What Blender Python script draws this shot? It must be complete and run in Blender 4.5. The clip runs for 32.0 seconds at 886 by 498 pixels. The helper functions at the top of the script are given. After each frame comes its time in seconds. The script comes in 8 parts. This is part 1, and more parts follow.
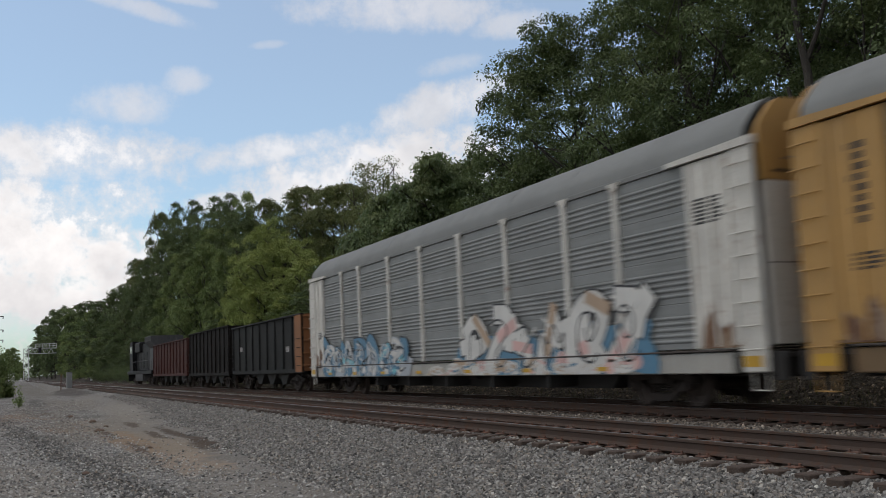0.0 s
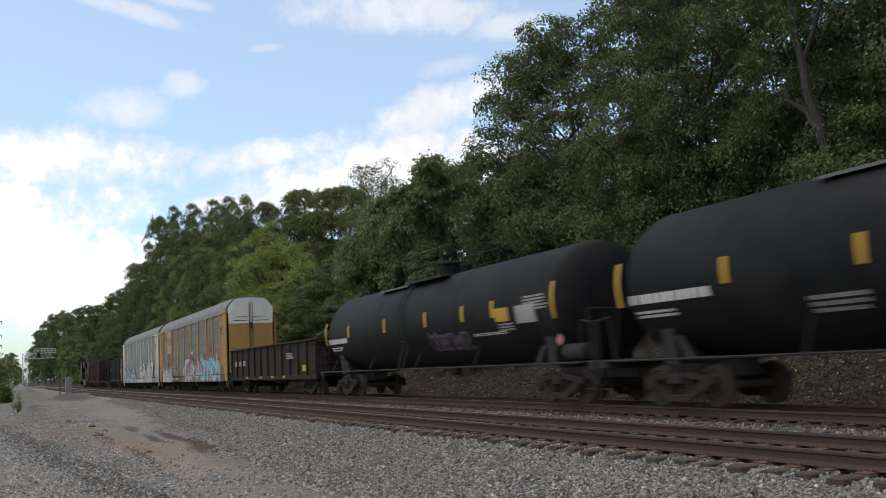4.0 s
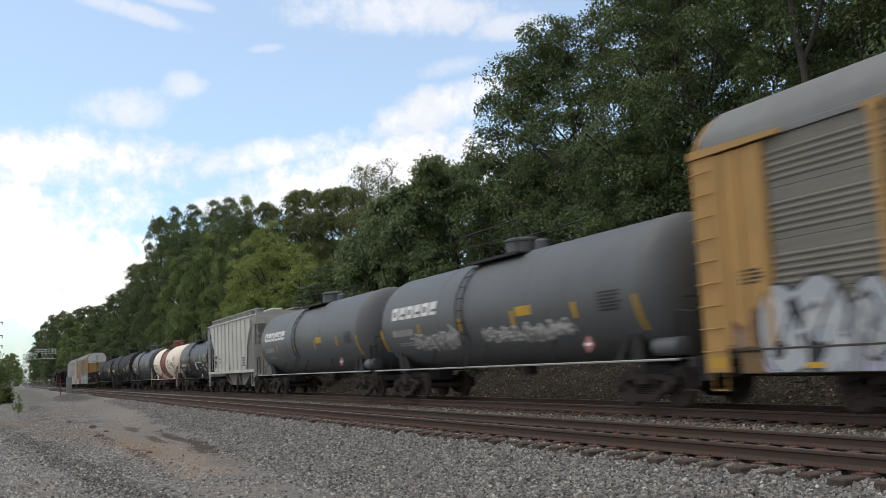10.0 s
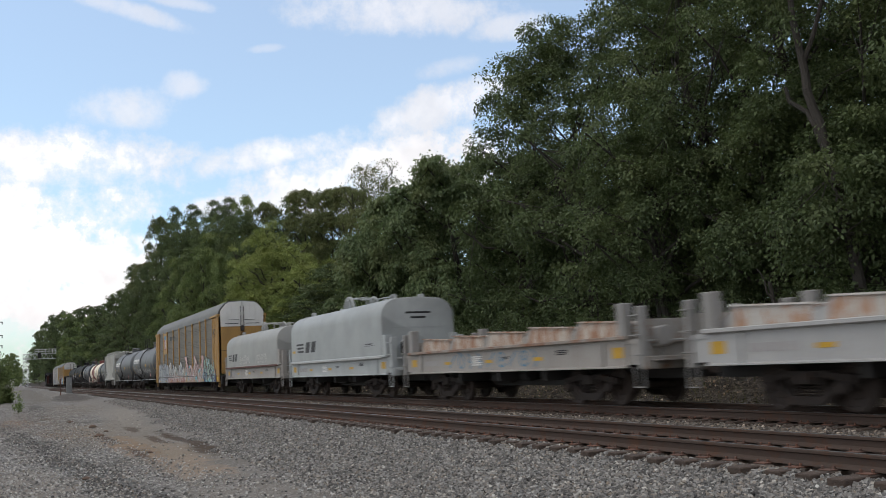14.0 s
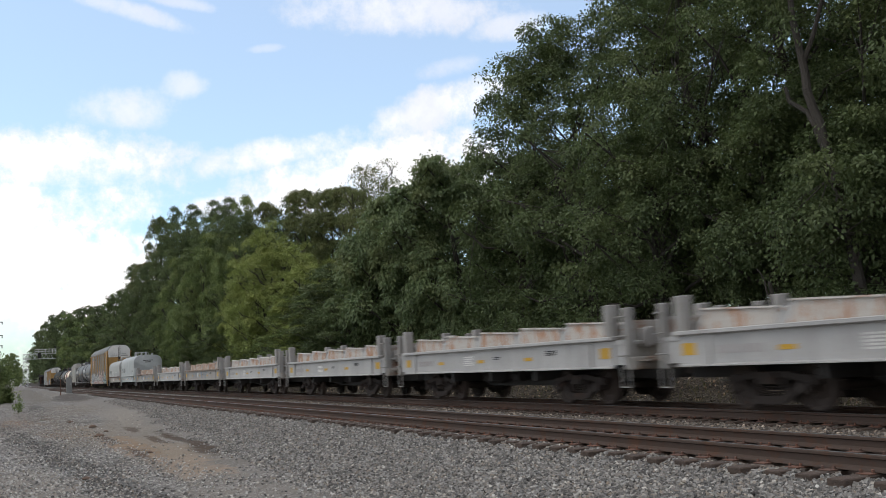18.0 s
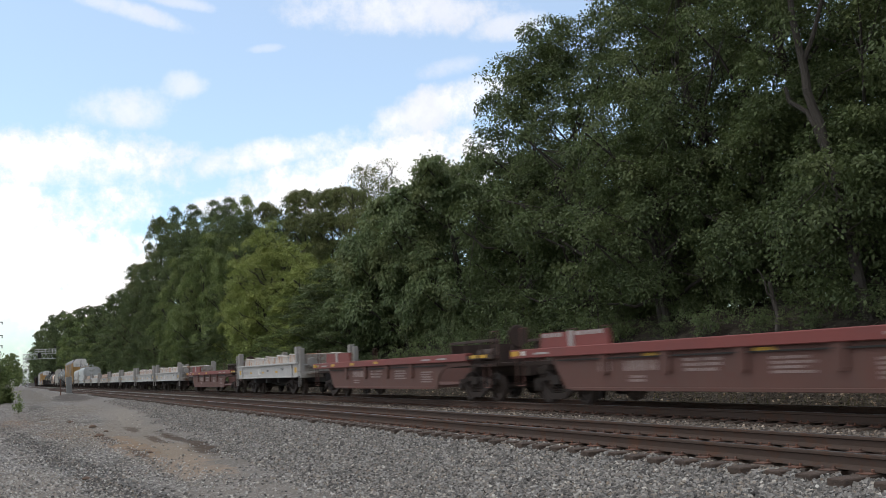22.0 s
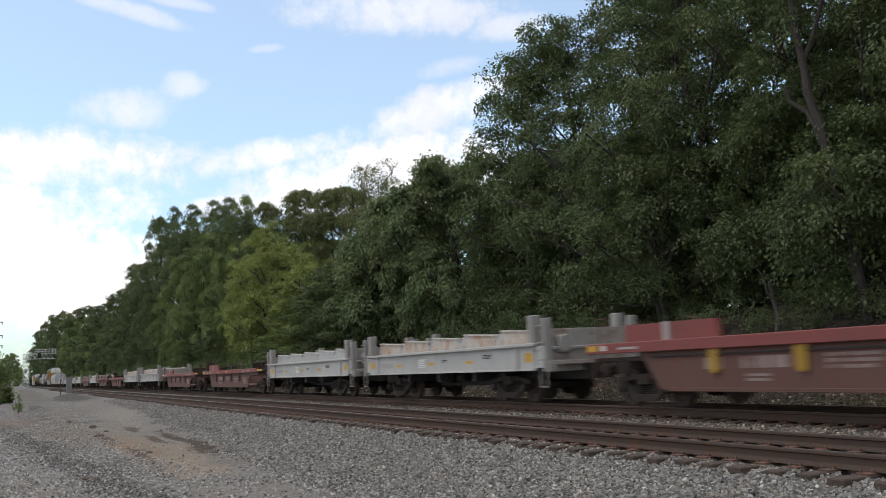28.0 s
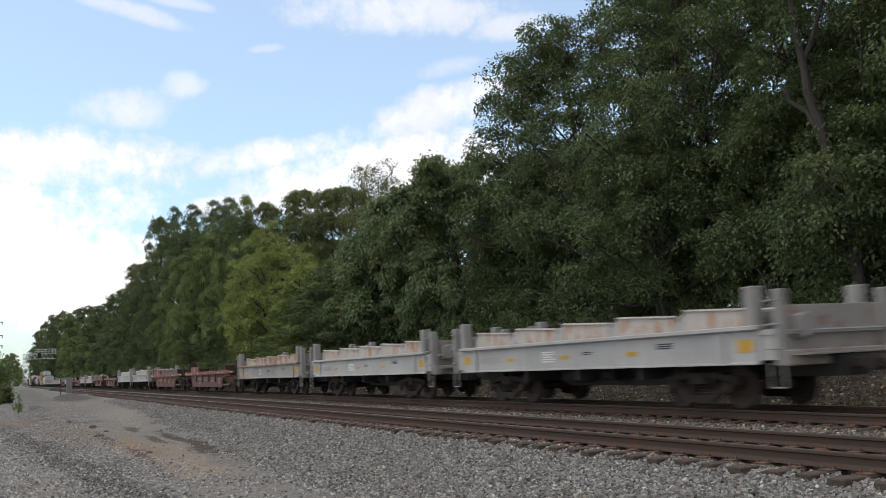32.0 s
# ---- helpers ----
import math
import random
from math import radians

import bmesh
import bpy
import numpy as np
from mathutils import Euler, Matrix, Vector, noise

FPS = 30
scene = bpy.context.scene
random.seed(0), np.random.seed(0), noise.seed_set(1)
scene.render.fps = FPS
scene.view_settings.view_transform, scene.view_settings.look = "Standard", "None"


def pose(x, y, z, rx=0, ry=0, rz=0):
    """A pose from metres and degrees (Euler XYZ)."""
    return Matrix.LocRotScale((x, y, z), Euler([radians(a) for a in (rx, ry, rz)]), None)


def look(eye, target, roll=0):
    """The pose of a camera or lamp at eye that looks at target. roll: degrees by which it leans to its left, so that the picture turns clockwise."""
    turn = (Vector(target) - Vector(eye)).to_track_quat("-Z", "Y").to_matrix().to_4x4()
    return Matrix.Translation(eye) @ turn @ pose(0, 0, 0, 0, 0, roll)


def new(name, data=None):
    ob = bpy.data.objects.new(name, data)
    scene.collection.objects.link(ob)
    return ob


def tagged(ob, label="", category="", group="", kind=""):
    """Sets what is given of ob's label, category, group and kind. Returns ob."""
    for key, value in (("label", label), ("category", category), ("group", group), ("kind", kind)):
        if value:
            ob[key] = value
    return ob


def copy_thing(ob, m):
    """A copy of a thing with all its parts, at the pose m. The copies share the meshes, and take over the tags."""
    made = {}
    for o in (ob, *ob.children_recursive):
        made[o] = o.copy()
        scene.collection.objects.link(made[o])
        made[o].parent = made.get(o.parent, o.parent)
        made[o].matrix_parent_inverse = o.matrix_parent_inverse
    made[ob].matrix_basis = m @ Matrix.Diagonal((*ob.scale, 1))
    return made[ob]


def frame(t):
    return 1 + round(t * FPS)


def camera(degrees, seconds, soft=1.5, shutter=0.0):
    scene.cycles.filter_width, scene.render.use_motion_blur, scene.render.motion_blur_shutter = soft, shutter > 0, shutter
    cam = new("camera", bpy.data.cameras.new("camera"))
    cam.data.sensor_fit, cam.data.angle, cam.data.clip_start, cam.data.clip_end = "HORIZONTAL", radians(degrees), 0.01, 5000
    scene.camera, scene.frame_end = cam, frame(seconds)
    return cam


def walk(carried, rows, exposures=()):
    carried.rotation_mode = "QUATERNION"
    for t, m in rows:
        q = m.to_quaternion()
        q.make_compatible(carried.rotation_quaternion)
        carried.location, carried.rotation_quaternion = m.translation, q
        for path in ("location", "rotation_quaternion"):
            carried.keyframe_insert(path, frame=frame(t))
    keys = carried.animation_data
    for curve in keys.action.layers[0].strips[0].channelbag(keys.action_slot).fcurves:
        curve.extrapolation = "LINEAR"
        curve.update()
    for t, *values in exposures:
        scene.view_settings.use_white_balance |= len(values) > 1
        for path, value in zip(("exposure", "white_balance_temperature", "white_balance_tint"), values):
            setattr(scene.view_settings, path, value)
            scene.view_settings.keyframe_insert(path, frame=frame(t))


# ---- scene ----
# ---- camera and its stand ----
import itertools
from math import cos, pi, sin, sqrt, tan

FOCAL = 1648.7
YAW, PITCH, ROLL, EYE_Z = 25.232, 6.978, 2.898, 1.190
SPEED = 18.249
FAR_X = 13.659      # centre of the train's track
NEAR_X = 8.951      # centre of the nearer track
GAUGE = 1.505

cam = camera(math.degrees(2 * math.atan(784 / FOCAL)), 32.0, soft=0.72, shutter=0.46)


def stand(right, up, turn):
    """The camera's pose: its picture shifted by a little jolt of the tripod (units of the focal length / 1000) and turned clockwise."""
    yaw, pitch = radians(YAW) - right / 1648.7, radians(PITCH) - up / 1648.7
    aim = Vector((sin(yaw) * cos(pitch), cos(yaw) * cos(pitch), sin(pitch)))
    eye = Vector((0, 0, EYE_Z))
    return look(eye, eye + 10 * aim, roll=-ROLL + turn)


walk(cam, [(0.0, stand(2.0, 4.2, 0.42)), (0.5, stand(2.0, 5.0, 0.40)), (1.0, stand(2.2, 5.0, 0.17)), (1.5, stand(0.6, 4.3, 0.08)),
           (2.0, stand(-0.9, 3.3, 0.0)), (2.5, stand(-1.0, 3.0, 0.0)), (3.0, stand(-1.0, 1.6, 0.0)), (3.5, stand(-1.0, 1.2, 0.0)),
           (5.5, stand(-0.8, 0.1, 0.0)), (6.5, stand(0, 0, 0)), (12.0, stand(0, 0, 0)), (32.0, stand(0, 0, 0))],
     exposures=[(0.0, -0.46), (2.0, -0.42), (3.0, -0.24), (3.5, -0.15), (5.5, -0.05), (7.0, -0.09), (9.0, -0.10), (10.0, -0.06), (11.0, -0.10), (12.0, -0.20), (13.0, -0.20), (14.5, -0.10), (16.5, 0.0), (32.0, 0.0)])


# ---- node helpers ----
def material(name):
    m = bpy.data.materials.new(name)
    m.use_nodes = True
    nt = m.node_tree
    return m, nt, nt.nodes["Principled BSDF"]


def link(nt, a, b):
    nt.links.new(a, b)


def calc(nt, op, a, b=None, c=None, clamp=False):
    n = nt.nodes.new("ShaderNodeMath")
    n.operation, n.use_clamp = op, clamp
    for i, s in enumerate((a, b, c)):
        if s is None:
            continue
        if isinstance(s, (int, float)):
            n.inputs[i].default_value = s
        else:
            link(nt, s, n.inputs[i])
    return n.outputs[0]


def ramp(nt, fac, *stops):
    n = nt.nodes.new("ShaderNodeValToRGB")
    e = n.color_ramp.elements
    e[0].position, e[-1].position = stops[0][0], stops[-1][0]
    e[0].color, e[-1].color = (*stops[0][1], 1), (*stops[-1][1], 1)
    for pos, c in stops[1:-1]:
        e.new(pos).color = (*c, 1)
    link(nt, fac, n.inputs[0])
    return n.outputs[0]


def grey(v):
    return (v, v, v)


def step(nt, fac, lo, hi):
    n = nt.nodes.new("ShaderNodeMapRange")
    n.interpolation_type = "SMOOTHSTEP"
    n.inputs["From Min"].default_value, n.inputs["From Max"].default_value = lo, hi
    link(nt, fac, n.inputs["Value"])
    return n.outputs["Result"]


def mixed(nt, fac, a, b, blend="MIX"):
    n = nt.nodes.new("ShaderNodeMix")
    n.data_type, n.blend_type, n.clamp_factor = "RGBA", blend, True
    for s, i in ((fac, 0), (a, 6), (b, 7)):
        if isinstance(s, (int, float)):
            n.inputs[i].default_value = s
        elif isinstance(s, tuple):
            n.inputs[i].default_value = (*s, 1)
        else:
            link(nt, s, n.inputs[i])
    return n.outputs[2]


def coords(nt, kind="Object", scale=(1, 1, 1), turn=(0, 0, 0), shift=(0, 0, 0)):
    c = nt.nodes.new("ShaderNodeTexCoord")
    m = nt.nodes.new("ShaderNodeMapping")
    m.inputs["Scale"].default_value, m.inputs["Rotation"].default_value, m.inputs["Location"].default_value = scale, turn, shift
    link(nt, c.outputs[kind], m.inputs[0])
    return m.outputs[0]


def shaken(nt, co):
    """Coordinates moved by the object's own random number, so that alike pieces differ."""
    info = nt.nodes.new("ShaderNodeObjectInfo")
    far = calc(nt, "MULTIPLY", info.outputs["Random"], 37.0)
    add = nt.nodes.new("ShaderNodeVectorMath")
    add.operation = "ADD"
    link(nt, co, add.inputs[0])
    link(nt, far, add.inputs[1])
    return add.outputs[0]


def noisy(nt, co, scale, detail=4.0, rough=0.6, out="Fac"):
    n = nt.nodes.new("ShaderNodeTexNoise")
    n.inputs["Scale"].default_value, n.inputs["Detail"].default_value, n.inputs["Roughness"].default_value = scale, detail, rough
    if co is not None:
        link(nt, co, n.inputs["Vector"])
    return n.outputs[out]


def cells(nt, co, scale, feature="F1", out="Distance"):
    n = nt.nodes.new("ShaderNodeTexVoronoi")
    n.feature = feature
    n.inputs["Scale"].default_value = scale
    link(nt, co, n.inputs["Vector"])
    return n.outputs[out]


def relief(nt, b, height, strength, distance):
    n = nt.nodes.new("ShaderNodeBump")
    n.inputs["Strength"].default_value, n.inputs["Distance"].default_value = strength, distance
    link(nt, height, n.inputs["Height"])
    link(nt, n.outputs[0], b.inputs["Normal"])


def painted(name, base, rough=0.5, metal=0.0, wear=(0.16, 0.07, 0.04), rust=0.12, dirt=0.35, grime=(0.09, 0.08, 0.07), streak=True, specular=0.4):
    """Weathered paint on steel: a large and a small variation, rain streaks, rust blotches."""
    m, nt, b = material(name)
    co = shaken(nt, coords(nt))
    big = noisy(nt, co, 0.8, 3)
    fine = noisy(nt, co, 14.0, 5, 0.7)
    col = mixed(nt, step(nt, big, 0.35, 0.7), base, tuple(min(1, c * 0.82 + 0.01) for c in base))
    col = mixed(nt, calc(nt, "MULTIPLY", step(nt, fine, 0.45, 0.8), dirt * 0.6), col, grime)
    if streak:
        long = noisy(nt, shaken(nt, coords(nt, scale=(3.2, 0.10, 2.6) if streak == "along" else (3.2, 3.2, 0.22))), 2.6, 4, 0.65)
        col = mixed(nt, calc(nt, "MULTIPLY", step(nt, long, 0.48, 0.78), dirt), col, grime)
    spots = calc(nt, "MULTIPLY", step(nt, noisy(nt, co, 2.4, 6, 0.72), 0.7 - rust, 0.86 - rust), 0.9 if rust > 0.01 else 0.0)
    col = mixed(nt, spots, col, wear)
    link(nt, col, b.inputs["Base Color"])
    b.inputs["Metallic"].default_value, b.inputs["Specular IOR Level"].default_value = metal, specular
    link(nt, calc(nt, "ADD", calc(nt, "MULTIPLY", fine, 0.25), calc(nt, "ADD", calc(nt, "MULTIPLY", spots, 0.3), rough - 0.12)), b.inputs["Roughness"])
    relief(nt, b, fine, 0.15, 0.01)
    return m


def stone_like(name, a, c, scale, rough=0.9, bump=0.4, dist=0.02):
    m, nt, b = material(name)
    co = shaken(nt, coords(nt))
    n1, n2 = noisy(nt, co, scale, 5, 0.65), noisy(nt, co, scale * 9, 4, 0.7)
    col = mixed(nt, n1, a, c)
    col = mixed(nt, calc(nt, "MULTIPLY", step(nt, n2, 0.4, 0.75), 0.35), col, tuple(0.5 * v for v in a))
    link(nt, col, b.inputs["Base Color"])
    b.inputs["Roughness"].default_value = rough
    relief(nt, b, n2, bump, dist)
    return m


# ---- sky, clouds and sun ----
def build_sky():
    world = bpy.data.worlds.new("sky")
    scene.world = world
    world.use_nodes = True
    nt = world.node_tree
    back = nt.nodes["Background"]
    sky = nt.nodes.new("ShaderNodeTexSky")
    sky.sky_type, sky.sun_disc = "NISHITA", False
    sky.sun_elevation, sky.sun_rotation = radians(SUN_UP), radians(SUN_ROUND)
    sky.air_density, sky.dust_density, sky.ozone_density = 1.0, 1.2, 1.5
    co = nt.nodes.new("ShaderNodeTexCoord").outputs["Generated"]
    yaw, pitch, roll = radians(YAW), radians(PITCH), radians(ROLL)
    fw = Vector((sin(yaw) * cos(pitch), cos(yaw) * cos(pitch), sin(pitch)))
    rt = Vector((cos(yaw), -sin(yaw), 0))
    up = rt.cross(fw)
    rt, up = rt * cos(roll) - up * sin(roll), up * cos(roll) + rt * sin(roll)

    def dot(v):
        n = nt.nodes.new("ShaderNodeVectorMath")
        n.operation = "DOT_PRODUCT"
        link(nt, co, n.inputs[0])
        n.inputs[1].default_value = v
        return n.outputs["Value"]

    ahead = calc(nt, "MAXIMUM", dot(fw), 0.05)
    u, v = calc(nt, "DIVIDE", dot(rt), ahead), calc(nt, "DIVIDE", dot(up), ahead)
    ragged = calc(nt, "SUBTRACT", noisy(nt, co, 9.0, 8, 0.62), 0.5)
    wisp = calc(nt, "SUBTRACT", noisy(nt, co, 30.0, 6, 0.65), 0.5)
    # the banks of cloud over the woods: middle, half-widths, slope, softness, thickness
    total = None
    for cu, cv, ru, rv, slope, soft, thick in CLOUDS:
        du, dv = calc(nt, "SUBTRACT", u, cu), calc(nt, "SUBTRACT", v, cv)
        a = calc(nt, "DIVIDE", calc(nt, "ADD", calc(nt, "MULTIPLY", du, cos(slope)), calc(nt, "MULTIPLY", dv, sin(slope))), ru)
        c = calc(nt, "DIVIDE", calc(nt, "SUBTRACT", calc(nt, "MULTIPLY", dv, cos(slope)), calc(nt, "MULTIPLY", du, sin(slope))), rv)
        d = calc(nt, "ADD", calc(nt, "MULTIPLY", a, a), calc(nt, "MULTIPLY", c, c))
        d = calc(nt, "ADD", calc(nt, "ADD", d, calc(nt, "MULTIPLY", ragged, 5.2)), calc(nt, "MULTIPLY", wisp, 4.4))
        mask = calc(nt, "MULTIPLY", calc(nt, "SUBTRACT", 1.0, step(nt, d, 1.0 - 1.6 * soft, 1.0 + 1.6 * soft)), thick)
        total = mask if total is None else calc(nt, "MAXIMUM", total, mask)
    # broken cloud over the rest of the sky, unseen, thickened to whiten the skylight
    stretched = nt.nodes.new("ShaderNodeMapping")
    stretched.inputs["Scale"].default_value = (1, 1, 2.6)
    link(nt, co, stretched.inputs[0])
    rest = step(nt, noisy(nt, stretched.outputs[0], 2.2, 7, 0.6), 0.36, 0.58)
    outside = step(nt, dot(fw), 0.86, 0.80)
    inside = calc(nt, "SUBTRACT", 1.0, outside)
    mask = calc(nt, "ADD", calc(nt, "MULTIPLY", total, inside), calc(nt, "MULTIPLY", rest, outside))
    # the thick heaps are brighter than the thin veils
    heap = mixed(nt, step(nt, total, 0.45, 0.95), CLOUD_LIGHT, CLOUD_HEAP)
    shade = mixed(nt, step(nt, calc(nt, "ADD", calc(nt, "MULTIPLY", ragged, 1.2), 0.5), 0.25, 0.7), CLOUD_DARK, heap)
    blue = mixed(nt, 1.0, sky.outputs[0], SKY_TINT, "MULTIPLY")
    hazed = mixed(nt, HAZE, blue, CLOUD_LIGHT)
    link(nt, mixed(nt, mask, hazed, shade), back.inputs["Color"])
    back.inputs["Strength"].default_value = SKY_STRENGTH


def bank(x, y, w, h, slope=0.0, soft=0.5, thick=0.9):
    """A cloud bank by its bearing in units of the view's focal length."""
    return ((x - 784) / FOCAL, (441 - y) / FOCAL, w / FOCAL, h / FOCAL, slope, soft, thick)


SUN_UP, SUN_ROUND = 62.0, 285.0
SKY_STRENGTH = 0.115
SKY_TINT = (1.43, 1.84, 1.92)
HAZE = 0.24
CLOUD_HEAP = (13.0, 12.5, 12.3)
CLOUD_LIGHT, CLOUD_DARK = (10.4, 9.9, 9.8), (8.6, 8.35, 8.5)
CLOUDS = [bank(120, 460, 190, 130, 0, 0.5, 1.0), bank(60, 560, 220, 40, 0, 0.7, 0.55), bank(110, 285, 180, 50, -0.05, 0.7, 0.9), bank(185, 372, 115, 48, 0, 0.6, 0.95), bank(60, 380, 110, 60, 0, 0.6, 0.95), bank(215, 375, 80, 34, 0, 0.6, 0.95),
          bank(222, 190, 78, 30, 0, 0.9, 0.6), bank(322, 150, 36, 22, 0.2, 0.95, 0.5), bank(215, 14, 90, 13, -0.3, 0.9, 0.5), bank(320, 4, 50, 9, -0.2, 0.9, 0.4),
          bank(715, 16, 160, 34, 0.0, 0.8, 0.62), bank(905, 46, 60, 20, 0.15, 0.8, 0.55), bank(500, 268, 140, 24, 0.2, 0.75, 0.75), bank(670, 310, 210, 62, 0.15, 0.7, 0.92),
          bank(770, 195, 115, 32, 0.35, 0.75, 0.75), bank(800, 118, 46, 13, 0.2, 0.9, 0.4), bank(400, 365, 90, 16, 0.1, 0.6, 0.7), bank(470, 86, 26, 6, 0.1, 0.9, 0.3)]
build_sky()

sun = new("sun", bpy.data.lights.new("sun", "SUN"))
sun.data.energy, sun.data.angle, sun.data.color = 0.75, radians(30), (1.0, 0.94, 0.84)
# sun_rotation turns clockwise from +Y as seen from above
away = Vector((sin(radians(SUN_ROUND)) * cos(radians(SUN_UP)), cos(radians(SUN_ROUND)) * cos(radians(SUN_UP)), sin(radians(SUN_UP))))
sun.matrix_world = look(away * 50, (0, 0, 0))


# ---- mesh helpers ----
class Shape:
    """Gathers faces for one mesh."""

    def __init__(self):
        self.v, self.f = [], []

    def add(self, verts, faces):
        k = len(self.v)
        self.v += [tuple(p) for p in verts]
        self.f += [tuple(i + k for i in q) for q in faces]
        return self

    def box(self, x0, x1, y0, y1, z0, z1, c=0.0):
        """A box between limits, its edges chamfered by c."""
        if c <= 0:
            vs = [(x, y, z) for z in (z0, z1) for y in (y0, y1) for x in (x0, x1)]
            return self.add(vs, [(0, 2, 3, 1), (4, 5, 7, 6), (0, 1, 5, 4), (2, 6, 7, 3), (0, 4, 6, 2), (1, 3, 7, 5)])
        lo, hi = (x0, y0, z0), (x1, y1, z1)
        c = min(c, *(0.45 * (h - l) for l, h in zip(lo, hi)))
        vs, idx = [], {}
        for s in itertools.product((0, 1), repeat=3):
            for axis in range(3):
                p = [(hi[i] - c if s[i] else lo[i] + c) for i in range(3)]
                p[axis] = hi[axis] if s[axis] else lo[axis]
                idx[s, axis] = len(vs)
                vs.append(p)
        fs = []
        for axis in range(3):
            o = [i for i in range(3) if i != axis]
            for side in (0, 1):
                ring = []
                for a, b in ((0, 0), (1, 0), (1, 1), (0, 1)):
                    s = [0, 0, 0]
                    s[axis], s[o[0]], s[o[1]] = side, a, b
                    ring.append(idx[tuple(s), axis])
                flip = (side == 1) == (axis == 1)
                fs.append(tuple(reversed(ring)) if flip else tuple(ring))
        for axis in range(3):
            o = [i for i in range(3) if i != axis]
            for a, b in itertools.product((0, 1), repeat=2):
                s0, s1 = [0, 0, 0], [0, 0, 0]
                s0[axis], s1[axis] = 0, 1
                for s in (s0, s1):
                    s[o[0]], s[o[1]] = a, b
                s0, s1 = tuple(s0), tuple(s1)
                fs.append((idx[s0, o[0]], idx[s1, o[0]], idx[s1, o[1]], idx[s0, o[1]]))
        for s in itertools.product((0, 1), repeat=3):
            fs.append((idx[s, 0], idx[s, 1], idx[s, 2]))
        return self.add(vs, fs)

    def prism(self, outline, y0, y1, cap=True):
        """An outline of (x, z) points drawn out along y."""
        n = len(outline)
        vs = [(x, y0, z) for x, z in outline] + [(x, y1, z) for x, z in outline]
        fs = [(i, (i + 1) % n, n + (i + 1) % n, n + i) for i in range(n)]
        if cap:
            fs += [tuple(range(n - 1, -1, -1)), tuple(range(n, 2 * n))]
        return self.add(vs, fs)

    def slab(self, outline, x0, x1):
        """An outline of (y, z) points drawn out along x."""
        n = len(outline)
        vs = [(x0, y, z) for y, z in outline] + [(x1, y, z) for y, z in outline]
        fs = [(i, (i + 1) % n, n + (i + 1) % n, n + i) for i in range(n)]
        return self.add(vs, fs + [tuple(range(n - 1, -1, -1)), tuple(range(n, 2 * n))])

    def plate(self, outline, z0, z1):
        """An outline of (x, y) points drawn out upwards."""
        n = len(outline)
        vs = [(x, y, z0) for x, y in outline] + [(x, y, z1) for x, y in outline]
        fs = [(i, (i + 1) % n, n + (i + 1) % n, n + i) for i in range(n)]
        return self.add(vs, fs + [tuple(range(n - 1, -1, -1)), tuple(range(n, 2 * n))])

    def rod(self, a, b, r, n=8, r2=None):
        """A round bar from a to b."""
        a, b = Vector(a), Vector(b)
        d = (b - a).normalized()
        s = d.orthogonal().normalized()
        t = d.cross(s)
        r, r2 = float(r), float(r if r2 is None else r2)
        vs = [a + r * (cos(2 * pi * i / n) * s + sin(2 * pi * i / n) * t) for i in range(n)]
        vs += [b + r2 * (cos(2 * pi * i / n) * s + sin(2 * pi * i / n) * t) for i in range(n)]
        fs = [(i, (i + 1) % n, n + (i + 1) % n, n + i) for i in range(n)]
        return self.add(vs, fs + [tuple(range(n - 1, -1, -1)), tuple(range(n, 2 * n))])

    def pipe(self, points, r, n=6):
        """A bent round bar, one skin along all its points."""
        pts = [Vector(p) for p in points]
        dirs = [(b - a).normalized() for a, b in zip(pts, pts[1:])]
        tangents = [dirs[0]] + [(a + b).normalized() if (a + b).length > 0.1 else b for a, b in zip(dirs, dirs[1:])] + [dirs[-1]]
        side = tangents[0].orthogonal().normalized()
        vs, fs = [], []
        for k, (p, t) in enumerate(zip(pts, tangents)):
            side = side - side.dot(t) * t
            side = side.normalized() if side.length > 0.05 else t.orthogonal().normalized()
            up = t.cross(side)
            wide = 1.0 / max(0.5, t.dot(dirs[min(k, len(dirs) - 1)]))
            vs += [p + r * wide ** 0.5 * (cos(2 * pi * i / n) * side + sin(2 * pi * i / n) * up) for i in range(n)]
        for k in range(len(pts) - 1):
            fs += [(k * n + i, k * n + (i + 1) % n, (k + 1) * n + (i + 1) % n, (k + 1) * n + i) for i in range(n)]
        return self.add(vs, fs + [tuple(range(n - 1, -1, -1)), tuple(range((len(pts) - 1) * n, len(pts) * n))])

    def lathe(self, profile, centre=(0, 0, 0), axis="y", n=32):
        """A profile of (along, radius) turned about an axis through centre."""
        cx, cy, cz = centre
        vs, fs = [], []
        for along, r in profile:
            for i in range(n):
                c, s = r * cos(2 * pi * i / n), r * sin(2 * pi * i / n)
                vs.append({"y": (cx + c, cy + along, cz + s), "x": (cx + along, cy + c, cz + s), "z": (cx + c, cy + s, cz + along)}[axis])
        for k in range(len(profile) - 1):
            for i in range(n):
                j = (i + 1) % n
                fs.append((k * n + i, k * n + j, (k + 1) * n + j, (k + 1) * n + i))
        fs.append(tuple(range(n - 1, -1, -1)))
        fs.append(tuple(range((len(profile) - 1) * n, len(profile) * n)))
        return self.add(vs, fs)

    def mesh(self, name, sharp=35.0):
        me = bpy.data.meshes.new(name)
        me.from_pydata(self.v, [], self.f)
        bm = bmesh.new()
        bm.from_mesh(me)
        bmesh.ops.recalc_face_normals(bm, faces=bm.faces)
        bm.to_mesh(me)
        bm.free()
        me.polygons.foreach_set("use_smooth", [True] * len(me.polygons))
        me.set_sharp_from_angle(angle=radians(sharp))
        return me


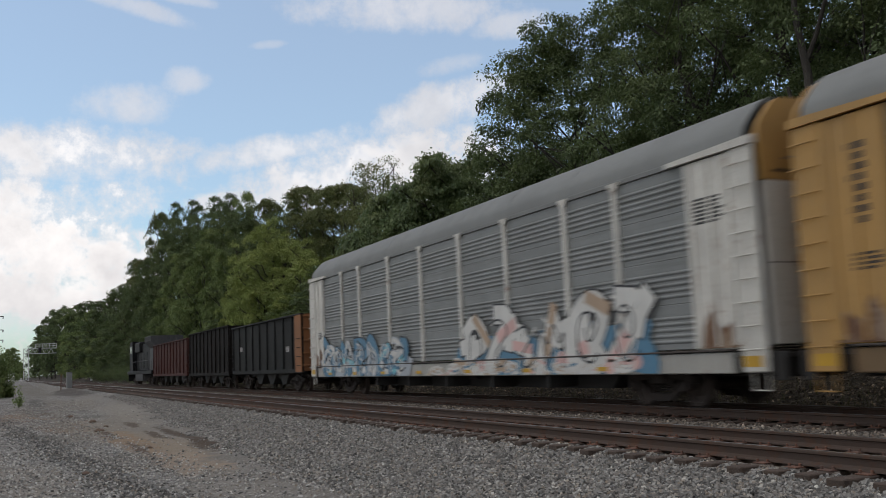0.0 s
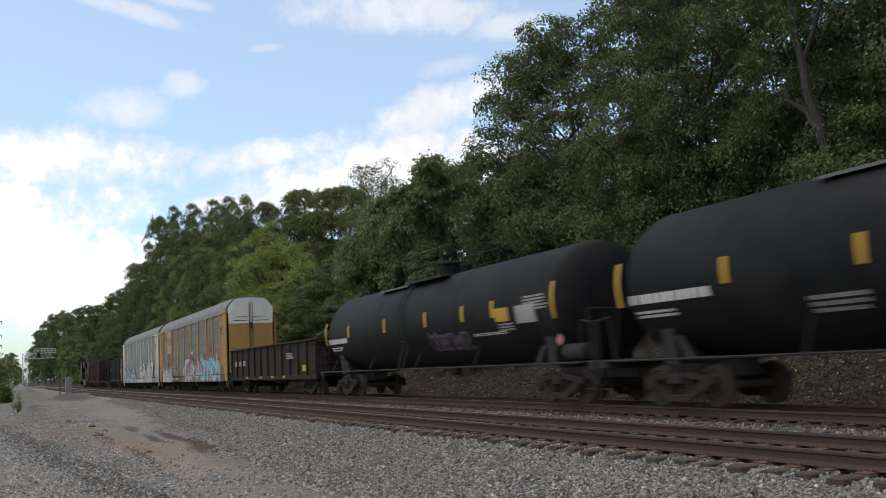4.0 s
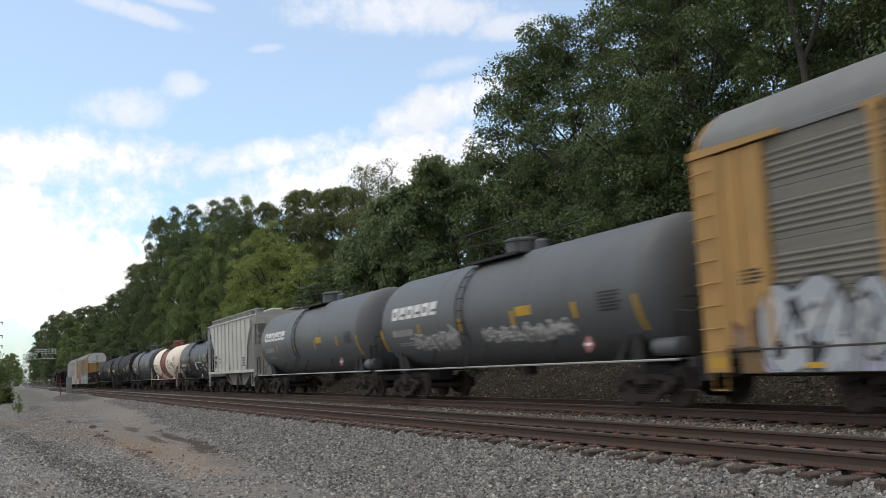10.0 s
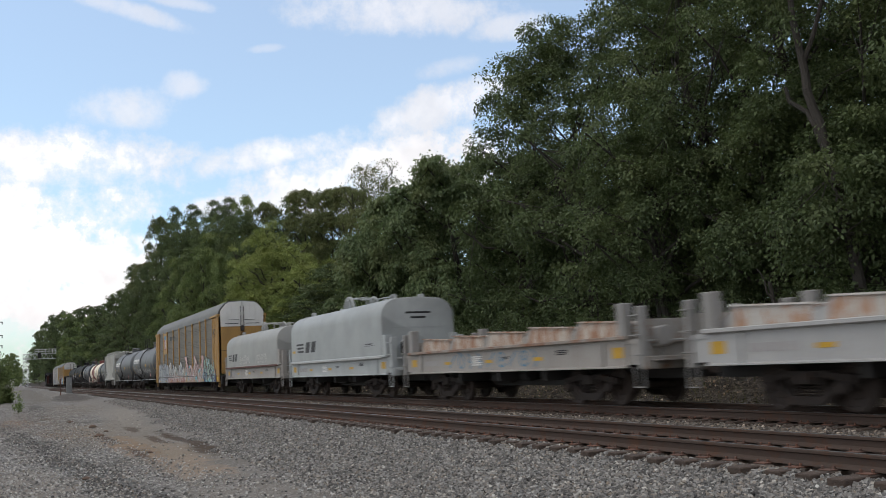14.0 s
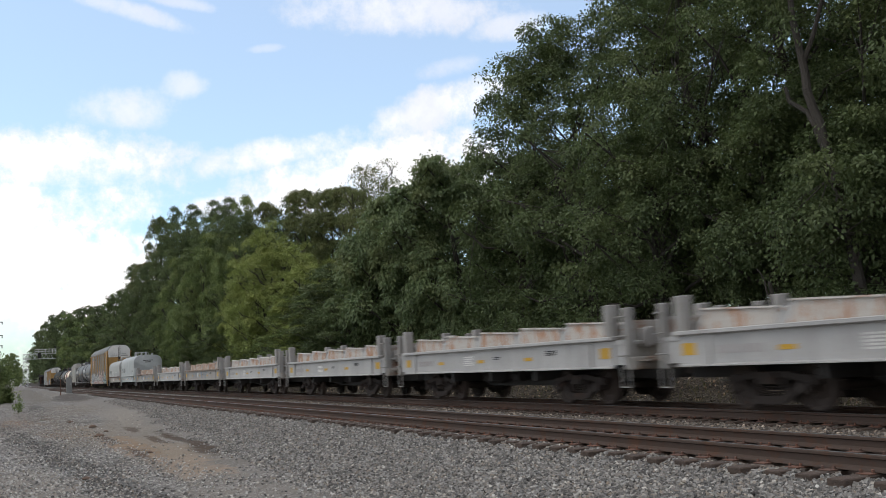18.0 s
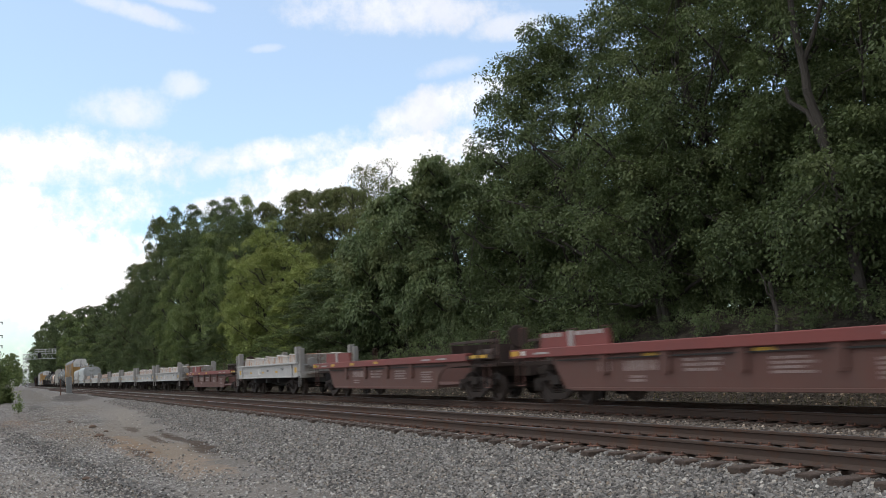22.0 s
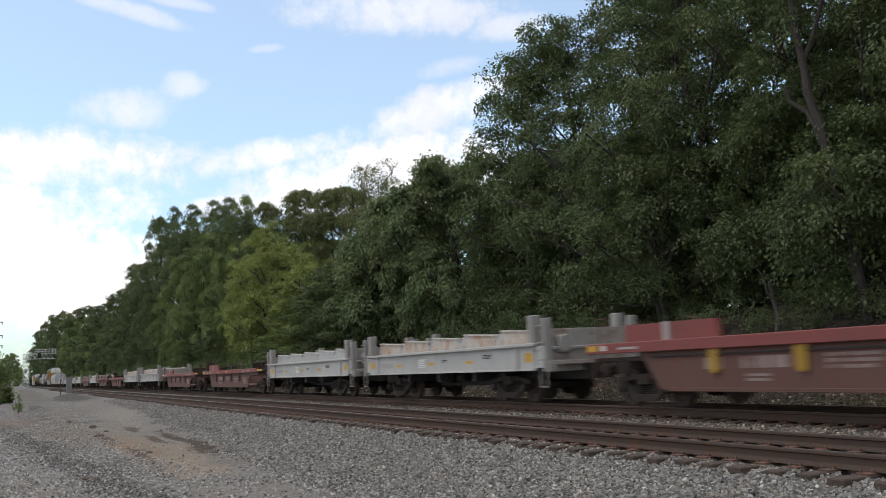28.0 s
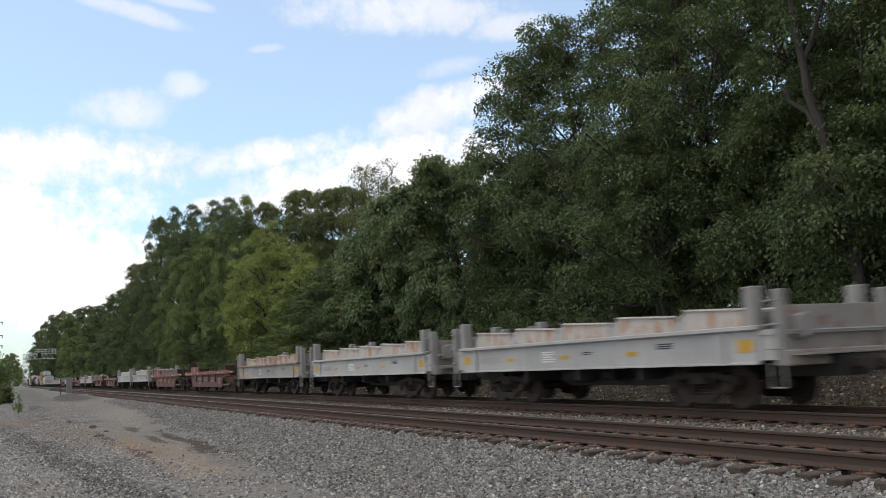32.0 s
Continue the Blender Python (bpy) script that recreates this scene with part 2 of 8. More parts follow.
def part(name, shape, mat, parent=None, label="", at=None, sharp=35.0):
    """One mesh object of a thing; shape: a Shape or a mesh that is already there."""
    me = shape.mesh(name, sharp) if isinstance(shape, Shape) else shape
    if mat is not None and not me.materials:
        me.materials.append(mat)
    ob = new(name, me)
    ob.parent = parent
    if at is not None:
        ob.matrix_basis = at if isinstance(at, Matrix) else Matrix.Translation(at)
    if label:
        ob["label"] = label
    return ob


def thing(name, label, category, group="", at=(0, 0, 0), kind=""):
    ob = new(name)
    ob.empty_display_size = 0.3
    ob.location = at
    return tagged(ob, label, category, group, kind)


def raw_mesh(name, verts, faces, mat, smooth=False):
    """A mesh from numpy arrays; all faces have the same number of corners."""
    me = bpy.data.meshes.new(name)
    n, k = len(faces), faces.shape[1]
    me.vertices.add(len(verts))
    me.vertices.foreach_set("co", np.ascontiguousarray(verts, dtype=np.float32).ravel())
    me.loops.add(n * k)
    me.loops.foreach_set("vertex_index", np.ascontiguousarray(faces, dtype=np.int32).ravel())
    me.polygons.add(n)
    me.polygons.foreach_set("loop_start", np.arange(0, n * k, k, dtype=np.int32))
    me.polygons.foreach_set("use_smooth", np.full(n, smooth))
    me.update()
    me.validate()
    if mat is not None:
        me.materials.append(mat)
    return me

# ---- ground ----
def patch(nt, x, y, cx, cy, rx, ry, wob, slope=0.0, soft=0.5):
    """An irregular patch on the ground, lengthened along the track; slope: sideways drift per metre of length."""
    dy = calc(nt, "SUBTRACT", y, cy)
    dx = calc(nt, "SUBTRACT", calc(nt, "SUBTRACT", x, cx), calc(nt, "MULTIPLY", dy, slope))
    a, c = calc(nt, "DIVIDE", dx, rx), calc(nt, "DIVIDE", dy, ry)
    d = calc(nt, "ADD", calc(nt, "ADD", calc(nt, "MULTIPLY", a, a), calc(nt, "MULTIPLY", c, c)), wob)
    return calc(nt, "SUBTRACT", 1.0, step(nt, d, 1.0 - soft, 1.0 + soft))


def ground_material():
    m, nt, b = material("gravel lot and bank soil")
    geo = nt.nodes.new("ShaderNodeNewGeometry").outputs["Position"]
    sep = nt.nodes.new("ShaderNodeSeparateXYZ")
    link(nt, geo, sep.inputs[0])
    x, y = sep.outputs[0], sep.outputs[1]
    n1, n2 = calc(nt, "SUBTRACT", noisy(nt, geo, 0.55, 5), 0.5), calc(nt, "SUBTRACT", noisy(nt, geo, 2.4, 5, 0.65), 0.5)
    n3 = calc(nt, "SUBTRACT", noisy(nt, geo, 9.0, 5, 0.75), 0.5)
    wob = calc(nt, "ADD", calc(nt, "ADD", calc(nt, "MULTIPLY", n1, 3.0), calc(nt, "MULTIPLY", n2, 4.2)), calc(nt, "MULTIPLY", n3, 3.0))
    edge = calc(nt, "ADD", x, calc(nt, "MULTIPLY", wob, 0.45))
    tone = nt.nodes.new("ShaderNodeSeparateColor")
    link(nt, cells(nt, geo, 26.0, out="Color"), tone.inputs[0])
    fine = noisy(nt, geo, 40.0, 6, 0.8)
    coarse = nt.nodes.new("ShaderNodeSeparateColor")
    link(nt, cells(nt, geo, 15.0, out="Color"), coarse.inputs[0])
    grain = calc(nt, "ADD", calc(nt, "MULTIPLY", tone.outputs[0], 0.55), calc(nt, "MULTIPLY", coarse.outputs[0], 0.45))
    lot = ramp(nt, grain, (0.15, (0.065, 0.062, 0.058)), (0.5, (0.175, 0.168, 0.157)), (0.72, (0.28, 0.268, 0.25)), (0.92, (0.58, 0.56, 0.53)))
    lot = mixed(nt, calc(nt, "MULTIPLY", step(nt, noisy(nt, geo, 1.1, 5), 0.42, 0.66), 0.5), lot, (0.19, 0.175, 0.152))
    lot = mixed(nt, calc(nt, "MULTIPLY", step(nt, noisy(nt, geo, 0.28, 6, 0.65), 0.45, 0.62), 0.5), lot, (0.085, 0.077, 0.067))
    # the packed wheel way: it nears the track as it goes
    bend = nt.nodes.new("ShaderNodeMapRange")
    for k, v in (("From Min", 14.0), ("From Max", 52.0), ("To Min", 3.55), ("To Max", 5.7)):
        bend.inputs[k].default_value = v
    link(nt, y, bend.inputs["Value"])
    off = calc(nt, "ABSOLUTE", calc(nt, "ADD", calc(nt, "SUBTRACT", x, bend.outputs[0]), calc(nt, "MULTIPLY", wob, 0.22)))
    way = calc(nt, "SUBTRACT", 1.0, step(nt, off, 0.55, 1.5))
    dust = mixed(nt, step(nt, fine, 0.35, 0.7), (0.225, 0.205, 0.18), (0.13, 0.117, 0.103))
    # ballast under and beside the tracks
    bal = ramp(nt, tone.outputs[2], (0.0, (0.09, 0.086, 0.08)), (0.55, (0.185, 0.176, 0.165)), (1.0, (0.32, 0.305, 0.28)))
    col = mixed(nt, step(nt, edge, 5.0, 6.2), lot, bal)
    col = mixed(nt, calc(nt, "MULTIPLY", way, calc(nt, "ADD", 0.20, calc(nt, "MULTIPLY", noisy(nt, geo, 5.0, 5, 0.7), 0.85))), col, dust)
    # tan silt, dark wet mud in the ruts, a spill of dark slag
    for cx, cy, rx, ry, slope, colour, k in SOIL:
        col = mixed(nt, calc(nt, "MULTIPLY", patch(nt, x, y, cx, cy, rx, ry, wob, slope, 0.7), k), col, colour)
    slag = patch(nt, x, y, 1.30, 20.0, 0.42, 13.0, calc(nt, "MULTIPLY", wob, 0.7), -0.085, 0.5)
    dark = ramp(nt, tone.outputs[1], (0.0, (0.055, 0.056, 0.056)), (1.0, (0.16, 0.16, 0.155)))
    col = mixed(nt, calc(nt, "MULTIPLY", slag, 0.8), col, dark)
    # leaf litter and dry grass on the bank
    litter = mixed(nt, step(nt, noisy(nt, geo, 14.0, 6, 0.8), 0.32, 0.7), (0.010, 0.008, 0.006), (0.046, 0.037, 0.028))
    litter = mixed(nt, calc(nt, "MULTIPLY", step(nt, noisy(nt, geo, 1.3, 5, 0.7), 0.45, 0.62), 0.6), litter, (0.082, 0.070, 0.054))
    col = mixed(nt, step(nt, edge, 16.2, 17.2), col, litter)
    far = mixed(nt, noisy(nt, geo, 0.8, 5), (0.075, 0.085, 0.035), (0.14, 0.13, 0.07))
    col = mixed(nt, calc(nt, "SUBTRACT", 1.0, step(nt, edge, -9.0, -5.0)), col, far)
    link(nt, col, b.inputs["Base Color"])
    b.inputs["Roughness"].default_value = 0.95
    b.inputs["Specular IOR Level"].default_value = 0.2
    lump = calc(nt, "ADD", cells(nt, geo, 30.0), calc(nt, "ADD", calc(nt, "MULTIPLY", fine, 0.6), calc(nt, "MULTIPLY", noisy(nt, geo, 6.0, 4), 1.2)))
    relief(nt, b, lump, 0.6, 0.03)
    return m


# soil patches: middle, half-widths, drift, colour, strength
SOIL = [(3.25, 24.0, 0.75, 5.5, 0.0, (0.235, 0.185, 0.132), 0.7), (2.45, 33.0, 0.9, 6.5, 0.06, (0.20, 0.165, 0.125), 0.6), (3.9, 36.0, 0.8, 9.0, 0.06, (0.215, 0.188, 0.155), 0.6),
        (2.80, 25.0, 0.42, 4.5, 0.0, (0.235, 0.165, 0.108), 0.75), (3.05, 19.0, 0.55, 2.6, -0.03, (0.255, 0.20, 0.15), 0.8), (2.62, 28.6, 0.13, 1.8, 0.0, (0.075, 0.052, 0.038), 0.9), (2.72, 22.6, 0.12, 1.8, 0.0, (0.08, 0.055, 0.04), 0.85),
        (4.30, 26.0, 0.22, 5.2, 0.0, (0.070, 0.050, 0.036), 0.95), (4.25, 21.6, 0.42, 1.7, 0.0, (0.075, 0.055, 0.040), 0.9), (3.80, 27.2, 0.13, 2.4, 0.0, (0.08, 0.058, 0.042), 0.9), (3.88, 34.5, 0.16, 2.0, 0.0, (0.085, 0.064, 0.048), 0.85), (2.45, 43.0, 0.20, 3.4, 0.0, (0.075, 0.058, 0.045), 0.9), (5.65, 25.0, 0.2, 1.5, 0.0, (0.10, 0.08, 0.065), 0.8), (1.6, 48.0, 0.20, 3.0, 0.0, (0.085, 0.066, 0.048), 0.8),
        (1.9, 37.0, 0.8, 7.0, 0.0, (0.19, 0.15, 0.11), 0.6), (1.2, 52.0, 1.1, 9.0, 0.0, (0.145, 0.115, 0.088), 0.65), (3.4, 62.0, 1.6, 14.0, 0.02, (0.18, 0.155, 0.125), 0.6),
        (0.2, 43.0, 1.0, 5.0, 0.0, (0.19, 0.125, 0.08), 0.75), (1.2, 33.0, 0.35, 4.0, -0.1, (0.17, 0.115, 0.075), 0.6), (4.9, 48.0, 0.9, 9.0, 0.05, (0.225, 0.205, 0.175), 0.7), (5.8, 98.0, 1.7, 13.0, 0.0, (0.07, 0.06, 0.055), 0.85), (1.7, 66.0, 0.55, 16.0, 0.02, (0.085, 0.078, 0.07), 0.75), (2.8, 130.0, 1.5, 40.0, 0.0, (0.14, 0.125, 0.105), 0.7),
        (0.35, 16.5, 0.6, 2.6, -0.05, (0.23, 0.205, 0.175), 0.7), (7.0, 55.0, 0.9, 14.0, 0.0, (0.12, 0.098, 0.086), 0.6)]


def rough_field(x, y, scale, seed):
    """A sum of waves that stands in for a gently uneven surface."""
    rng = np.random.RandomState(seed)
    out = np.zeros_like(x)
    for k in range(9):
        a, ph = rng.uniform(0, 2 * pi), rng.uniform(0, 2 * pi)
        fq = scale * 1.45 ** k
        out += np.sin((x * cos(a) + y * sin(a)) * fq + ph) / 1.4 ** k
    return out * 0.3


BED_Z = -0.20


def height(x, y):
    x, y = np.asarray(x, float), np.asarray(y, float)
    z = np.interp(x, [-400, -60, -8, 0, 2.2, 4.6, 5.4, 7.2, 7.6, 7.95, 8.3, 14.6, 15.0, 15.3, 16.3, 17.2, 19.0, 21.0, 23.0, 27.0, 400],
                  [-1.5, -0.6, -0.35, -0.44, -0.50, -0.50, -0.46, -0.325, -0.275, BED_Z, BED_Z - 0.035, BED_Z - 0.035, BED_Z, -0.22, -0.42, -0.15, 0.62, 1.75, 2.5, 2.9, 3.4])
    bump = rough_field(x, y, 0.9, 3)
    z = z + bump * np.interp(x, [-20, 0, 5.2, 6.5, 7.4, 15.2, 16.5, 18, 24], [0.14, 0.05, 0.05, 0.03, 0.0, 0.0, 0.10, 0.26, 0.3])
    # ruts in the wheel way
    for cx in (2.75, 4.35):
        z = z - 0.06 * np.exp(-((x - cx - np.interp(y, [14, 52], [0, 2.1]) - 0.12 * np.sin(y * 0.31)) / 0.22) ** 2) * np.clip(1.2 - y / 70, 0, 1)
    # the lot climbs to a crossing far off
    rise = np.clip((y - 95) / 120, 0, 1)
    z = z + 1.3 * rise * rise * (3 - 2 * rise) * np.clip((5.6 - x) / 2.5, 0, 1) * np.clip((60 + x) / 40, 0, 1)
    # the low mound on which the relay case stands
    z = z + 0.42 * np.exp(-((x - 5.9) / 1.5) ** 2 - ((y - 108) / 5.0) ** 2)
    return z


def axis_steps(fine_lo, fine_hi, step0, lo, hi, grow=1.22):
    out = list(np.arange(fine_lo, fine_hi, step0))
    s, v = step0, fine_lo
    while v > lo:
        s *= grow
        v -= s
        out.append(v)
    s, v = step0, out[int((fine_hi - fine_lo) / step0) - 1]
    while v < hi:
        s *= grow
        v += s
        out.append(v)
    return np.array(sorted(out))


def build_ground():
    xs = axis_steps(-4.0, 24.0, 0.14, -2500, 2500)
    ys = axis_steps(4.0, 46.0, 0.22, -1500, 4000, 1.06)
    gx, gy = np.meshgrid(xs, ys)
    verts = np.stack([gx, gy, height(gx, gy)], -1).reshape(-1, 3)
    i = np.arange(len(ys) - 1)[:, None] * len(xs) + np.arange(len(xs) - 1)[None]
    faces = np.stack([i, i + 1, i + len(xs) + 1, i + len(xs)], -1).reshape(-1, 4)
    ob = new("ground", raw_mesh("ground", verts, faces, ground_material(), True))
    return tagged(ob, "grey gravel lot with packed tyre track rising to a brushy bank", "ground", kind="structure")


ground = build_ground()


# ---- trees ----
def leaf_material(name, dark, light, yellow):
    m, nt, b = material(name)
    geo = nt.nodes.new("ShaderNodeNewGeometry")
    info = nt.nodes.new("ShaderNodeObjectInfo")
    isle = geo.outputs["Random Per Island"]
    broad = noisy(nt, coords(nt), 0.35, 3)
    col = mixed(nt, calc(nt, "ADD", 0.12, calc(nt, "MULTIPLY", isle, 0.66)), dark, light)
    col = mixed(nt, calc(nt, "MULTIPLY", step(nt, broad, 0.42, 0.72), 0.6), col, yellow)
    col = mixed(nt, calc(nt, "MULTIPLY", info.outputs["Random"], 0.15), col, dark)
    link(nt, col, b.inputs["Base Color"])
    b.inputs["Roughness"].default_value = 0.48
    b.inputs["Specular IOR Level"].default_value = 0.2
    glow = nt.nodes.new("ShaderNodeBsdfTranslucent")
    link(nt, mixed(nt, 0.35, col, (0.13, 0.19, 0.05)), glow.inputs["Color"])
    mix = nt.nodes.new("ShaderNodeMixShader")
    mix.inputs[0].default_value = 0.30
    link(nt, b.outputs[0], mix.inputs[1])
    link(nt, glow.outputs[0], mix.inputs[2])
    link(nt, mix.outputs[0], nt.nodes["Material Output"].inputs["Surface"])
    return m


LEAF_OAK = leaf_material("dark green leaves", (0.035, 0.055, 0.026), (0.188, 0.240, 0.107), (0.186, 0.215, 0.089))
LEAF_MAPLE = leaf_material("mid green leaves", (0.080, 0.115, 0.043), (0.265, 0.335, 0.125), (0.29, 0.32, 0.115))
LEAF_YELLOW = leaf_material("yellowing green leaves", (0.152, 0.190, 0.058), (0.365, 0.43, 0.135), (0.385, 0.40, 0.122))
LEAF_SUMAC = leaf_material("blue green compound leaves", (0.058, 0.088, 0.042), (0.235, 0.300, 0.142), (0.25, 0.27, 0.12))
LEAF_OLIVE = leaf_material("olive green leaves", (0.066, 0.082, 0.036), (0.245, 0.270, 0.115), (0.27, 0.262, 0.11))
FORK = (21.0, 19.25, 9.0)      # where the bare trunk forks
BARK = stone_like("furrowed grey brown bark", (0.030, 0.026, 0.022), (0.070, 0.061, 0.052), 3.0, 0.92, 0.8, 0.03)


def leaf_cloud(rng, centres, radii, per, size, droop=0.5, out=None):
    """Leaves in sprays: tilted pads of folded blades that spread from the twig's end, hang at the rim and face the sky. out: which way each spray leans."""
    n = len(centres) * per
    if out is None:
        out = rng.normal(size=(len(centres), 3))
        out /= np.linalg.norm(out, axis=1)[:, None]
    pad = out * 0.75 + np.array([0, 0, 0.75]) + rng.normal(size=(len(centres), 3)) * 0.45
    pad /= np.linalg.norm(pad, axis=1)[:, None]
    first = np.cross(pad, rng.normal(size=(len(centres), 3)))
    first /= np.linalg.norm(first, axis=1)[:, None]
    second = np.cross(pad, first)
    pad, first, second, c = (np.repeat(v, per, 0) for v in (pad, first, second, centres))
    r = np.repeat(radii, per)[:, None]
    a = rng.uniform(0, 2 * pi, (n, 1))
    q = rng.uniform(0, 1, (n, 1)) ** 0.55
    away = first * np.cos(a) + second * np.sin(a)
    pos = c + away * r * q + pad * rng.normal(size=(n, 1)) * r * 0.24 - np.array([0, 0, 0.18]) * r * q * q
    along = away + rng.normal(size=(n, 3)) * 0.55 + np.array([0, 0, -droop])
    along /= np.linalg.norm(along, axis=1)[:, None]
    side = np.cross(along, pad + np.array([0, 0, 0.4]) + rng.normal(size=(n, 3)) * 0.45)
    side /= np.linalg.norm(side, axis=1)[:, None]
    up = np.cross(side, along)
    s = size * rng.uniform(0.6, 1.35, (n, 1))
    w = s * rng.uniform(0.25, 0.39, (n, 1))
    tip = pos + along * s - np.array([0, 0, 0.15]) * s
    mid = pos + along * s * 0.45 + up * s * 0.08
    verts = np.stack([pos, mid + side * w, tip, mid - side * w], 1).reshape(-1, 3)
    faces = np.arange(4 * n).reshape(-1, 4)
    return verts, faces


def limb_shape(rng, shape, a, b, r0, r1, bend, n=7):
    pts = [Vector(a).lerp(Vector(b), k / 4) + Vector(rng.normal(size=3)) * float(bend) * (0 if k in (0, 4) else 1) for k in range(5)]
    for k in range(4):
        shape.rod(pts[k], pts[k + 1], r0 + (r1 - r0) * k / 4, n, r0 + (r1 - r0) * (k + 1) / 4)
    return pts


def crown_places(rng, n, tall, spread, clear, lean, gaps, hole=None):
    """Ends of the twigs in a crown with an uneven outline: dense towards the outside, in masses with gaps between them."""
    m = int(n / (1 - gaps) * 1.05) + 40
    if hole:
        m = int(m * 1.25)
    u = rng.uniform(0, 1, m * 2)
    a = rng.uniform(0, 2 * pi, m * 2)
    wide = np.where(u > 0.42, np.sqrt(np.clip(1 - ((u - 0.42) / 0.60) ** 2, 0, 1)), 0.62 + 0.38 * np.sqrt(np.clip(1 - ((0.42 - u) / 0.42) ** 2, 0, 1)))
    keep = rng.uniform(0, 1, m * 2) < wide + 0.12
    u, a, wide = u[keep][:m], a[keep][:m], wide[keep][:m]
    lumps = np.ones(len(u))
    for k in range(2, 8):
        lumps += 0.12 / k ** 0.5 * np.sin(k * a + rng.uniform(0, 2 * pi) + (3 + k) * 1.3 * u * rng.choice((-1, 1)))
    reach = spread * wide * lumps * rng.uniform(0, 1, len(u)) ** 0.42
    h = clear + (tall - clear) * (u + 0.035 * (lumps - 1) * 4)
    p = np.stack([np.cos(a) * reach + lean[0] * h / tall, np.sin(a) * reach + lean[1] * h / tall, h], -1)
    if hole:
        p = p[(((p - np.array(hole[0])) / np.array(hole[1])) ** 2).sum(1) > 1]
    field = rng.normal(size=len(p)) * 0.55
    for k in range(7):
        w = rng.normal(size=3)
        w *= 2 * pi / rng.uniform(0.26, 0.75) / max(spread, 3.0) / np.linalg.norm(w)
        field += np.sin(p @ w + rng.uniform(0, 2 * pi))
    p = p[np.argsort(-field)[:n]]
    out = p - np.array([lean[0] * 0.5, lean[1] * 0.5, clear + (tall - clear) * 0.32])
    out /= np.linalg.norm(out, axis=1)[:, None]
    return p, out


def billows(rng, n, lobes, puff, tall, spread, clear, lean, gaps, hole, core):
    """Twig ends on the upper and outer sides of rounded masses of foliage, with a few inside the crown; and which way each one leans."""
    size = rng.uniform(puff[0], puff[1], lobes)
    mid, away = crown_places(rng, lobes, tall - 0.7 * puff[1], max(0.5, spread - 0.6 * puff[1]), clear + 0.5 * puff[0], lean, gaps, hole)
    size = size[:len(mid)]
    pick = rng.choice(len(mid), n, p=size ** 2 / (size ** 2).sum())
    d = rng.normal(size=(n, 3)) + away[pick] * 0.9 + np.array([0, 0, 0.75])
    d /= np.linalg.norm(d, axis=1)[:, None]
    p = mid[pick] + d * (size[pick] * rng.uniform(0.72, 1.06, n))[:, None] * np.array([1, 1, 0.82])
    inner = rng.uniform(0, 1, n) < core
    p[inner] = mid[pick][inner] * np.array([0.55, 0.55, 0.97]) + rng.normal(size=(int(inner.sum()), 3)) * 0.5
    p[:, 2] = np.maximum(p[:, 2], clear * 0.7)
    if hole:
        keep = (((p - np.array(hole[0])) / np.array(hole[1])) ** 2).sum(1) > 0.8
        p, d = p[keep], d[keep]
    return p, d


def grow_tree(name, seed, tall, spread, clear, leaves, size, leaf, label, clumps=900, trunk_r=0.28, lean=(0, 0), at=(0, 0, 0), droop=0.35, clump=0.55, gaps=0.3, lobes=40, puff=(1.0, 1.6), core=0.08, hole=None, group="trees on the bank"):
    """A tree: tapered trunk, limbs, twigs, and a crown of leaf sprays. clear: height of the lowest foliage; gaps: the open share of the crown."""
    rng = np.random.RandomState(seed)
    root = thing(name, label, "tree", group, at)
    centres, out = billows(rng, clumps, lobes, puff, tall, spread, clear, lean, gaps, hole, core)
    wood = Shape()
    top = Vector((lean[0], lean[1], tall * 0.80))
    limb_shape(rng, wood, (0, 0, -0.8), top, trunk_r, trunk_r * 0.18, tall * 0.018, 9)
    # limbs reach for places spread over the crown, twigs for the sprays about them
    far = [centres[0]]
    near = np.linalg.norm(centres - far[0], axis=1)
    for k in range(22):
        far.append(centres[int(np.argmax(near * rng.uniform(0.6, 1, len(near))))])
        near = np.minimum(near, np.linalg.norm(centres - far[-1], axis=1))
    for c in far:
        t = max(0.12, min(0.95, (c[2] - 0.20 * tall) / (0.80 * tall)))
        base = Vector((0, 0, 0)).lerp(top, t)
        pts = limb_shape(rng, wood, base, Vector(c), trunk_r * 0.40 * (1 - 0.6 * t), 0.025, spread * 0.04, 6)
        close = np.argsort(np.linalg.norm(centres - np.array(pts[3]), axis=1))[1:40:6]
        for j in close:
            wood.rod(pts[3], Vector(centres[j]), 0.022, 4, 0.008)
    part("trunk", wood, BARK, root)
    v, f = leaf_cloud(rng, centres, rng.uniform(0.6, 1.25, len(centres)) * clump, max(4, int(leaves) // clumps), size, droop, out)
    part("crown", raw_mesh("crown", v, f, leaf), None, root)
    return root


def stand_at(x, y):
    return (x, y, float(height(x, y)))


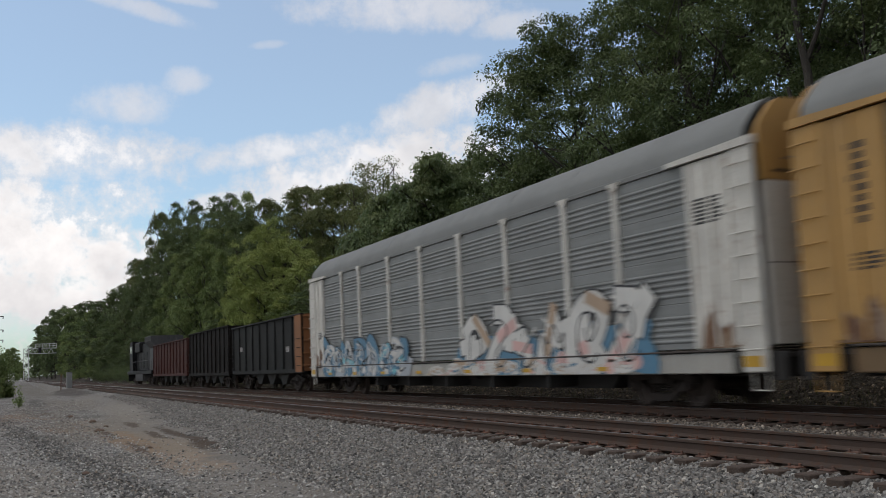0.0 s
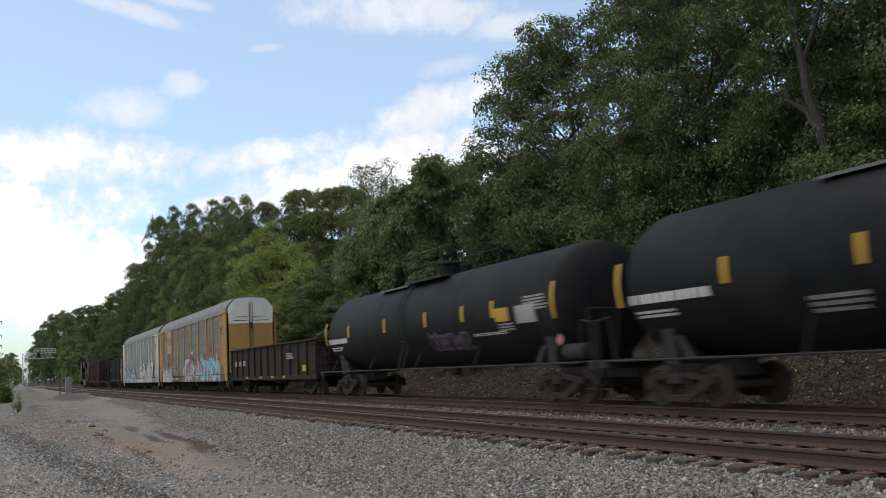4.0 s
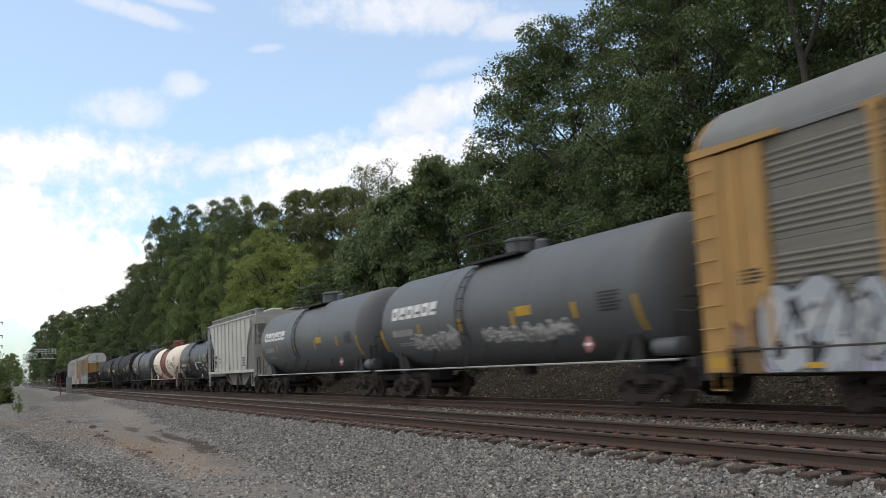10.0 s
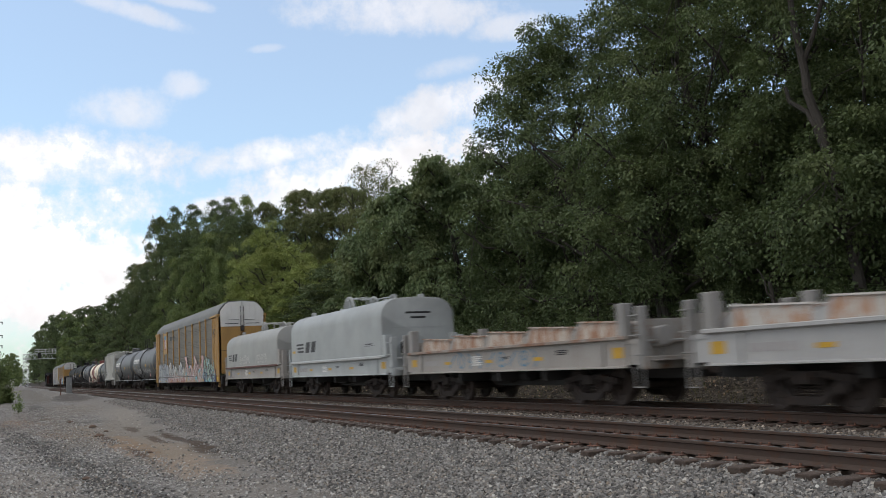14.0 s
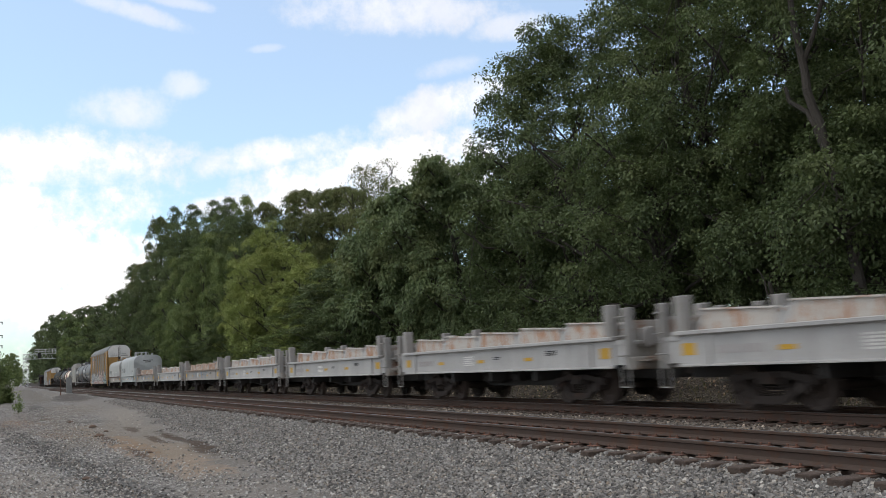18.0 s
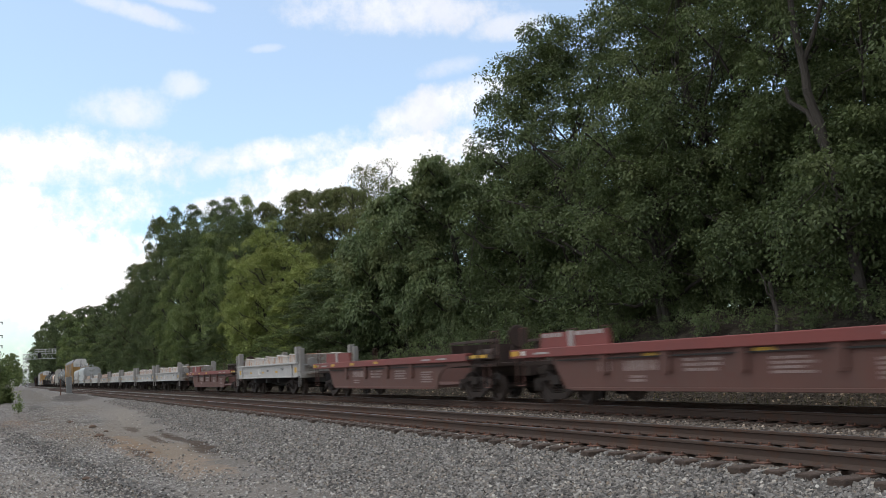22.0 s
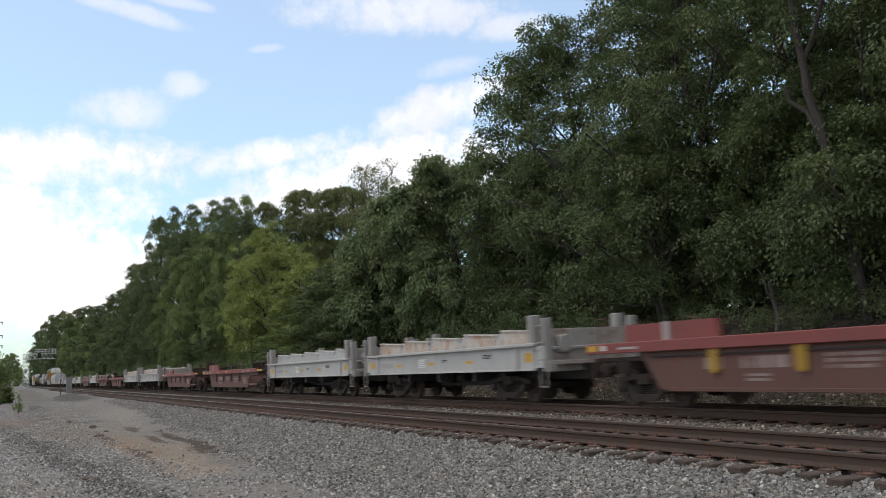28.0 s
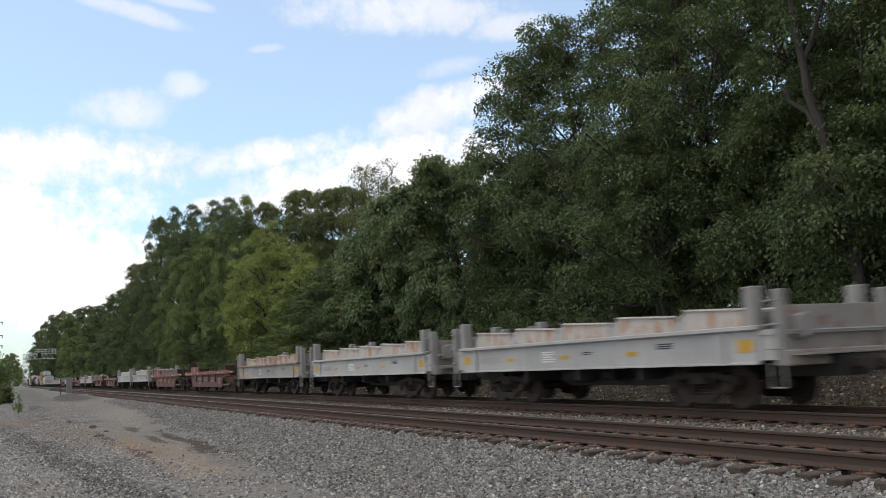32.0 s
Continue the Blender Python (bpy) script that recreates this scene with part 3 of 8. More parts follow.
def build_woods():
    # the near stand beside the track: kind, place, height, crown radius, open share
    near = [
        ("ash_tree", 14.5, 23.6, 16.0, 5.2, 0.15), ("oak_tree", 19.0, 24.8, 19.0, 5.6, 0.18), ("oak_tree", 24.2, 25.4, 19.0, 5.4, 0.32), ("ash_tree", 28.2, 24.4, 16.0, 4.6, 0.2), ("oak_tree", 31.5, 27.6, 21.0, 5.4, 0.34),
        ("oak_tree", 34.8, 29.2, 19.4, 4.8, 0.36), ("oak_tree", 39.9, 26.4, 16.2, 5.5, 0.05), ("ash_tree", 42.4, 25.6, 10.2, 3.4, 0.25), ("sumac_tree", 47.6, 23.2, 11.0, 4.0, 0.1), ("sumac_tree", 52.0, 21.9, 9.8, 3.9, 0.1),
        ("maple_tree", 47.0, 31.4, 9.4, 4.2, 0.2), ("sumac_tree", 55.6, 21.0, 7.8, 3.0, 0.1), ("ash_tree", 33.5, 22.6, 9.6, 4.2, 0.16), ("oak_tree", 40.0, 23.0, 9.4, 4.0, 0.16), ("ash_tree", 18.4, 22.2, 5.8, 3.0, 0.16), ("ash_tree", 23.6, 23.6, 7.4, 3.4, 0.2), ("oak_tree", 28.2, 22.4, 7.6, 3.4, 0.16), ("locust_tree", 69.9, 27.0, 15.4, 3.5, 0.22)]
    labels = dict(ash_tree=("green ash tree with drooping branches over the bank", LEAF_OAK, 0.145), oak_tree=("tall broad oak with dark green leaves on the bank", LEAF_OAK, 0.15),
                  sumac_tree=("spreading tree with long blue-green compound leaves", LEAF_SUMAC, 0.19), maple_tree=("maple with dark green crown behind the front row", LEAF_OAK, 0.16),
                  locust_tree=("thin-crowned tree with olive leaves and bare twigs at the top", LEAF_OLIVE, 0.15))
    for k, (name, y, x, tall, spread, gaps) in enumerate(near):
        label, leaf, blade = labels[name]
        blade = 0.12 if y < 30 else blade
        size = spread * spread * tall / 500.0
        clumps = dict(locust_tree=1000, sumac_tree=int(950 * (size / 0.33) ** 0.66)).get(name, int(1250 * min(1.2, max(0.45, size ** 0.66))))
        lobes, puff = int(clumps / 8), (0.45, 0.95)
        if gaps <= 0.05:
            clumps, lobes, puff = int(clumps * 1.5), 190, (0.75, 1.3)
        root = stand_at(x, y)
        hole = ((FORK[0] - 0.8 - root[0], FORK[1] - 0.75 - root[1], FORK[2] - 0.1 - root[2]), (1.7, 1.7, 2.2)) if y < 27 else ((0.3, -1.2, 8.0), (1.5, 5.0, 1.5)) if gaps <= 0.05 else None
        grow_tree(name, 311 + k, tall, spread, 0.9 if spread < 4.3 else 1.8, clumps * (24 if name == "locust_tree" else 54 if y < 30 else 36 if gaps > 0.3 else 46), blade, leaf, label, clumps=clumps, at=root, trunk_r=0.26, gaps=gaps, clump=dict(locust_tree=0.62, sumac_tree=0.50).get(name, 0.50),
                  droop=dict(ash_tree=0.5, sumac_tree=0.75).get(name, 0.2), hole=hole, lobes=lobes, puff=puff, core=0.14 if y < 30 else 0.08)
    # further along, built once in each kind and then repeated
    kinds = [(grow_tree("maple_tree", 31, 16.0, 4.9, 0.3, 36000, 0.20, LEAF_MAPLE, "round-crowned green maple along the track", clumps=1150, at=stand_at(23, 112.2), clump=0.46, gaps=0.05, lobes=90, puff=(0.7, 1.35), droop=0.15), 16.0),
             (grow_tree("oak_tree", 32, 20.0, 5.2, 0.5, 40000, 0.215, LEAF_OAK, "tall dark oak along the track", clumps=1250, at=stand_at(24, 142.4), clump=0.52, gaps=0.03, lobes=96, puff=(0.8, 1.6), droop=0.15), 20.0),
             (grow_tree("willow_tree", 33, 12.0, 4.4, 0.2, 28000, 0.16, LEAF_YELLOW, "yellow-green young tree at the wood's edge", clumps=980, at=stand_at(21, 79.8), clump=0.38, gaps=0.04, lobes=90, puff=(0.55, 1.1), droop=0.15), 12.0),
             (grow_tree("elm_tree", 34, 19.0, 4.8, 0.5, 38000, 0.215, LEAF_OLIVE, "tall elm with uneven olive-green crown", clumps=1200, at=stand_at(22, 166), clump=0.50, gaps=0.03, lobes=84, puff=(0.7, 1.45), droop=0.15), 19.0)]
    distant = [grow_tree("maple_tree", 41, 20.0, 5.0, 0.3, 13000, 0.40, LEAF_MAPLE, "green maple far along the track", clumps=420, at=stand_at(24, 300), clump=0.6, gaps=0.05, lobes=60, puff=(0.9, 1.6), droop=0.15),
               grow_tree("oak_tree", 42, 20.0, 5.2, 0.5, 13600, 0.40, LEAF_OAK, "dark oak far along the track", clumps=440, at=stand_at(25, 420), clump=0.6, gaps=0.05, lobes=64, puff=(0.9, 1.6), droop=0.15)]
    distant += [distant[0], distant[1]]
    far = [(1, 18.5, 643.7, 32.4, 7), (1, 19, 545.3, 34.5, 7), (1, 19.5, 453.0, 31.7, 7), (1, 20, 385.9, 28.2, 6.5), (0, 20, 329.5, 25.0, 6), (1, 20, 285.0, 22.2, 6), (0, 20, 250.8, 19.8, 5.5), (1, 20, 223.7, 18.1, 5.2), (1, 20, 202.8, 18.1, 4.2), (1, 20.5, 188.0, 17.4, 3.8), (0, 18.6, 341.7, 18.2, 4), (0, 18.6, 286.6, 16.4, 4), (2, 18.8, 240.6, 14.1, 4), (0, 18.6, 209.3, 10.6, 4), (3, 19, 232.0, 15.5, 4.5), (1, 19, 195.9, 13.1, 4.5), (1, 20, 809.9, 30.1, 8), (1, 19.2, 480.5, 26.6, 7)]
    middle = [(1, 22, 179.9, 20.2, 3.6), (1, 21.5, 158.3, 17.6, 4.2), (3, 23, 160.0, 25.9, 3.4), (1, 23, 148.2, 25.0, 3.8), (1, 23, 132.4, 22.7, 4.3), (1, 23.5, 120.5, 21.0, 4.3), (1, 24, 112.0, 19.8, 4.0), (0, 24, 103.4, 18.8, 2.8), (3, 24.5, 95.0, 16.3, 3.4), (1, 25, 89.4, 15.4, 3.5), (3, 26, 85.1, 15.7, 3.4), (3, 27, 81.3, 15.0, 3.4), (3, 28, 78.5, 14.8, 3.6), (3, 26.5, 65.7, 11.4, 3.0), (1, 23, 94.7, 14.7, 3.5), (1, 23, 102.6, 16.0, 3.5)]
    front = [(1, 19.6, 163.2, 16.3, 3.6), (1, 19.6, 141.4, 12.5, 3.6), (0, 20.2, 122.0, 15.4, 3.6), (0, 20.4, 107.9, 14.5, 4.0), (0, 20.5, 96.2, 12.3, 3.4), (0, 19.8, 110.6, 10.0, 3.4), (2, 21.4, 87.7, 12.5, 3.8), (2, 21.6, 79.0, 11.1, 4.2), (2, 21.6, 70.6, 8.9, 3.8), (2, 20.6, 90.6, 9.6, 2.8), (2, 20.4, 79.9, 7.3, 3.0), (0, 20.2, 71.1, 5.9, 3.0), (1, 19.4, 126.9, 8.3, 3.2), (1, 19.6, 92.5, 5.9, 2.8), (1, 20.0, 63.7, 5.4, 3.0), (1, 20.6, 61.0, 6.7, 3.2), (1, 19.6, 55.8, 4.9, 2.6), (1, 19.2, 177.9, 11.8, 3.4), (1, 18.9, 151.8, 7.6, 3.2), (1, 19.0, 106.1, 5.3, 2.4)]
    # the last two stand unseen past the right edge, added to close off light
    behind = [(1, 33, 12, 17, 5), (3, 34, 20, 16, 5), (1, 33, 27, 11, 5), (0, 31, 16, 15, 5), (1, 30, 22, 12, 5), (3, 35, 35, 7, 5), (0, 34, 43, 7, 5), (1, 33, 52, 9, 5), (3, 33, 61, 9, 5), (1, 33, 71, 10, 5), (0, 32, 82, 11, 5), (3, 30, 95, 13, 5), (1, 29, 110, 14, 5), (3, 28, 125, 16, 5), (1, 26, 145, 17, 5), (1, 22, 9, 15, 5), (3, 25, 2, 16, 5)]
    rng = np.random.RandomState(5)
    for k, x, y, tall, wide in itertools.chain(far, middle, front, behind):
        kind, own = kinds[k]
        spread = (4.9, 5.2, 4.4, 4.8)[k]
        if y > 185 or x > 28.5:
            kind, own, spread = distant[k], 20.0, 5.1
        t = copy_thing(kind, pose(*stand_at(x, y), 0, 0, rng.uniform(0, 360)))
        t.scale = (wide / spread, wide / spread, tall / own)
    # the clump across the lot, far off
    for x, y, wide, tall in ((0.9, 330, 0.72, 0.66), (1.4, 331.5, 0.66, 0.63), (0.3, 329, 0.66, 0.58), (-4.6, 336, 0.8, 0.6), (-3.6, 334, 0.7, 0.5), (3.2, 345, 0.5, 0.42), (-9.0, 345, 0.8, 0.62), (4.6, 640, 0.75, 0.7), (9.0, 760, 0.8, 0.75)):
        t = copy_thing(kinds[0][0], pose(*stand_at(x, y), 0, 0, rng.uniform(0, 360)))
        t.scale = (wide, wide, tall)
    # a bare forked trunk that leans out of the front row
    fx, fy, fz = FORK
    foot = stand_at(fx, fy - 1.5)
    bare = thing("leaning_tree", "leaning grey-brown trunk with a fork among the leaves", "tree", "trees on the bank", foot)
    wood = Shape()
    up = fz - foot[2]
    limb_shape(np.random.RandomState(3), wood, (0, 0, -0.6), (0, 1.10, up - 2.0), 0.17, 0.14, 0.05, 9)
    limb_shape(np.random.RandomState(4), wood, (0, 1.10, up - 2.0), (0, 1.5, up), 0.14, 0.12, 0.06, 9)
    limb_shape(np.random.RandomState(5), wood, (0, 1.5, up), (0.1, 2.05, up + 3.2), 0.12, 0.07, 0.07, 8)
    limb_shape(np.random.RandomState(6), wood, (0, 1.15, up - 2.2), (-0.1, 2.2, up - 0.2), 0.095, 0.05, 0.06, 7)
    limb_shape(np.random.RandomState(7), wood, (0.05, 1.55, up + 0.4), (0.3, 0.4, up + 3.4), 0.08, 0.03, 0.1, 7)
    part("trunk", wood, BARK, bare)
    tufts = [(0.1, 2.1, up + 3.3), (0.3, 0.4, up + 3.5), (0.6, 1.4, up + 3.7), (-0.2, 2.6, up + 2.9), (-0.5, 1.5, up + 1.5), (-0.4, 1.9, up + 2.3)]
    for n in range(52):
        z = rng.uniform(0.5, up - 2.6)
        a = rng.uniform(0, 2 * pi)
        tufts.append((0.75 * cos(a), 1.10 * z / (up - 2.0) + 0.75 * sin(a), z))
    v, f = leaf_cloud(rng, np.array(tufts), rng.uniform(0.45, 0.75, len(tufts)), 90, 0.125)
    part("crown", raw_mesh("crown", v, f, LEAF_OAK), None, bare)
    # a thin pale trunk that stands free at the foot of the wood
    for x, y, tall, r in ((20.6, 20.75, 1.7, 0.085), (22.0, 27.6, 4.0, 0.14)):
        stem = thing("sapling", "thin pale trunk standing free under the canopy", "tree", "trees on the bank", stand_at(x, y))
        wood = Shape()
        limb_shape(np.random.RandomState(int(y)), wood, (0, 0, -0.4), (0.1, 0.2 * tall, tall), r, r * 0.7, 0.05, 8)
        limb_shape(np.random.RandomState(int(y) + 1), wood, (0.07, 0.14 * tall, tall * 0.7), (-0.2, 0.3 * tall, tall + 0.4), r * 0.5, r * 0.2, 0.04, 6)
        part("trunk", wood, BARK, stem)


def build_brush():
    """Bushes, dry grass and fallen twigs on the bank under the trees."""
    rng = np.random.RandomState(8)
    kinds = []
    for n, (leaf, label) in enumerate(((LEAF_OAK, "dense dark green bush on the bank"), (LEAF_OAK, "loose dark green bush on the bank"), (LEAF_SUMAC, "blue-green shrub on the bank"))):
        b = thing("bush", label, "bush", "bushes on the bank", stand_at(20.5, 30 + 6 * n))
        c = rng.normal(size=(90, 3)) * np.array([0.75, 0.75, 0.5]) + np.array([0, 0, 0.95])
        c[:, 2] = np.abs(c[:, 2])
        v, f = leaf_cloud(rng, c, rng.uniform(0.18, 0.38, 90), 26, 0.11, 0.3)
        part("foliage", raw_mesh("foliage", v, f, leaf), None, b)
        woody = Shape()
        for k in range(8):
            woody.rod((0, 0, -0.2), tuple(c[k]), 0.025, 5, 0.008)
        part("woody_base", woody, BARK, b)
        kinds.append(b)
    k = 0
    for row, (x0, step, lo, hi, s0) in enumerate(((22.4, 3.4, 11, 66, 0.55), (21.0, 2.6, 10, 30, 0.5), (24.0, 2.4, 12, 76, 1.0), (26.2, 2.6, 11, 84, 1.7), (19.5, 3.8, 34, 120, 0.75), (20.6, 3.2, 72, 150, 1.2), (18.3, 3.6, 74, 215, 1.15))):
        y = lo
        while y < hi:
            x = x0 + rng.uniform(-0.5, 0.5)
            t = copy_thing(kinds[k % 3], pose(*stand_at(x, y), 0, 0, rng.uniform(0, 360)))
            s = s0 * rng.uniform(0.75, 1.25)
            t.scale = (s, s, s * rng.uniform(0.75, 1.1))
            y += step * rng.uniform(0.7, 1.3)
            k += 1
    # fallen twigs and dead stalks
    n = 8000
    x = 16.9 + 3.6 * rng.beta(1.3, 1.6, n)
    y = 11 + 62 * rng.uniform(0, 1, n) ** 1.4
    z = height(x, y)
    length = rng.uniform(0.08, 0.75, n) ** 1.6
    d = rng.normal(size=(n, 3)) * np.array([1, 1, 0.35])
    d /= np.linalg.norm(d, axis=1)[:, None]
    a = np.stack([x, y, z + 0.02], -1) - d * length[:, None] / 2
    a[:, 2] = np.maximum(a[:, 2], height(a[:, 0], a[:, 1]) + 0.01)
    b = a + d * length[:, None]
    b[:, 2] = np.maximum(b[:, 2], height(b[:, 0], b[:, 1]) + 0.02)
    r = rng.uniform(0.003, 0.010, (n, 1))
    side = np.cross(d, (0, 0, 1.0))
    side /= np.linalg.norm(side, axis=1)[:, None]
    up = np.cross(side, d)
    v = np.stack([a + side * r, a - side * 0.5 * r + up * r, a - side * 0.5 * r - up * r, b + side * r * 0.6, b - side * 0.3 * r + up * r * 0.6, b - side * 0.3 * r - up * r * 0.6], 1).reshape(-1, 3)
    f = (np.arange(n)[:, None, None] * 6 + np.array([(0, 1, 4, 3), (1, 2, 5, 4), (2, 0, 3, 5)])[None]).reshape(-1, 4)
    m = stone_like("dead twig and straw", (0.05, 0.040, 0.030), (0.24, 0.20, 0.15), 2.0)
    tagged(new("dead_brush", raw_mesh("dead_brush", v, f, m)), "dry twigs and stalks strewn over the bank", "brush", kind="stuff")
    # tufts of grass at the foot of the bank
    n = 5000
    x = 16.5 + 3.5 * rng.uniform(0, 1, n)
    y = 11 + 90 * rng.uniform(0, 1, n) ** 1.5
    clump = np.sin(x * 2.1 + 3 * np.sin(y * 0.7)) * np.sin(y * 1.3) > -0.15
    x, y = x[clump], y[clump]
    n = len(x)
    base = np.stack([x, y, height(x, y) - 0.01], -1)
    tip = base + np.stack([rng.normal(size=n) * 0.10, rng.normal(size=n) * 0.10, rng.uniform(0.10, 0.38, n)], -1)
    w = np.stack([rng.normal(size=n), rng.normal(size=n), np.zeros(n)], -1)
    w = w / np.linalg.norm(w, axis=1)[:, None] * 0.012
    v = np.stack([base - w, base + w, tip], 1).reshape(-1, 3)
    tagged(new("bank_grass", raw_mesh("bank_grass", v, np.arange(3 * n).reshape(-1, 3), leaf_material("dry and green grass", (0.05, 0.055, 0.02), (0.17, 0.14, 0.08), (0.14, 0.115, 0.065)))), "sparse dry grass on the bank", "grass", kind="stuff")


build_woods()
build_brush()


# ---- tracks ----
RAIL_STEEL = painted("rusty rail web", (0.074, 0.052, 0.042), 0.85, 0.0, (0.092, 0.052, 0.036), 0.2, 0.5, (0.06, 0.046, 0.038), False, 0.15)
RAIL_TOP = painted("worn bright rail head", (0.32, 0.32, 0.33), 0.32, 0.9, (0.15, 0.10, 0.08), 0.05, 0.3, (0.12, 0.11, 0.10), False)
TIE_WOOD = stone_like("weathered creosoted tie", (0.024, 0.019, 0.016), (0.115, 0.078, 0.058), 5.0, 0.9, 0.6, 0.02)
PLATE_RUST = painted("rusty tie plate", (0.115, 0.064, 0.047), 0.85, 0.0, (0.155, 0.075, 0.05), 0.25, 0.4, (0.07, 0.05, 0.04), False)


def rail_outline(cx):
    half = [(0.0, 0.0), (0.030, -0.001), (0.037, -0.012), (0.036, -0.038), (0.012, -0.052), (0.009, -0.125), (0.030, -0.150), (0.074, -0.162), (0.076, -0.172), (0, -0.172)]
    return [(cx + x, z) for x, z in half[:-1]] + [(cx - x, z) for x, z in reversed(half[1:-1])]


def build_track(name, cx, label, spacing, z, y0, seed):
    rng = np.random.RandomState(seed)
    root = thing(name, label, "railway track", "railway tracks", kind="structure")
    for sx in (-1, 1):
        rail = part("rail", Shape().prism(rail_outline(cx + sx * GAUGE / 2), -60, 1500), RAIL_STEEL, root, "rusty steel rail with worn head", (0, 0, z), 25)
        x = cx + sx * GAUGE / 2
        part("running_surface", Shape().box(x - 0.024, x + 0.024, -60, 1500, 0.0005, 0.002), RAIL_TOP, rail, "bright strip worn by wheels")
    ties = [Shape().box(-1.295 + a, 1.295 + b, -0.115, 0.115, -0.18, 0, 0.012).mesh("tie") for a, b in ((0, 0), (0.03, -0.02), (-0.04, 0.03))]
    for t in ties:
        t.materials.append(TIE_WOOD)
    plate = Shape()
    plate.box(-0.19, 0.19, -0.09, 0.09, 0, 0.016, 0.004)
    for px, py in ((-0.10, -0.06), (0.10, 0.06), (-0.15, 0.05), (0.15, -0.05)):
        plate.box(px - 0.014, px + 0.014, py - 0.014, py + 0.014, 0.01, 0.052, 0.004)
    plate = plate.mesh("tie_plate")
    plate.materials.append(PLATE_RUST)
    joined, jplate = Shape(), Shape()
    for k in range(420):
        y = y0 + k * spacing + rng.uniform(-0.03, 0.03)
        dx = rng.uniform(-0.05, 0.05)
        m = pose(cx + dx, y, z - 0.188 + rng.uniform(-0.012, 0.0), 0, 0, rng.uniform(-0.8, 0.8))
        if k < 100:
            t = part("tie", ties[k % 3], None, root, at=m)
            for sx in (-1, 1):
                part("tie_plate", plate, None, t, at=(sx * GAUGE / 2 - dx, 0, 0.001))
        else:
            joined.box(cx - 1.29 + dx, cx + 1.29 + dx, y - 0.115, y + 0.115, z - 0.37, z - 0.19)
            for sx in (-1, 1):
                x = cx + sx * GAUGE / 2
                jplate.box(x - 0.19, x + 0.19, y - 0.09, y + 0.09, z - 0.19, z - 0.168)
    far = part("far_ties", joined, TIE_WOOD, root, "row of ties further along")
    far["kind"] = "stuff"
    far = part("far_tie_plates", jplate, PLATE_RUST, root, "row of tie plates further along")
    far["kind"] = "stuff"
    return root


build_track("near_track", NEAR_X, "rusty railway track on wooden ties in grey ballast", 0.501, 0.018, 1.6, 21)
build_track("far_track", FAR_X, "railway track under the train on wooden ties", 0.501, 0.0, 6.0, 22)

# ---- paints of the train ----
GALV = painted("galvanised side screen", (0.215, 0.222, 0.218), 0.6, 0.1, (0.16, 0.13, 0.10), 0.03, 0.75, (0.105, 0.11, 0.10), "along")
GALV_BROWN = painted("grimy galvanised screen", (0.185, 0.172, 0.145), 0.7, 0.05, (0.14, 0.11, 0.08), 0.04, 0.75, (0.105, 0.095, 0.075), "along")
RACK_ROOF = painted("dull galvanised roof", (0.205, 0.21, 0.205), 0.75, 0.0, (0.24, 0.22, 0.2), 0.02, 0.3, (0.15, 0.15, 0.145), True, 0.2)
SILL_WHITE = painted("grimy white sill", (0.36, 0.35, 0.32), 0.7, 0.0, (0.2, 0.1, 0.06), 0.10, 0.55, (0.2, 0.17, 0.14))
SILL_YELLOW = painted("grimy yellow sill", (0.17, 0.105, 0.048), 0.75, 0.0, (0.10, 0.055, 0.035), 0.12, 0.6, (0.14, 0.10, 0.06))
RACK_WHITE = painted("old white rack paint", (0.60, 0.58, 0.53), 0.6, 0.0, (0.20, 0.09, 0.05), 0.13, 0.6, (0.20, 0.155, 0.115))
RACK_STAIN = painted("rust run on rack paint", (0.24, 0.165, 0.11), 0.8, 0.0, (0.12, 0.06, 0.035), 0.28, 0.6, (0.38, 0.31, 0.24))
RACK_YELLOW = painted("faded yellow rack paint", (0.41, 0.235, 0.072), 0.6, 0.0, (0.16, 0.07, 0.03), 0.06, 0.4, (0.22, 0.14, 0.06))
DOOR_WHITE = painted("white end door paint", (0.72, 0.71, 0.68), 0.5, 0.0, (0.3, 0.2, 0.14), 0.02, 0.25, (0.4, 0.36, 0.31))
DARK_SEAM = painted("dark door seam", (0.05, 0.04, 0.035), 0.7, 0.0, (0.1, 0.06, 0.04), 0.05, 0.3)
GONDOLA = painted("dark brown gondola paint", (0.026, 0.018, 0.016), 0.75, 0.0, (0.075, 0.032, 0.022), 0.14, 0.5, (0.03, 0.026, 0.024), True, 0.12)
HOPPER_RED = painted("oxide red hopper paint", (0.055, 0.017, 0.013), 0.75, 0.0, (0.06, 0.03, 0.02), 0.1, 0.5, (0.03, 0.018, 0.016), True, 0.15)
HOPPER_BLACK = painted("sooty black hopper paint", (0.011, 0.009, 0.008), 0.75, 0.0, (0.05, 0.025, 0.017), 0.1, 0.5, (0.012, 0.012, 0.012), True, 0.08)
HOPPER_GREY = painted("dark grey hopper paint", (0.018, 0.018, 0.0175), 0.7, 0.0, (0.06, 0.035, 0.02), 0.06, 0.5, (0.016, 0.016, 0.016), True, 0.1)
ORANGE = painted("orange rust end panel", (0.23, 0.09, 0.028), 0.7, 0.0, (0.2, 0.08, 0.03), 0.12, 0.4)
TANK_BLACK = painted("black tank paint", (0.010, 0.0105, 0.011), 0.6, 0.0, (0.06, 0.05, 0.045), 0.02, 0.35, (0.03, 0.028, 0.027), True, 0.08)
TANK_NAVY = painted("blue black tank paint", (0.009, 0.011, 0.015), 0.42, 0.0, (0.03, 0.03, 0.03), 0.0, 0.3, (0.02, 0.02, 0.022), True, 0.25)
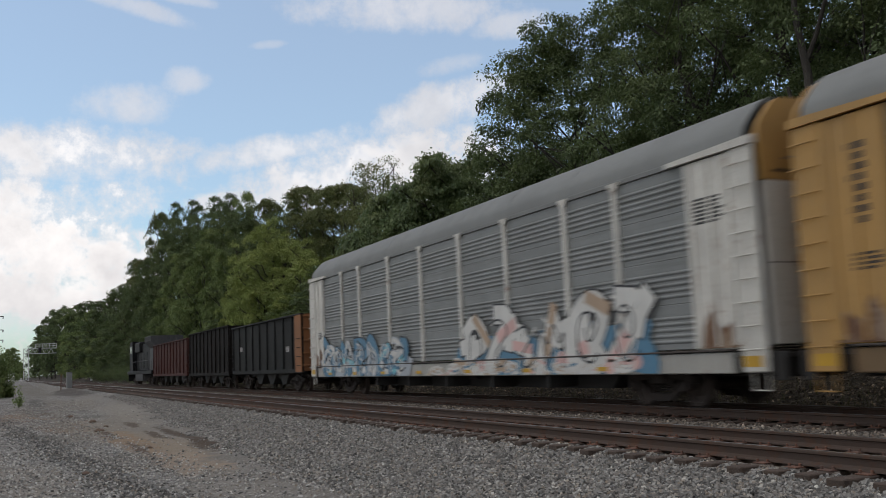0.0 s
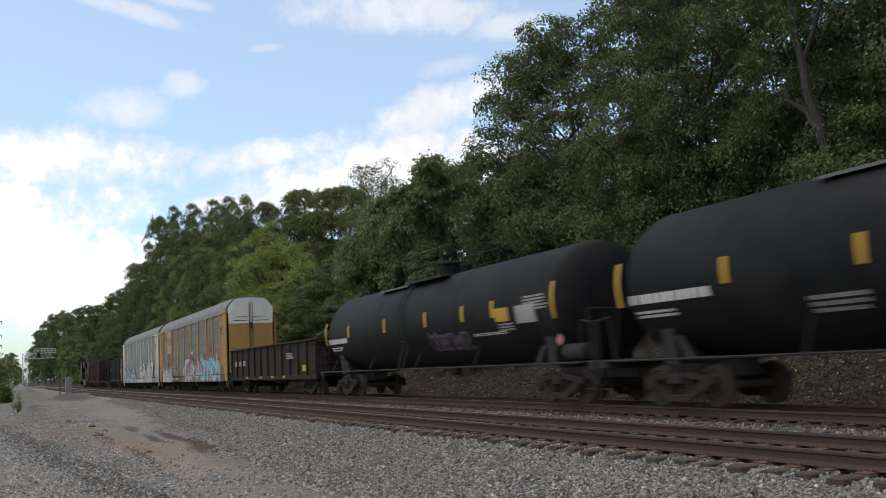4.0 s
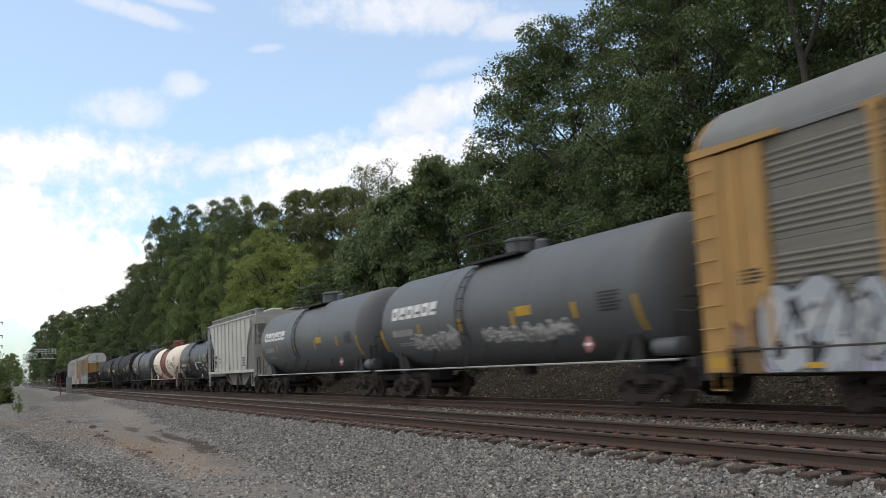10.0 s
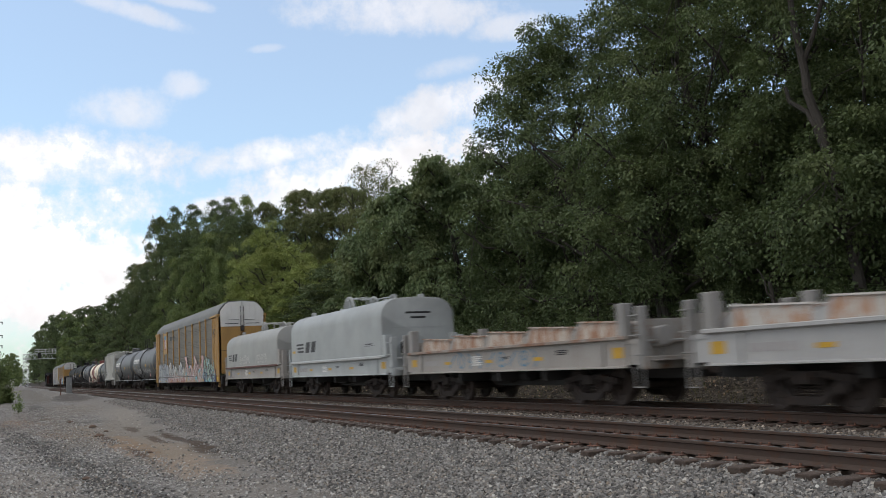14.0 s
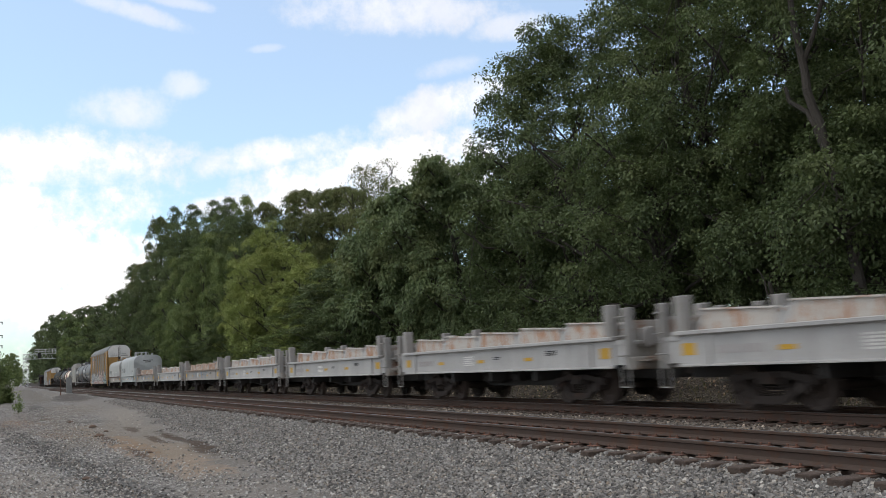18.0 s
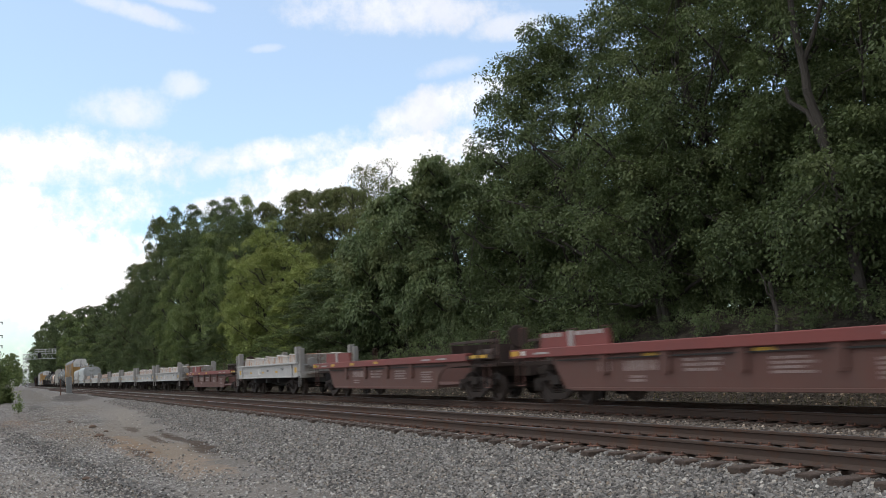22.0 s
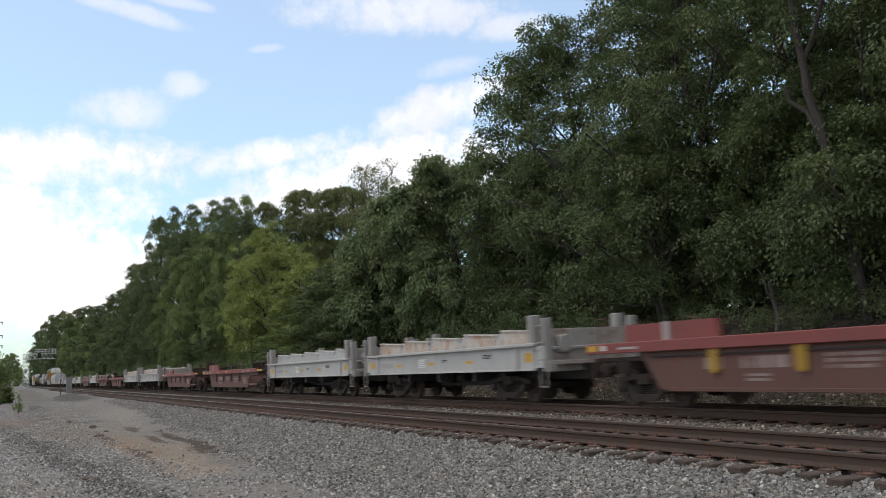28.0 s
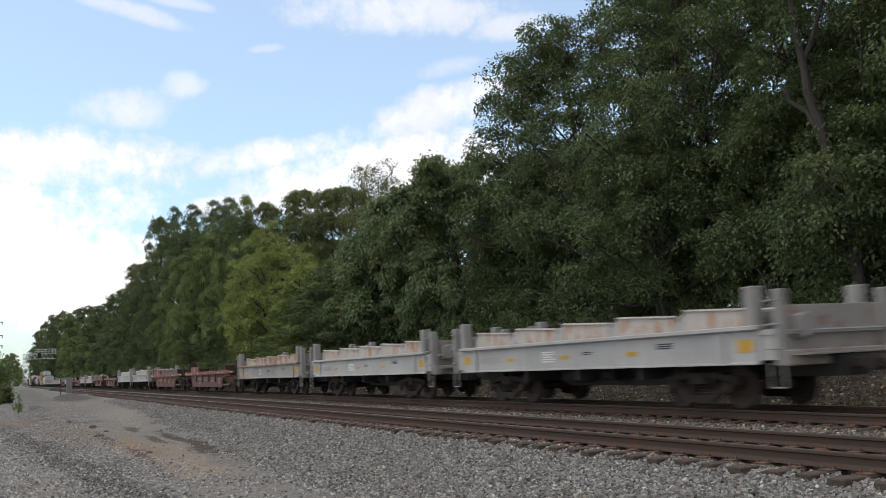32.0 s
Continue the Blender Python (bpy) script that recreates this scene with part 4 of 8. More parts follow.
TANK_SLATE = painted("slate grey tank paint", (0.056, 0.061, 0.068), 0.45, 0.0, (0.06, 0.055, 0.05), 0.0, 0.4, (0.03, 0.03, 0.03), True, 0.22)
TANK_GREY = painted("grey tank paint", (0.105, 0.110, 0.113), 0.5, 0.0, (0.08, 0.07, 0.06), 0.0, 0.3, (0.065, 0.065, 0.065), True, 0.35)
TANK_CREAM = painted("cream tank paint", (0.84, 0.74, 0.59), 0.5, 0.0, (0.5, 0.36, 0.24), 0.02, 0.18, (0.45, 0.36, 0.28))
BAND_RED = painted("oxide red tank band", (0.22, 0.062, 0.050), 0.6, 0.0, (0.12, 0.05, 0.03), 0.08, 0.3, (0.1, 0.05, 0.04))
COVERED = painted("pale grey hopper paint", (0.50, 0.49, 0.445), 0.55, 0.0, (0.3, 0.2, 0.13), 0.0, 0.3, (0.34, 0.32, 0.28))
COIL_GREY = painted("light grey coil car paint", (0.41, 0.405, 0.395), 0.55, 0.0, (0.24, 0.13, 0.08), 0.05, 0.55, (0.24, 0.21, 0.19))
# the bays' grey is darkened: shade under the car is put into the colour
BAY_SHADED = painted("grimy hopper bay grey with underbody shade painted in", (0.22, 0.205, 0.185), 0.75, 0.0, (0.2, 0.12, 0.08), 0.08, 0.6, (0.11, 0.095, 0.085))
COIL_NEW = painted("pale blue grey coil car paint", (0.39, 0.41, 0.405), 0.55, 0.0, (0.24, 0.16, 0.12), 0.0, 0.4, (0.27, 0.27, 0.26))
COIL_DIRTY = painted("stained grey coil car paint", (0.325, 0.305, 0.28), 0.6, 0.0, (0.24, 0.12, 0.07), 0.10, 0.6, (0.23, 0.17, 0.13))
HOOD_OLD = painted("warm grey hood paint", (0.31, 0.31, 0.292), 0.5, 0.0, (0.3, 0.25, 0.2), 0.0, 0.3, (0.25, 0.24, 0.22))
HOOD_NEW = painted("cool grey hood paint", (0.345, 0.362, 0.355), 0.5, 0.0, (0.25, 0.24, 0.23), 0.0, 0.25, (0.25, 0.25, 0.24), True, 0.3)
def rusted(name, pale, brown, dark, share):
    """Steel scraped bare by coils: slanting runs of rust over pale scale."""
    m, nt, b = material(name)
    run = noisy(nt, shaken(nt, coords(nt, scale=(1, 2.6, 0.7), turn=(0.6, 0, 0))), 2.2, 5, 0.6)
    fine = noisy(nt, shaken(nt, coords(nt)), 18.0, 5, 0.7)
    col = mixed(nt, step(nt, run, 0.62 - share, 0.72 - share), pale, brown)
    col = mixed(nt, calc(nt, "MULTIPLY", step(nt, run, 0.70 - share * 0.8, 0.86 - share * 0.8), 0.8), col, dark)
    link(nt, mixed(nt, calc(nt, "MULTIPLY", step(nt, fine, 0.45, 0.75), 0.35), col, tuple(0.6 * v for v in brown)), b.inputs["Base Color"])
    b.inputs["Roughness"].default_value, b.inputs["Specular IOR Level"].default_value = 0.8, 0.2
    relief(nt, b, fine, 0.2, 0.01)
    return m


TROUGH = rusted("rust run trough lining", (0.47, 0.445, 0.41), (0.40, 0.225, 0.135), (0.23, 0.10, 0.06), 0.125)
TROUGH_RUST = rusted("heavily rusted trough lining", (0.49, 0.43, 0.37), (0.35, 0.205, 0.135), (0.19, 0.085, 0.055), 0.17)
CAP = painted("pale worn trough edge", (0.60, 0.57, 0.53), 0.65, 0.0, (0.32, 0.16, 0.08), 0.18, 0.4, (0.34, 0.28, 0.23))
WELL_RED = painted("faded red well car paint", (0.205, 0.058, 0.052), 0.6, 0.0, (0.11, 0.05, 0.035), 0.08, 0.45, (0.11, 0.065, 0.055), True, 0.25)
WELL_DULL = painted("dusty red brown well side", (0.120, 0.060, 0.050), 0.7, 0.0, (0.135, 0.052, 0.042), 0.14, 0.6, (0.115, 0.085, 0.070), True, 0.2)
WELL_FRAME = painted("brown dusty platform steel", (0.052, 0.036, 0.031), 0.8, 0.0, (0.10, 0.055, 0.04), 0.1, 0.6, (0.09, 0.075, 0.062), True, 0.15)
POST_YELLOW = painted("faded yellow post paint", (0.36, 0.21, 0.02), 0.6, 0.0, (0.2, 0.12, 0.04), 0.06, 0.4, (0.2, 0.14, 0.05))
TRUCK = painted("dusty black cast steel", (0.034, 0.027, 0.024), 0.85, 0.0, (0.085, 0.046, 0.03), 0.14, 0.6, (0.075, 0.060, 0.048), False, 0.15)
WHEEL = painted("brown wheel steel", (0.048, 0.034, 0.028), 0.75, 0.1, (0.1, 0.06, 0.04), 0.1, 0.5, (0.09, 0.08, 0.07), False)
FRAME = painted("black underframe", (0.022, 0.020, 0.019), 0.75, 0.0, (0.07, 0.045, 0.03), 0.06, 0.5, (0.045, 0.04, 0.035), False)
REFLECT = painted("yellow reflective strip", (0.52, 0.30, 0.02), 0.5, 0.0, (0.4, 0.25, 0.05), 0.0, 0.2, (0.4, 0.25, 0.1), False)
STENCIL = painted("white stencil paint", (0.70, 0.69, 0.66), 0.6, 0.0, (0.4, 0.36, 0.3), 0.0, 0.4, (0.3, 0.27, 0.25), False)
STENCIL_DIM = painted("dirty white stencil paint", (0.36, 0.34, 0.33), 0.7, 0.0, (0.3, 0.2, 0.15), 0.0, 0.5, (0.2, 0.17, 0.15), False)
STENCIL_FAINT = painted("rubbed off stencil paint", (0.27, 0.205, 0.19), 0.75, 0.0, (0.14, 0.08, 0.065), 0.2, 0.6, (0.13, 0.075, 0.065), False)
STENCIL_DARK = painted("black stencil paint", (0.022, 0.022, 0.024), 0.6, 0.0, (0.1, 0.1, 0.1), 0.0, 0.3, (0.1, 0.1, 0.1), False)
SIGN_RED = painted("red and white placard", (0.42, 0.15, 0.15), 0.5, 0.0, (0.4, 0.2, 0.15), 0.0, 0.2, (0.4, 0.3, 0.3), False)
STEEL_DULL = painted("dull dark handrail", (0.13, 0.13, 0.13), 0.6, 0.0, (0.12, 0.08, 0.06), 0.05, 0.4, (0.08, 0.075, 0.07), False)
STEEL_BRIGHT = painted("galvanised handrail", (0.45, 0.45, 0.44), 0.45, 0.4, (0.25, 0.18, 0.12), 0.03, 0.3, (0.3, 0.28, 0.25), False)
LOCO_BLACK = painted("black locomotive paint", (0.008, 0.008, 0.009), 0.6, 0.0, (0.05, 0.04, 0.035), 0.02, 0.4, (0.03, 0.027, 0.025), True, 0.12)
LOCO_WHITE = painted("grey white locomotive trim", (0.05, 0.05, 0.052), 0.7, 0.0, (0.08, 0.07, 0.06), 0.03, 0.5, (0.2, 0.19, 0.18))
GLASS_DARK = painted("dark cab glass", (0.012, 0.013, 0.015), 0.2, 0.0, (0.02, 0.02, 0.02), 0.0, 0.1, (0.03, 0.03, 0.03), False, 0.6)
SPRAY = {k: painted(k + " spray paint", c, 0.6, 0.0, (0.3, 0.25, 0.2), 0.0, 0.25, tuple(0.55 * v for v in c), False) for k, c in
         dict(white=(0.58, 0.57, 0.54), black=(0.02, 0.02, 0.024), blue=(0.085, 0.20, 0.30), cyan=(0.18, 0.48, 0.56), red=(0.28, 0.065, 0.045), tan=(0.40, 0.29, 0.20),
              pink=(0.60, 0.38, 0.35), lilac=(0.42, 0.40, 0.52), mint=(0.34, 0.46, 0.38), navy=(0.03, 0.04, 0.12), pale=(0.38, 0.41, 0.44), grey=(0.24, 0.25, 0.26)).items()}


# ---- running gear shared by the cars ----
def wheelset_mesh():
    s = Shape()
    for sx in (-1, 1):
        x = sx * 0.755
        prof = [(-0.075, 0.10), (-0.075, 0.19), (-0.02, 0.21), (-0.025, 0.33), (-0.065, 0.345), (-0.065, 0.415), (0.045, 0.425), (0.052, 0.447), (0.075, 0.447), (0.075, 0.34), (0.035, 0.33), (0.03, 0.20), (0.075, 0.18), (0.075, 0.10)]
        s.lathe([(a * -sx, r) for a, r in prof], (x, 0, 0), "x", 28)
    s.lathe([(-0.98, 0.07), (-0.85, 0.085), (-0.6, 0.09), (0.6, 0.09), (0.85, 0.085), (0.98, 0.07)], (0, 0, 0), "x", 12)
    return s.mesh("wheelset")


def side_frame_mesh(sx):
    s = Shape()
    x0, x1 = (0.93, 1.06) if sx > 0 else (-1.06, -0.93)
    s.slab([(-0.78, 0.62), (-0.55, 0.74), (0.55, 0.74), (0.78, 0.62), (0.62, 0.58), (0.45, 0.63), (-0.45, 0.63), (-0.62, 0.58)], x0, x1)
    s.slab([(-0.42, 0.20), (-0.36, 0.30), (0.36, 0.30), (0.42, 0.20), (0.28, 0.15), (-0.28, 0.15)], x0, x1)
    for d in (-1, 1):
        s.slab([(d * 0.42, 0.20), (d * 0.36, 0.31), (d * 0.70, 0.58), (d * 0.82, 0.50)], x0, x1)
        s.slab([(d * 0.70, 0.70), (d * 1.08, 0.66), (d * 1.10, 0.52), (d * 1.00, 0.50), (d * 0.98, 0.42), (d * 0.76, 0.42), (d * 0.70, 0.54)], x0, x1)
        s.box(x0 + 0.01, x1 - 0.01, min(d * 0.29, d * 0.38), max(d * 0.29, d * 0.38), 0.29, 0.64, 0.01)
        ax = x1 if sx > 0 else x0
        s.lathe([(0, 0.115), (sx * 0.07, 0.115), (sx * 0.09, 0.095), (sx * 0.10, 0.04)], (ax, d * 0.865, 0.45), "x", 16)
    return s.mesh("side_frame")


def spring_mesh():
    s = Shape()
    for dy in (-0.17, 0.0, 0.17):
        for k in range(5):
            s.lathe([(0.31 + k * 0.045, 0.055), (0.325 + k * 0.045, 0.075), (0.34 + k * 0.045, 0.055)], (0, dy, 0), "z", 10)
    return s.mesh("spring_nest")


GEAR = dict(wheelset=wheelset_mesh(), left=side_frame_mesh(-1), right=side_frame_mesh(1), spring=spring_mesh(),
            bolster=Shape().slab([(-0.20, 0.52), (-0.20, 0.72), (0.20, 0.72), (0.20, 0.52)], -1.12, 1.12).lathe([(0.70, 0.2), (0.86, 0.2)], (0, 0, 0), "z", 16).mesh("truck"))
for key, mt in (("wheelset", WHEEL), ("left", TRUCK), ("right", TRUCK), ("spring", TRUCK), ("bolster", TRUCK)):
    GEAR[key].materials.append(mt)


def add_truck(car, y):
    t = part("truck", GEAR["bolster"], None, car, "four-wheel truck of dusty cast steel", (0, y, 0))
    for key, sx in (("left", -1), ("right", 1)):
        part("side_frame", GEAR[key], None, t)
        part("spring_nest", GEAR["spring"], None, t, at=(sx * 0.995, 0, 0))["kind"] = "stuff"
    for d in (-1, 1):
        w = part("wheelset", GEAR["wheelset"], None, t, at=(0, d * 0.865, 0.45))
        w["turns"] = d
    return t


COUPLER = Shape().box(-0.09, 0.09, -0.45, 0.25, 0.76, 0.94, 0.02).slab([(0.22, 0.72), (0.22, 0.98), (0.42, 1.00), (0.50, 0.90), (0.50, 0.76), (0.42, 0.70)], -0.13, 0.14).mesh("coupler")
COUPLER.materials.append(TRUCK)


def add_couplers(car, front, rear):
    part("coupler", COUPLER, None, car, at=(0, front, 0))
    part("coupler", COUPLER, None, car, at=pose(0, rear, 0, 0, 0, 180))


def mark(parent, hw, y0, y1, z0, z1, mat, name="stencil_mark", slant=0.0, side=-1):
    """A painted patch on a side wall at x = side * hw."""
    x0, x1 = side * hw, side * (hw + 0.005)
    return part(name, Shape().slab([(y0, z0), (y1, z0), (y1 + slant, z1), (y0 + slant, z1)], min(x0, x1), max(x0, x1)), mat, parent)


def text_bars(parent, hw, y, z, rows, length, h, mat, seed=0, name="stencil_block"):
    """Rows of lettering too small to read, as broken bars, in one patch."""
    rng = random.Random(seed)
    s = Shape()
    for k in range(rows):
        zz, yy, end = z - k * h * 1.7, y, y - length * rng.uniform(0.75, 1.0)
        while yy > end:
            w = rng.uniform(0.6, 2.2) * h
            s.box(-hw - 0.005, -hw, max(end - 0.01, yy - w), yy, zz - h, zz)
            yy -= w + 0.35 * h
    ob = part(name, s, mat, parent)
    ob["kind"] = "stuff"
    return ob


def ladder(parent, x, y, z0, z1, width, rungs, mat, name="ladder", along="y", r=0.014):
    """A ladder or grab irons on a side (along y) or an end (along x)."""
    s = Shape()
    for k in range(rungs):
        z = z0 + (z1 - z0) * k / max(1, rungs - 1)
        if along == "y":
            s.pipe([(x, y, z), (x, y - width, z)], r, 6)
        else:
            s.pipe([(x, y, z), (x + width, y, z)], r, 6)
    for e in (0, 1):
        if along == "y":
            s.box(x - 0.02, x + 0.02, y - e * width - 0.02, y - e * width + 0.02, z0 - 0.05, z1 + 0.05)
        else:
            s.box(x + e * width - 0.02, x + e * width + 0.02, y - 0.02, y + 0.02, z0 - 0.05, z1 + 0.05)
    return part(name, s, mat, parent)


def grabs(parent, x, y, z0, z1, width, rungs, mat):
    out = -0.07 if x < 0 else 0.07
    for k in range(rungs):
        z = z0 + (z1 - z0) * k / max(1, rungs - 1)
        part("grab_iron", Shape().pipe([(x, y, z), (x + out, y, z), (x + out, y - width, z), (x, y - width, z)], 0.014, 6), mat, parent)


def stirrup(parent, x, y, mat, top=0.85, low=0.45, width=0.36):
    """A hanging sill step."""
    part("sill_step", Shape().pipe([(x, y, top), (x, y, low), (x, y - width, low), (x, y - width, top)], 0.018, 6).box(x - 0.02, x + 0.02, y - width, y, low - 0.012, low + 0.012), mat, parent)


def brake_gear(car, y, mat):
    part("air_reservoir", Shape().lathe([(-0.55, 0.08), (-0.5, 0.18), (0.5, 0.18), (0.55, 0.08)], (-0.55, y, 0.72), "y", 14), mat, car)
    part("brake_cylinder", Shape().lathe([(-0.25, 0.15), (0.25, 0.15), (0.3, 0.06), (0.6, 0.05)], (-0.7, y - 1.6, 0.74), "y", 12).box(-0.78, -0.62, y - 1.5, y - 1.45, 0.74, 1.0), mat, car)
    part("brake_rod", Shape().rod((-0.4, y + 3.2, 0.62), (-0.4, y - 3.6, 0.62), 0.02, 6), mat, car)


# ---- spray paint on the car sides ----
# bent strokes of sprayed figures, in a unit box (along, up)
FIGURES = [[[(0.9, 0.2), (0.6, 0.0), (0.15, 0.15), (0.1, 0.7), (0.45, 1.0), (0.85, 0.8), (0.75, 0.45), (0.45, 0.4), (0.4, 0.65)]],
           [[(0.1, 1.0), (0.55, 0.7), (0.2, 0.5), (0.75, 0.35), (0.35, 0.0)]],
           [[(0.1, 0.9), (0.5, 1.05), (0.85, 0.75), (0.55, 0.5), (0.2, 0.25), (0.45, -0.05), (0.9, 0.15)], [(0.1, 0.55), (0.38, 0.62)]],
           [[(0.05, 0.0), (0.1, 0.75), (0.3, 0.35), (0.5, 1.0), (0.7, 0.35), (0.92, 0.8), (0.95, 0.0)]],
           [[(0.1, -0.05), (0.15, 0.8), (0.5, 1.05), (0.85, 0.75), (0.8, 0.3), (0.95, 0.0)]],
           [[(0.1, 0.1), (0.5, 0.55), (0.95, 0.95)], [(0.5, 1.0), (0.93, 0.97), (0.9, 0.5)]],
           [[(0.5, 1.0), (0.12, 0.7), (0.2, 0.15), (0.55, 0.0), (0.9, 0.35), (0.8, 0.85), (0.45, 1.0), (0.15, 1.12)]]]


def rounded_path(pts, turns=2):
    for _ in range(turns):
        out = [pts[0]]
        for (ay, az), (by, bz) in zip(pts, pts[1:]):
            out += [(0.75 * ay + 0.25 * by, 0.75 * az + 0.25 * bz), (0.25 * ay + 0.75 * by, 0.25 * az + 0.75 * bz)]
        pts = out + [pts[-1]]
    return pts


def ribbon(pts, width):
    """Both edges of a stroke along a path of (y, z) points, its ends blunt."""
    left, right = [], []
    for i, (y, z) in enumerate(pts):
        (ay, az), (by, bz) = pts[max(0, i - 1)], pts[min(len(pts) - 1, i + 1)]
        d = max(1e-6, sqrt((by - ay) ** 2 + (bz - az) ** 2))
        ny, nz = -(bz - az) / d * width / 2, (by - ay) / d * width / 2
        ey, ez = ((by - ay) / d, (bz - az) / d) if i in (0, len(pts) - 1) else (0, 0)
        k = (-0.4 if i == 0 else 0.4) * width
        left.append((y + ny + ey * k, z + nz + ez * k))
        right.append((y - ny + ey * k, z - nz + ez * k))
    return left, right


def stroke(parent, x, pts, width, mat, name, tag="", low=0.74):
    left, right = ribbon(rounded_path(pts), width)
    n = len(left)
    part(name, Shape().add([(x, y, max(low, z)) for y, z in left + right], [(i, i + 1, n + i + 1, n + i) for i in range(n - 1)]), mat, parent, tag)


def spray_piece(parent, hw, y, z, length, tall, figures, fill, line, seed, cloud=None, label="sprayed figures", accents=("tan", "pink", "blue"), fat=0.36, swell=1.0):
    """Sprayed figures in a row: bent fat strokes with an outline, patches of other colours and a cloud behind them."""
    rng = random.Random(seed)
    pitch = length / figures

    def lobe(name, cy, cz, ry, rz, phase, n, depth, mat, tag=""):
        k, amp = rng.choice((2, 3, 4)), rng.uniform(0.10, 0.22)
        pts = []
        for i in range(n):
            a = 2 * pi * i / n
            r = 1 + amp * sin(k * a + phase) + 0.06 * sin(7 * a + 2 * phase)
            pts.append((-hw - depth, cy + ry * r * (abs(cos(a)) ** 0.8) * (1 if cos(a) > 0 else -1), max(0.74, cz + rz * r * (abs(sin(a)) ** 0.8) * (1 if sin(a) > 0 else -1))))
        part(name, Shape().add(pts, [tuple(range(n))]), mat, parent, tag)

    last = -1
    for i in range(figures):
        cy, h = y - (i + 0.5) * pitch + rng.uniform(-0.08, 0.08), tall * rng.uniform(0.78, 1.12)
        ph = rng.uniform(0, 6.3)
        if cloud:
            lobe("graffiti_cloud", cy, z + h * 0.30 * swell, pitch * 0.72 * (0.6 + 0.4 * swell), h * 0.42 * swell, ph + 1, 18, 0.050, SPRAY[cloud], cloud + " sprayed background")
        pick = rng.choice([k for k in range(len(FIGURES)) if k != last])
        last = pick
        lean, wide = rng.uniform(-0.2, 0.3), pitch * 1.05
        paths = [[(cy + wide * (0.5 - u) - lean * h * (v - 0.5), z + h * v) for u, v in [(u + rng.uniform(-0.16, 0.16), v + rng.uniform(-0.14, 0.14)) for u, v in path]] for path in FIGURES[pick]]
        w = min(pitch * fat, h * 0.34)
        for path in paths:
            stroke(parent, -hw - 0.0525, path, w + min(0.10, 0.6 * w), SPRAY[line], "graffiti_outline", line + " sprayed outline")
        for path in paths:
            stroke(parent, -hw - 0.0550, path, w, SPRAY[fill], "graffiti", label)
        # loose lines over the fill
        for j in range(2):
            other = FIGURES[rng.randrange(len(FIGURES))][0]
            bent = [(cy + wide * (0.5 - u) * rng.uniform(0.5, 1.0), z + h * (0.1 + 0.85 * v)) for u, v in other]
            stroke(parent, -hw - 0.0600 - 0.001 * j, bent, min(0.055, w), SPRAY[line if j else ("white" if fill != "grey" else "pale")], "graffiti_line")
        path = paths[0]
        k = rng.randrange(len(path) - 1)
        stroke(parent, -hw - 0.0575, path[k:k + 2], w * 0.62, SPRAY[rng.choice(accents)], "graffiti_accent")
        lobe("graffiti_accent", cy + pitch * rng.uniform(-0.3, 0.3), z + h * rng.uniform(0.05, 0.4), pitch * 0.16, h * 0.12, ph, 12, 0.0590, SPRAY[rng.choice(accents)])


# ---- autorack ----
POSTS = (9.4, 7.35, 4.3, 1.45, -1.45, -4.3, -7.3, -9.4)


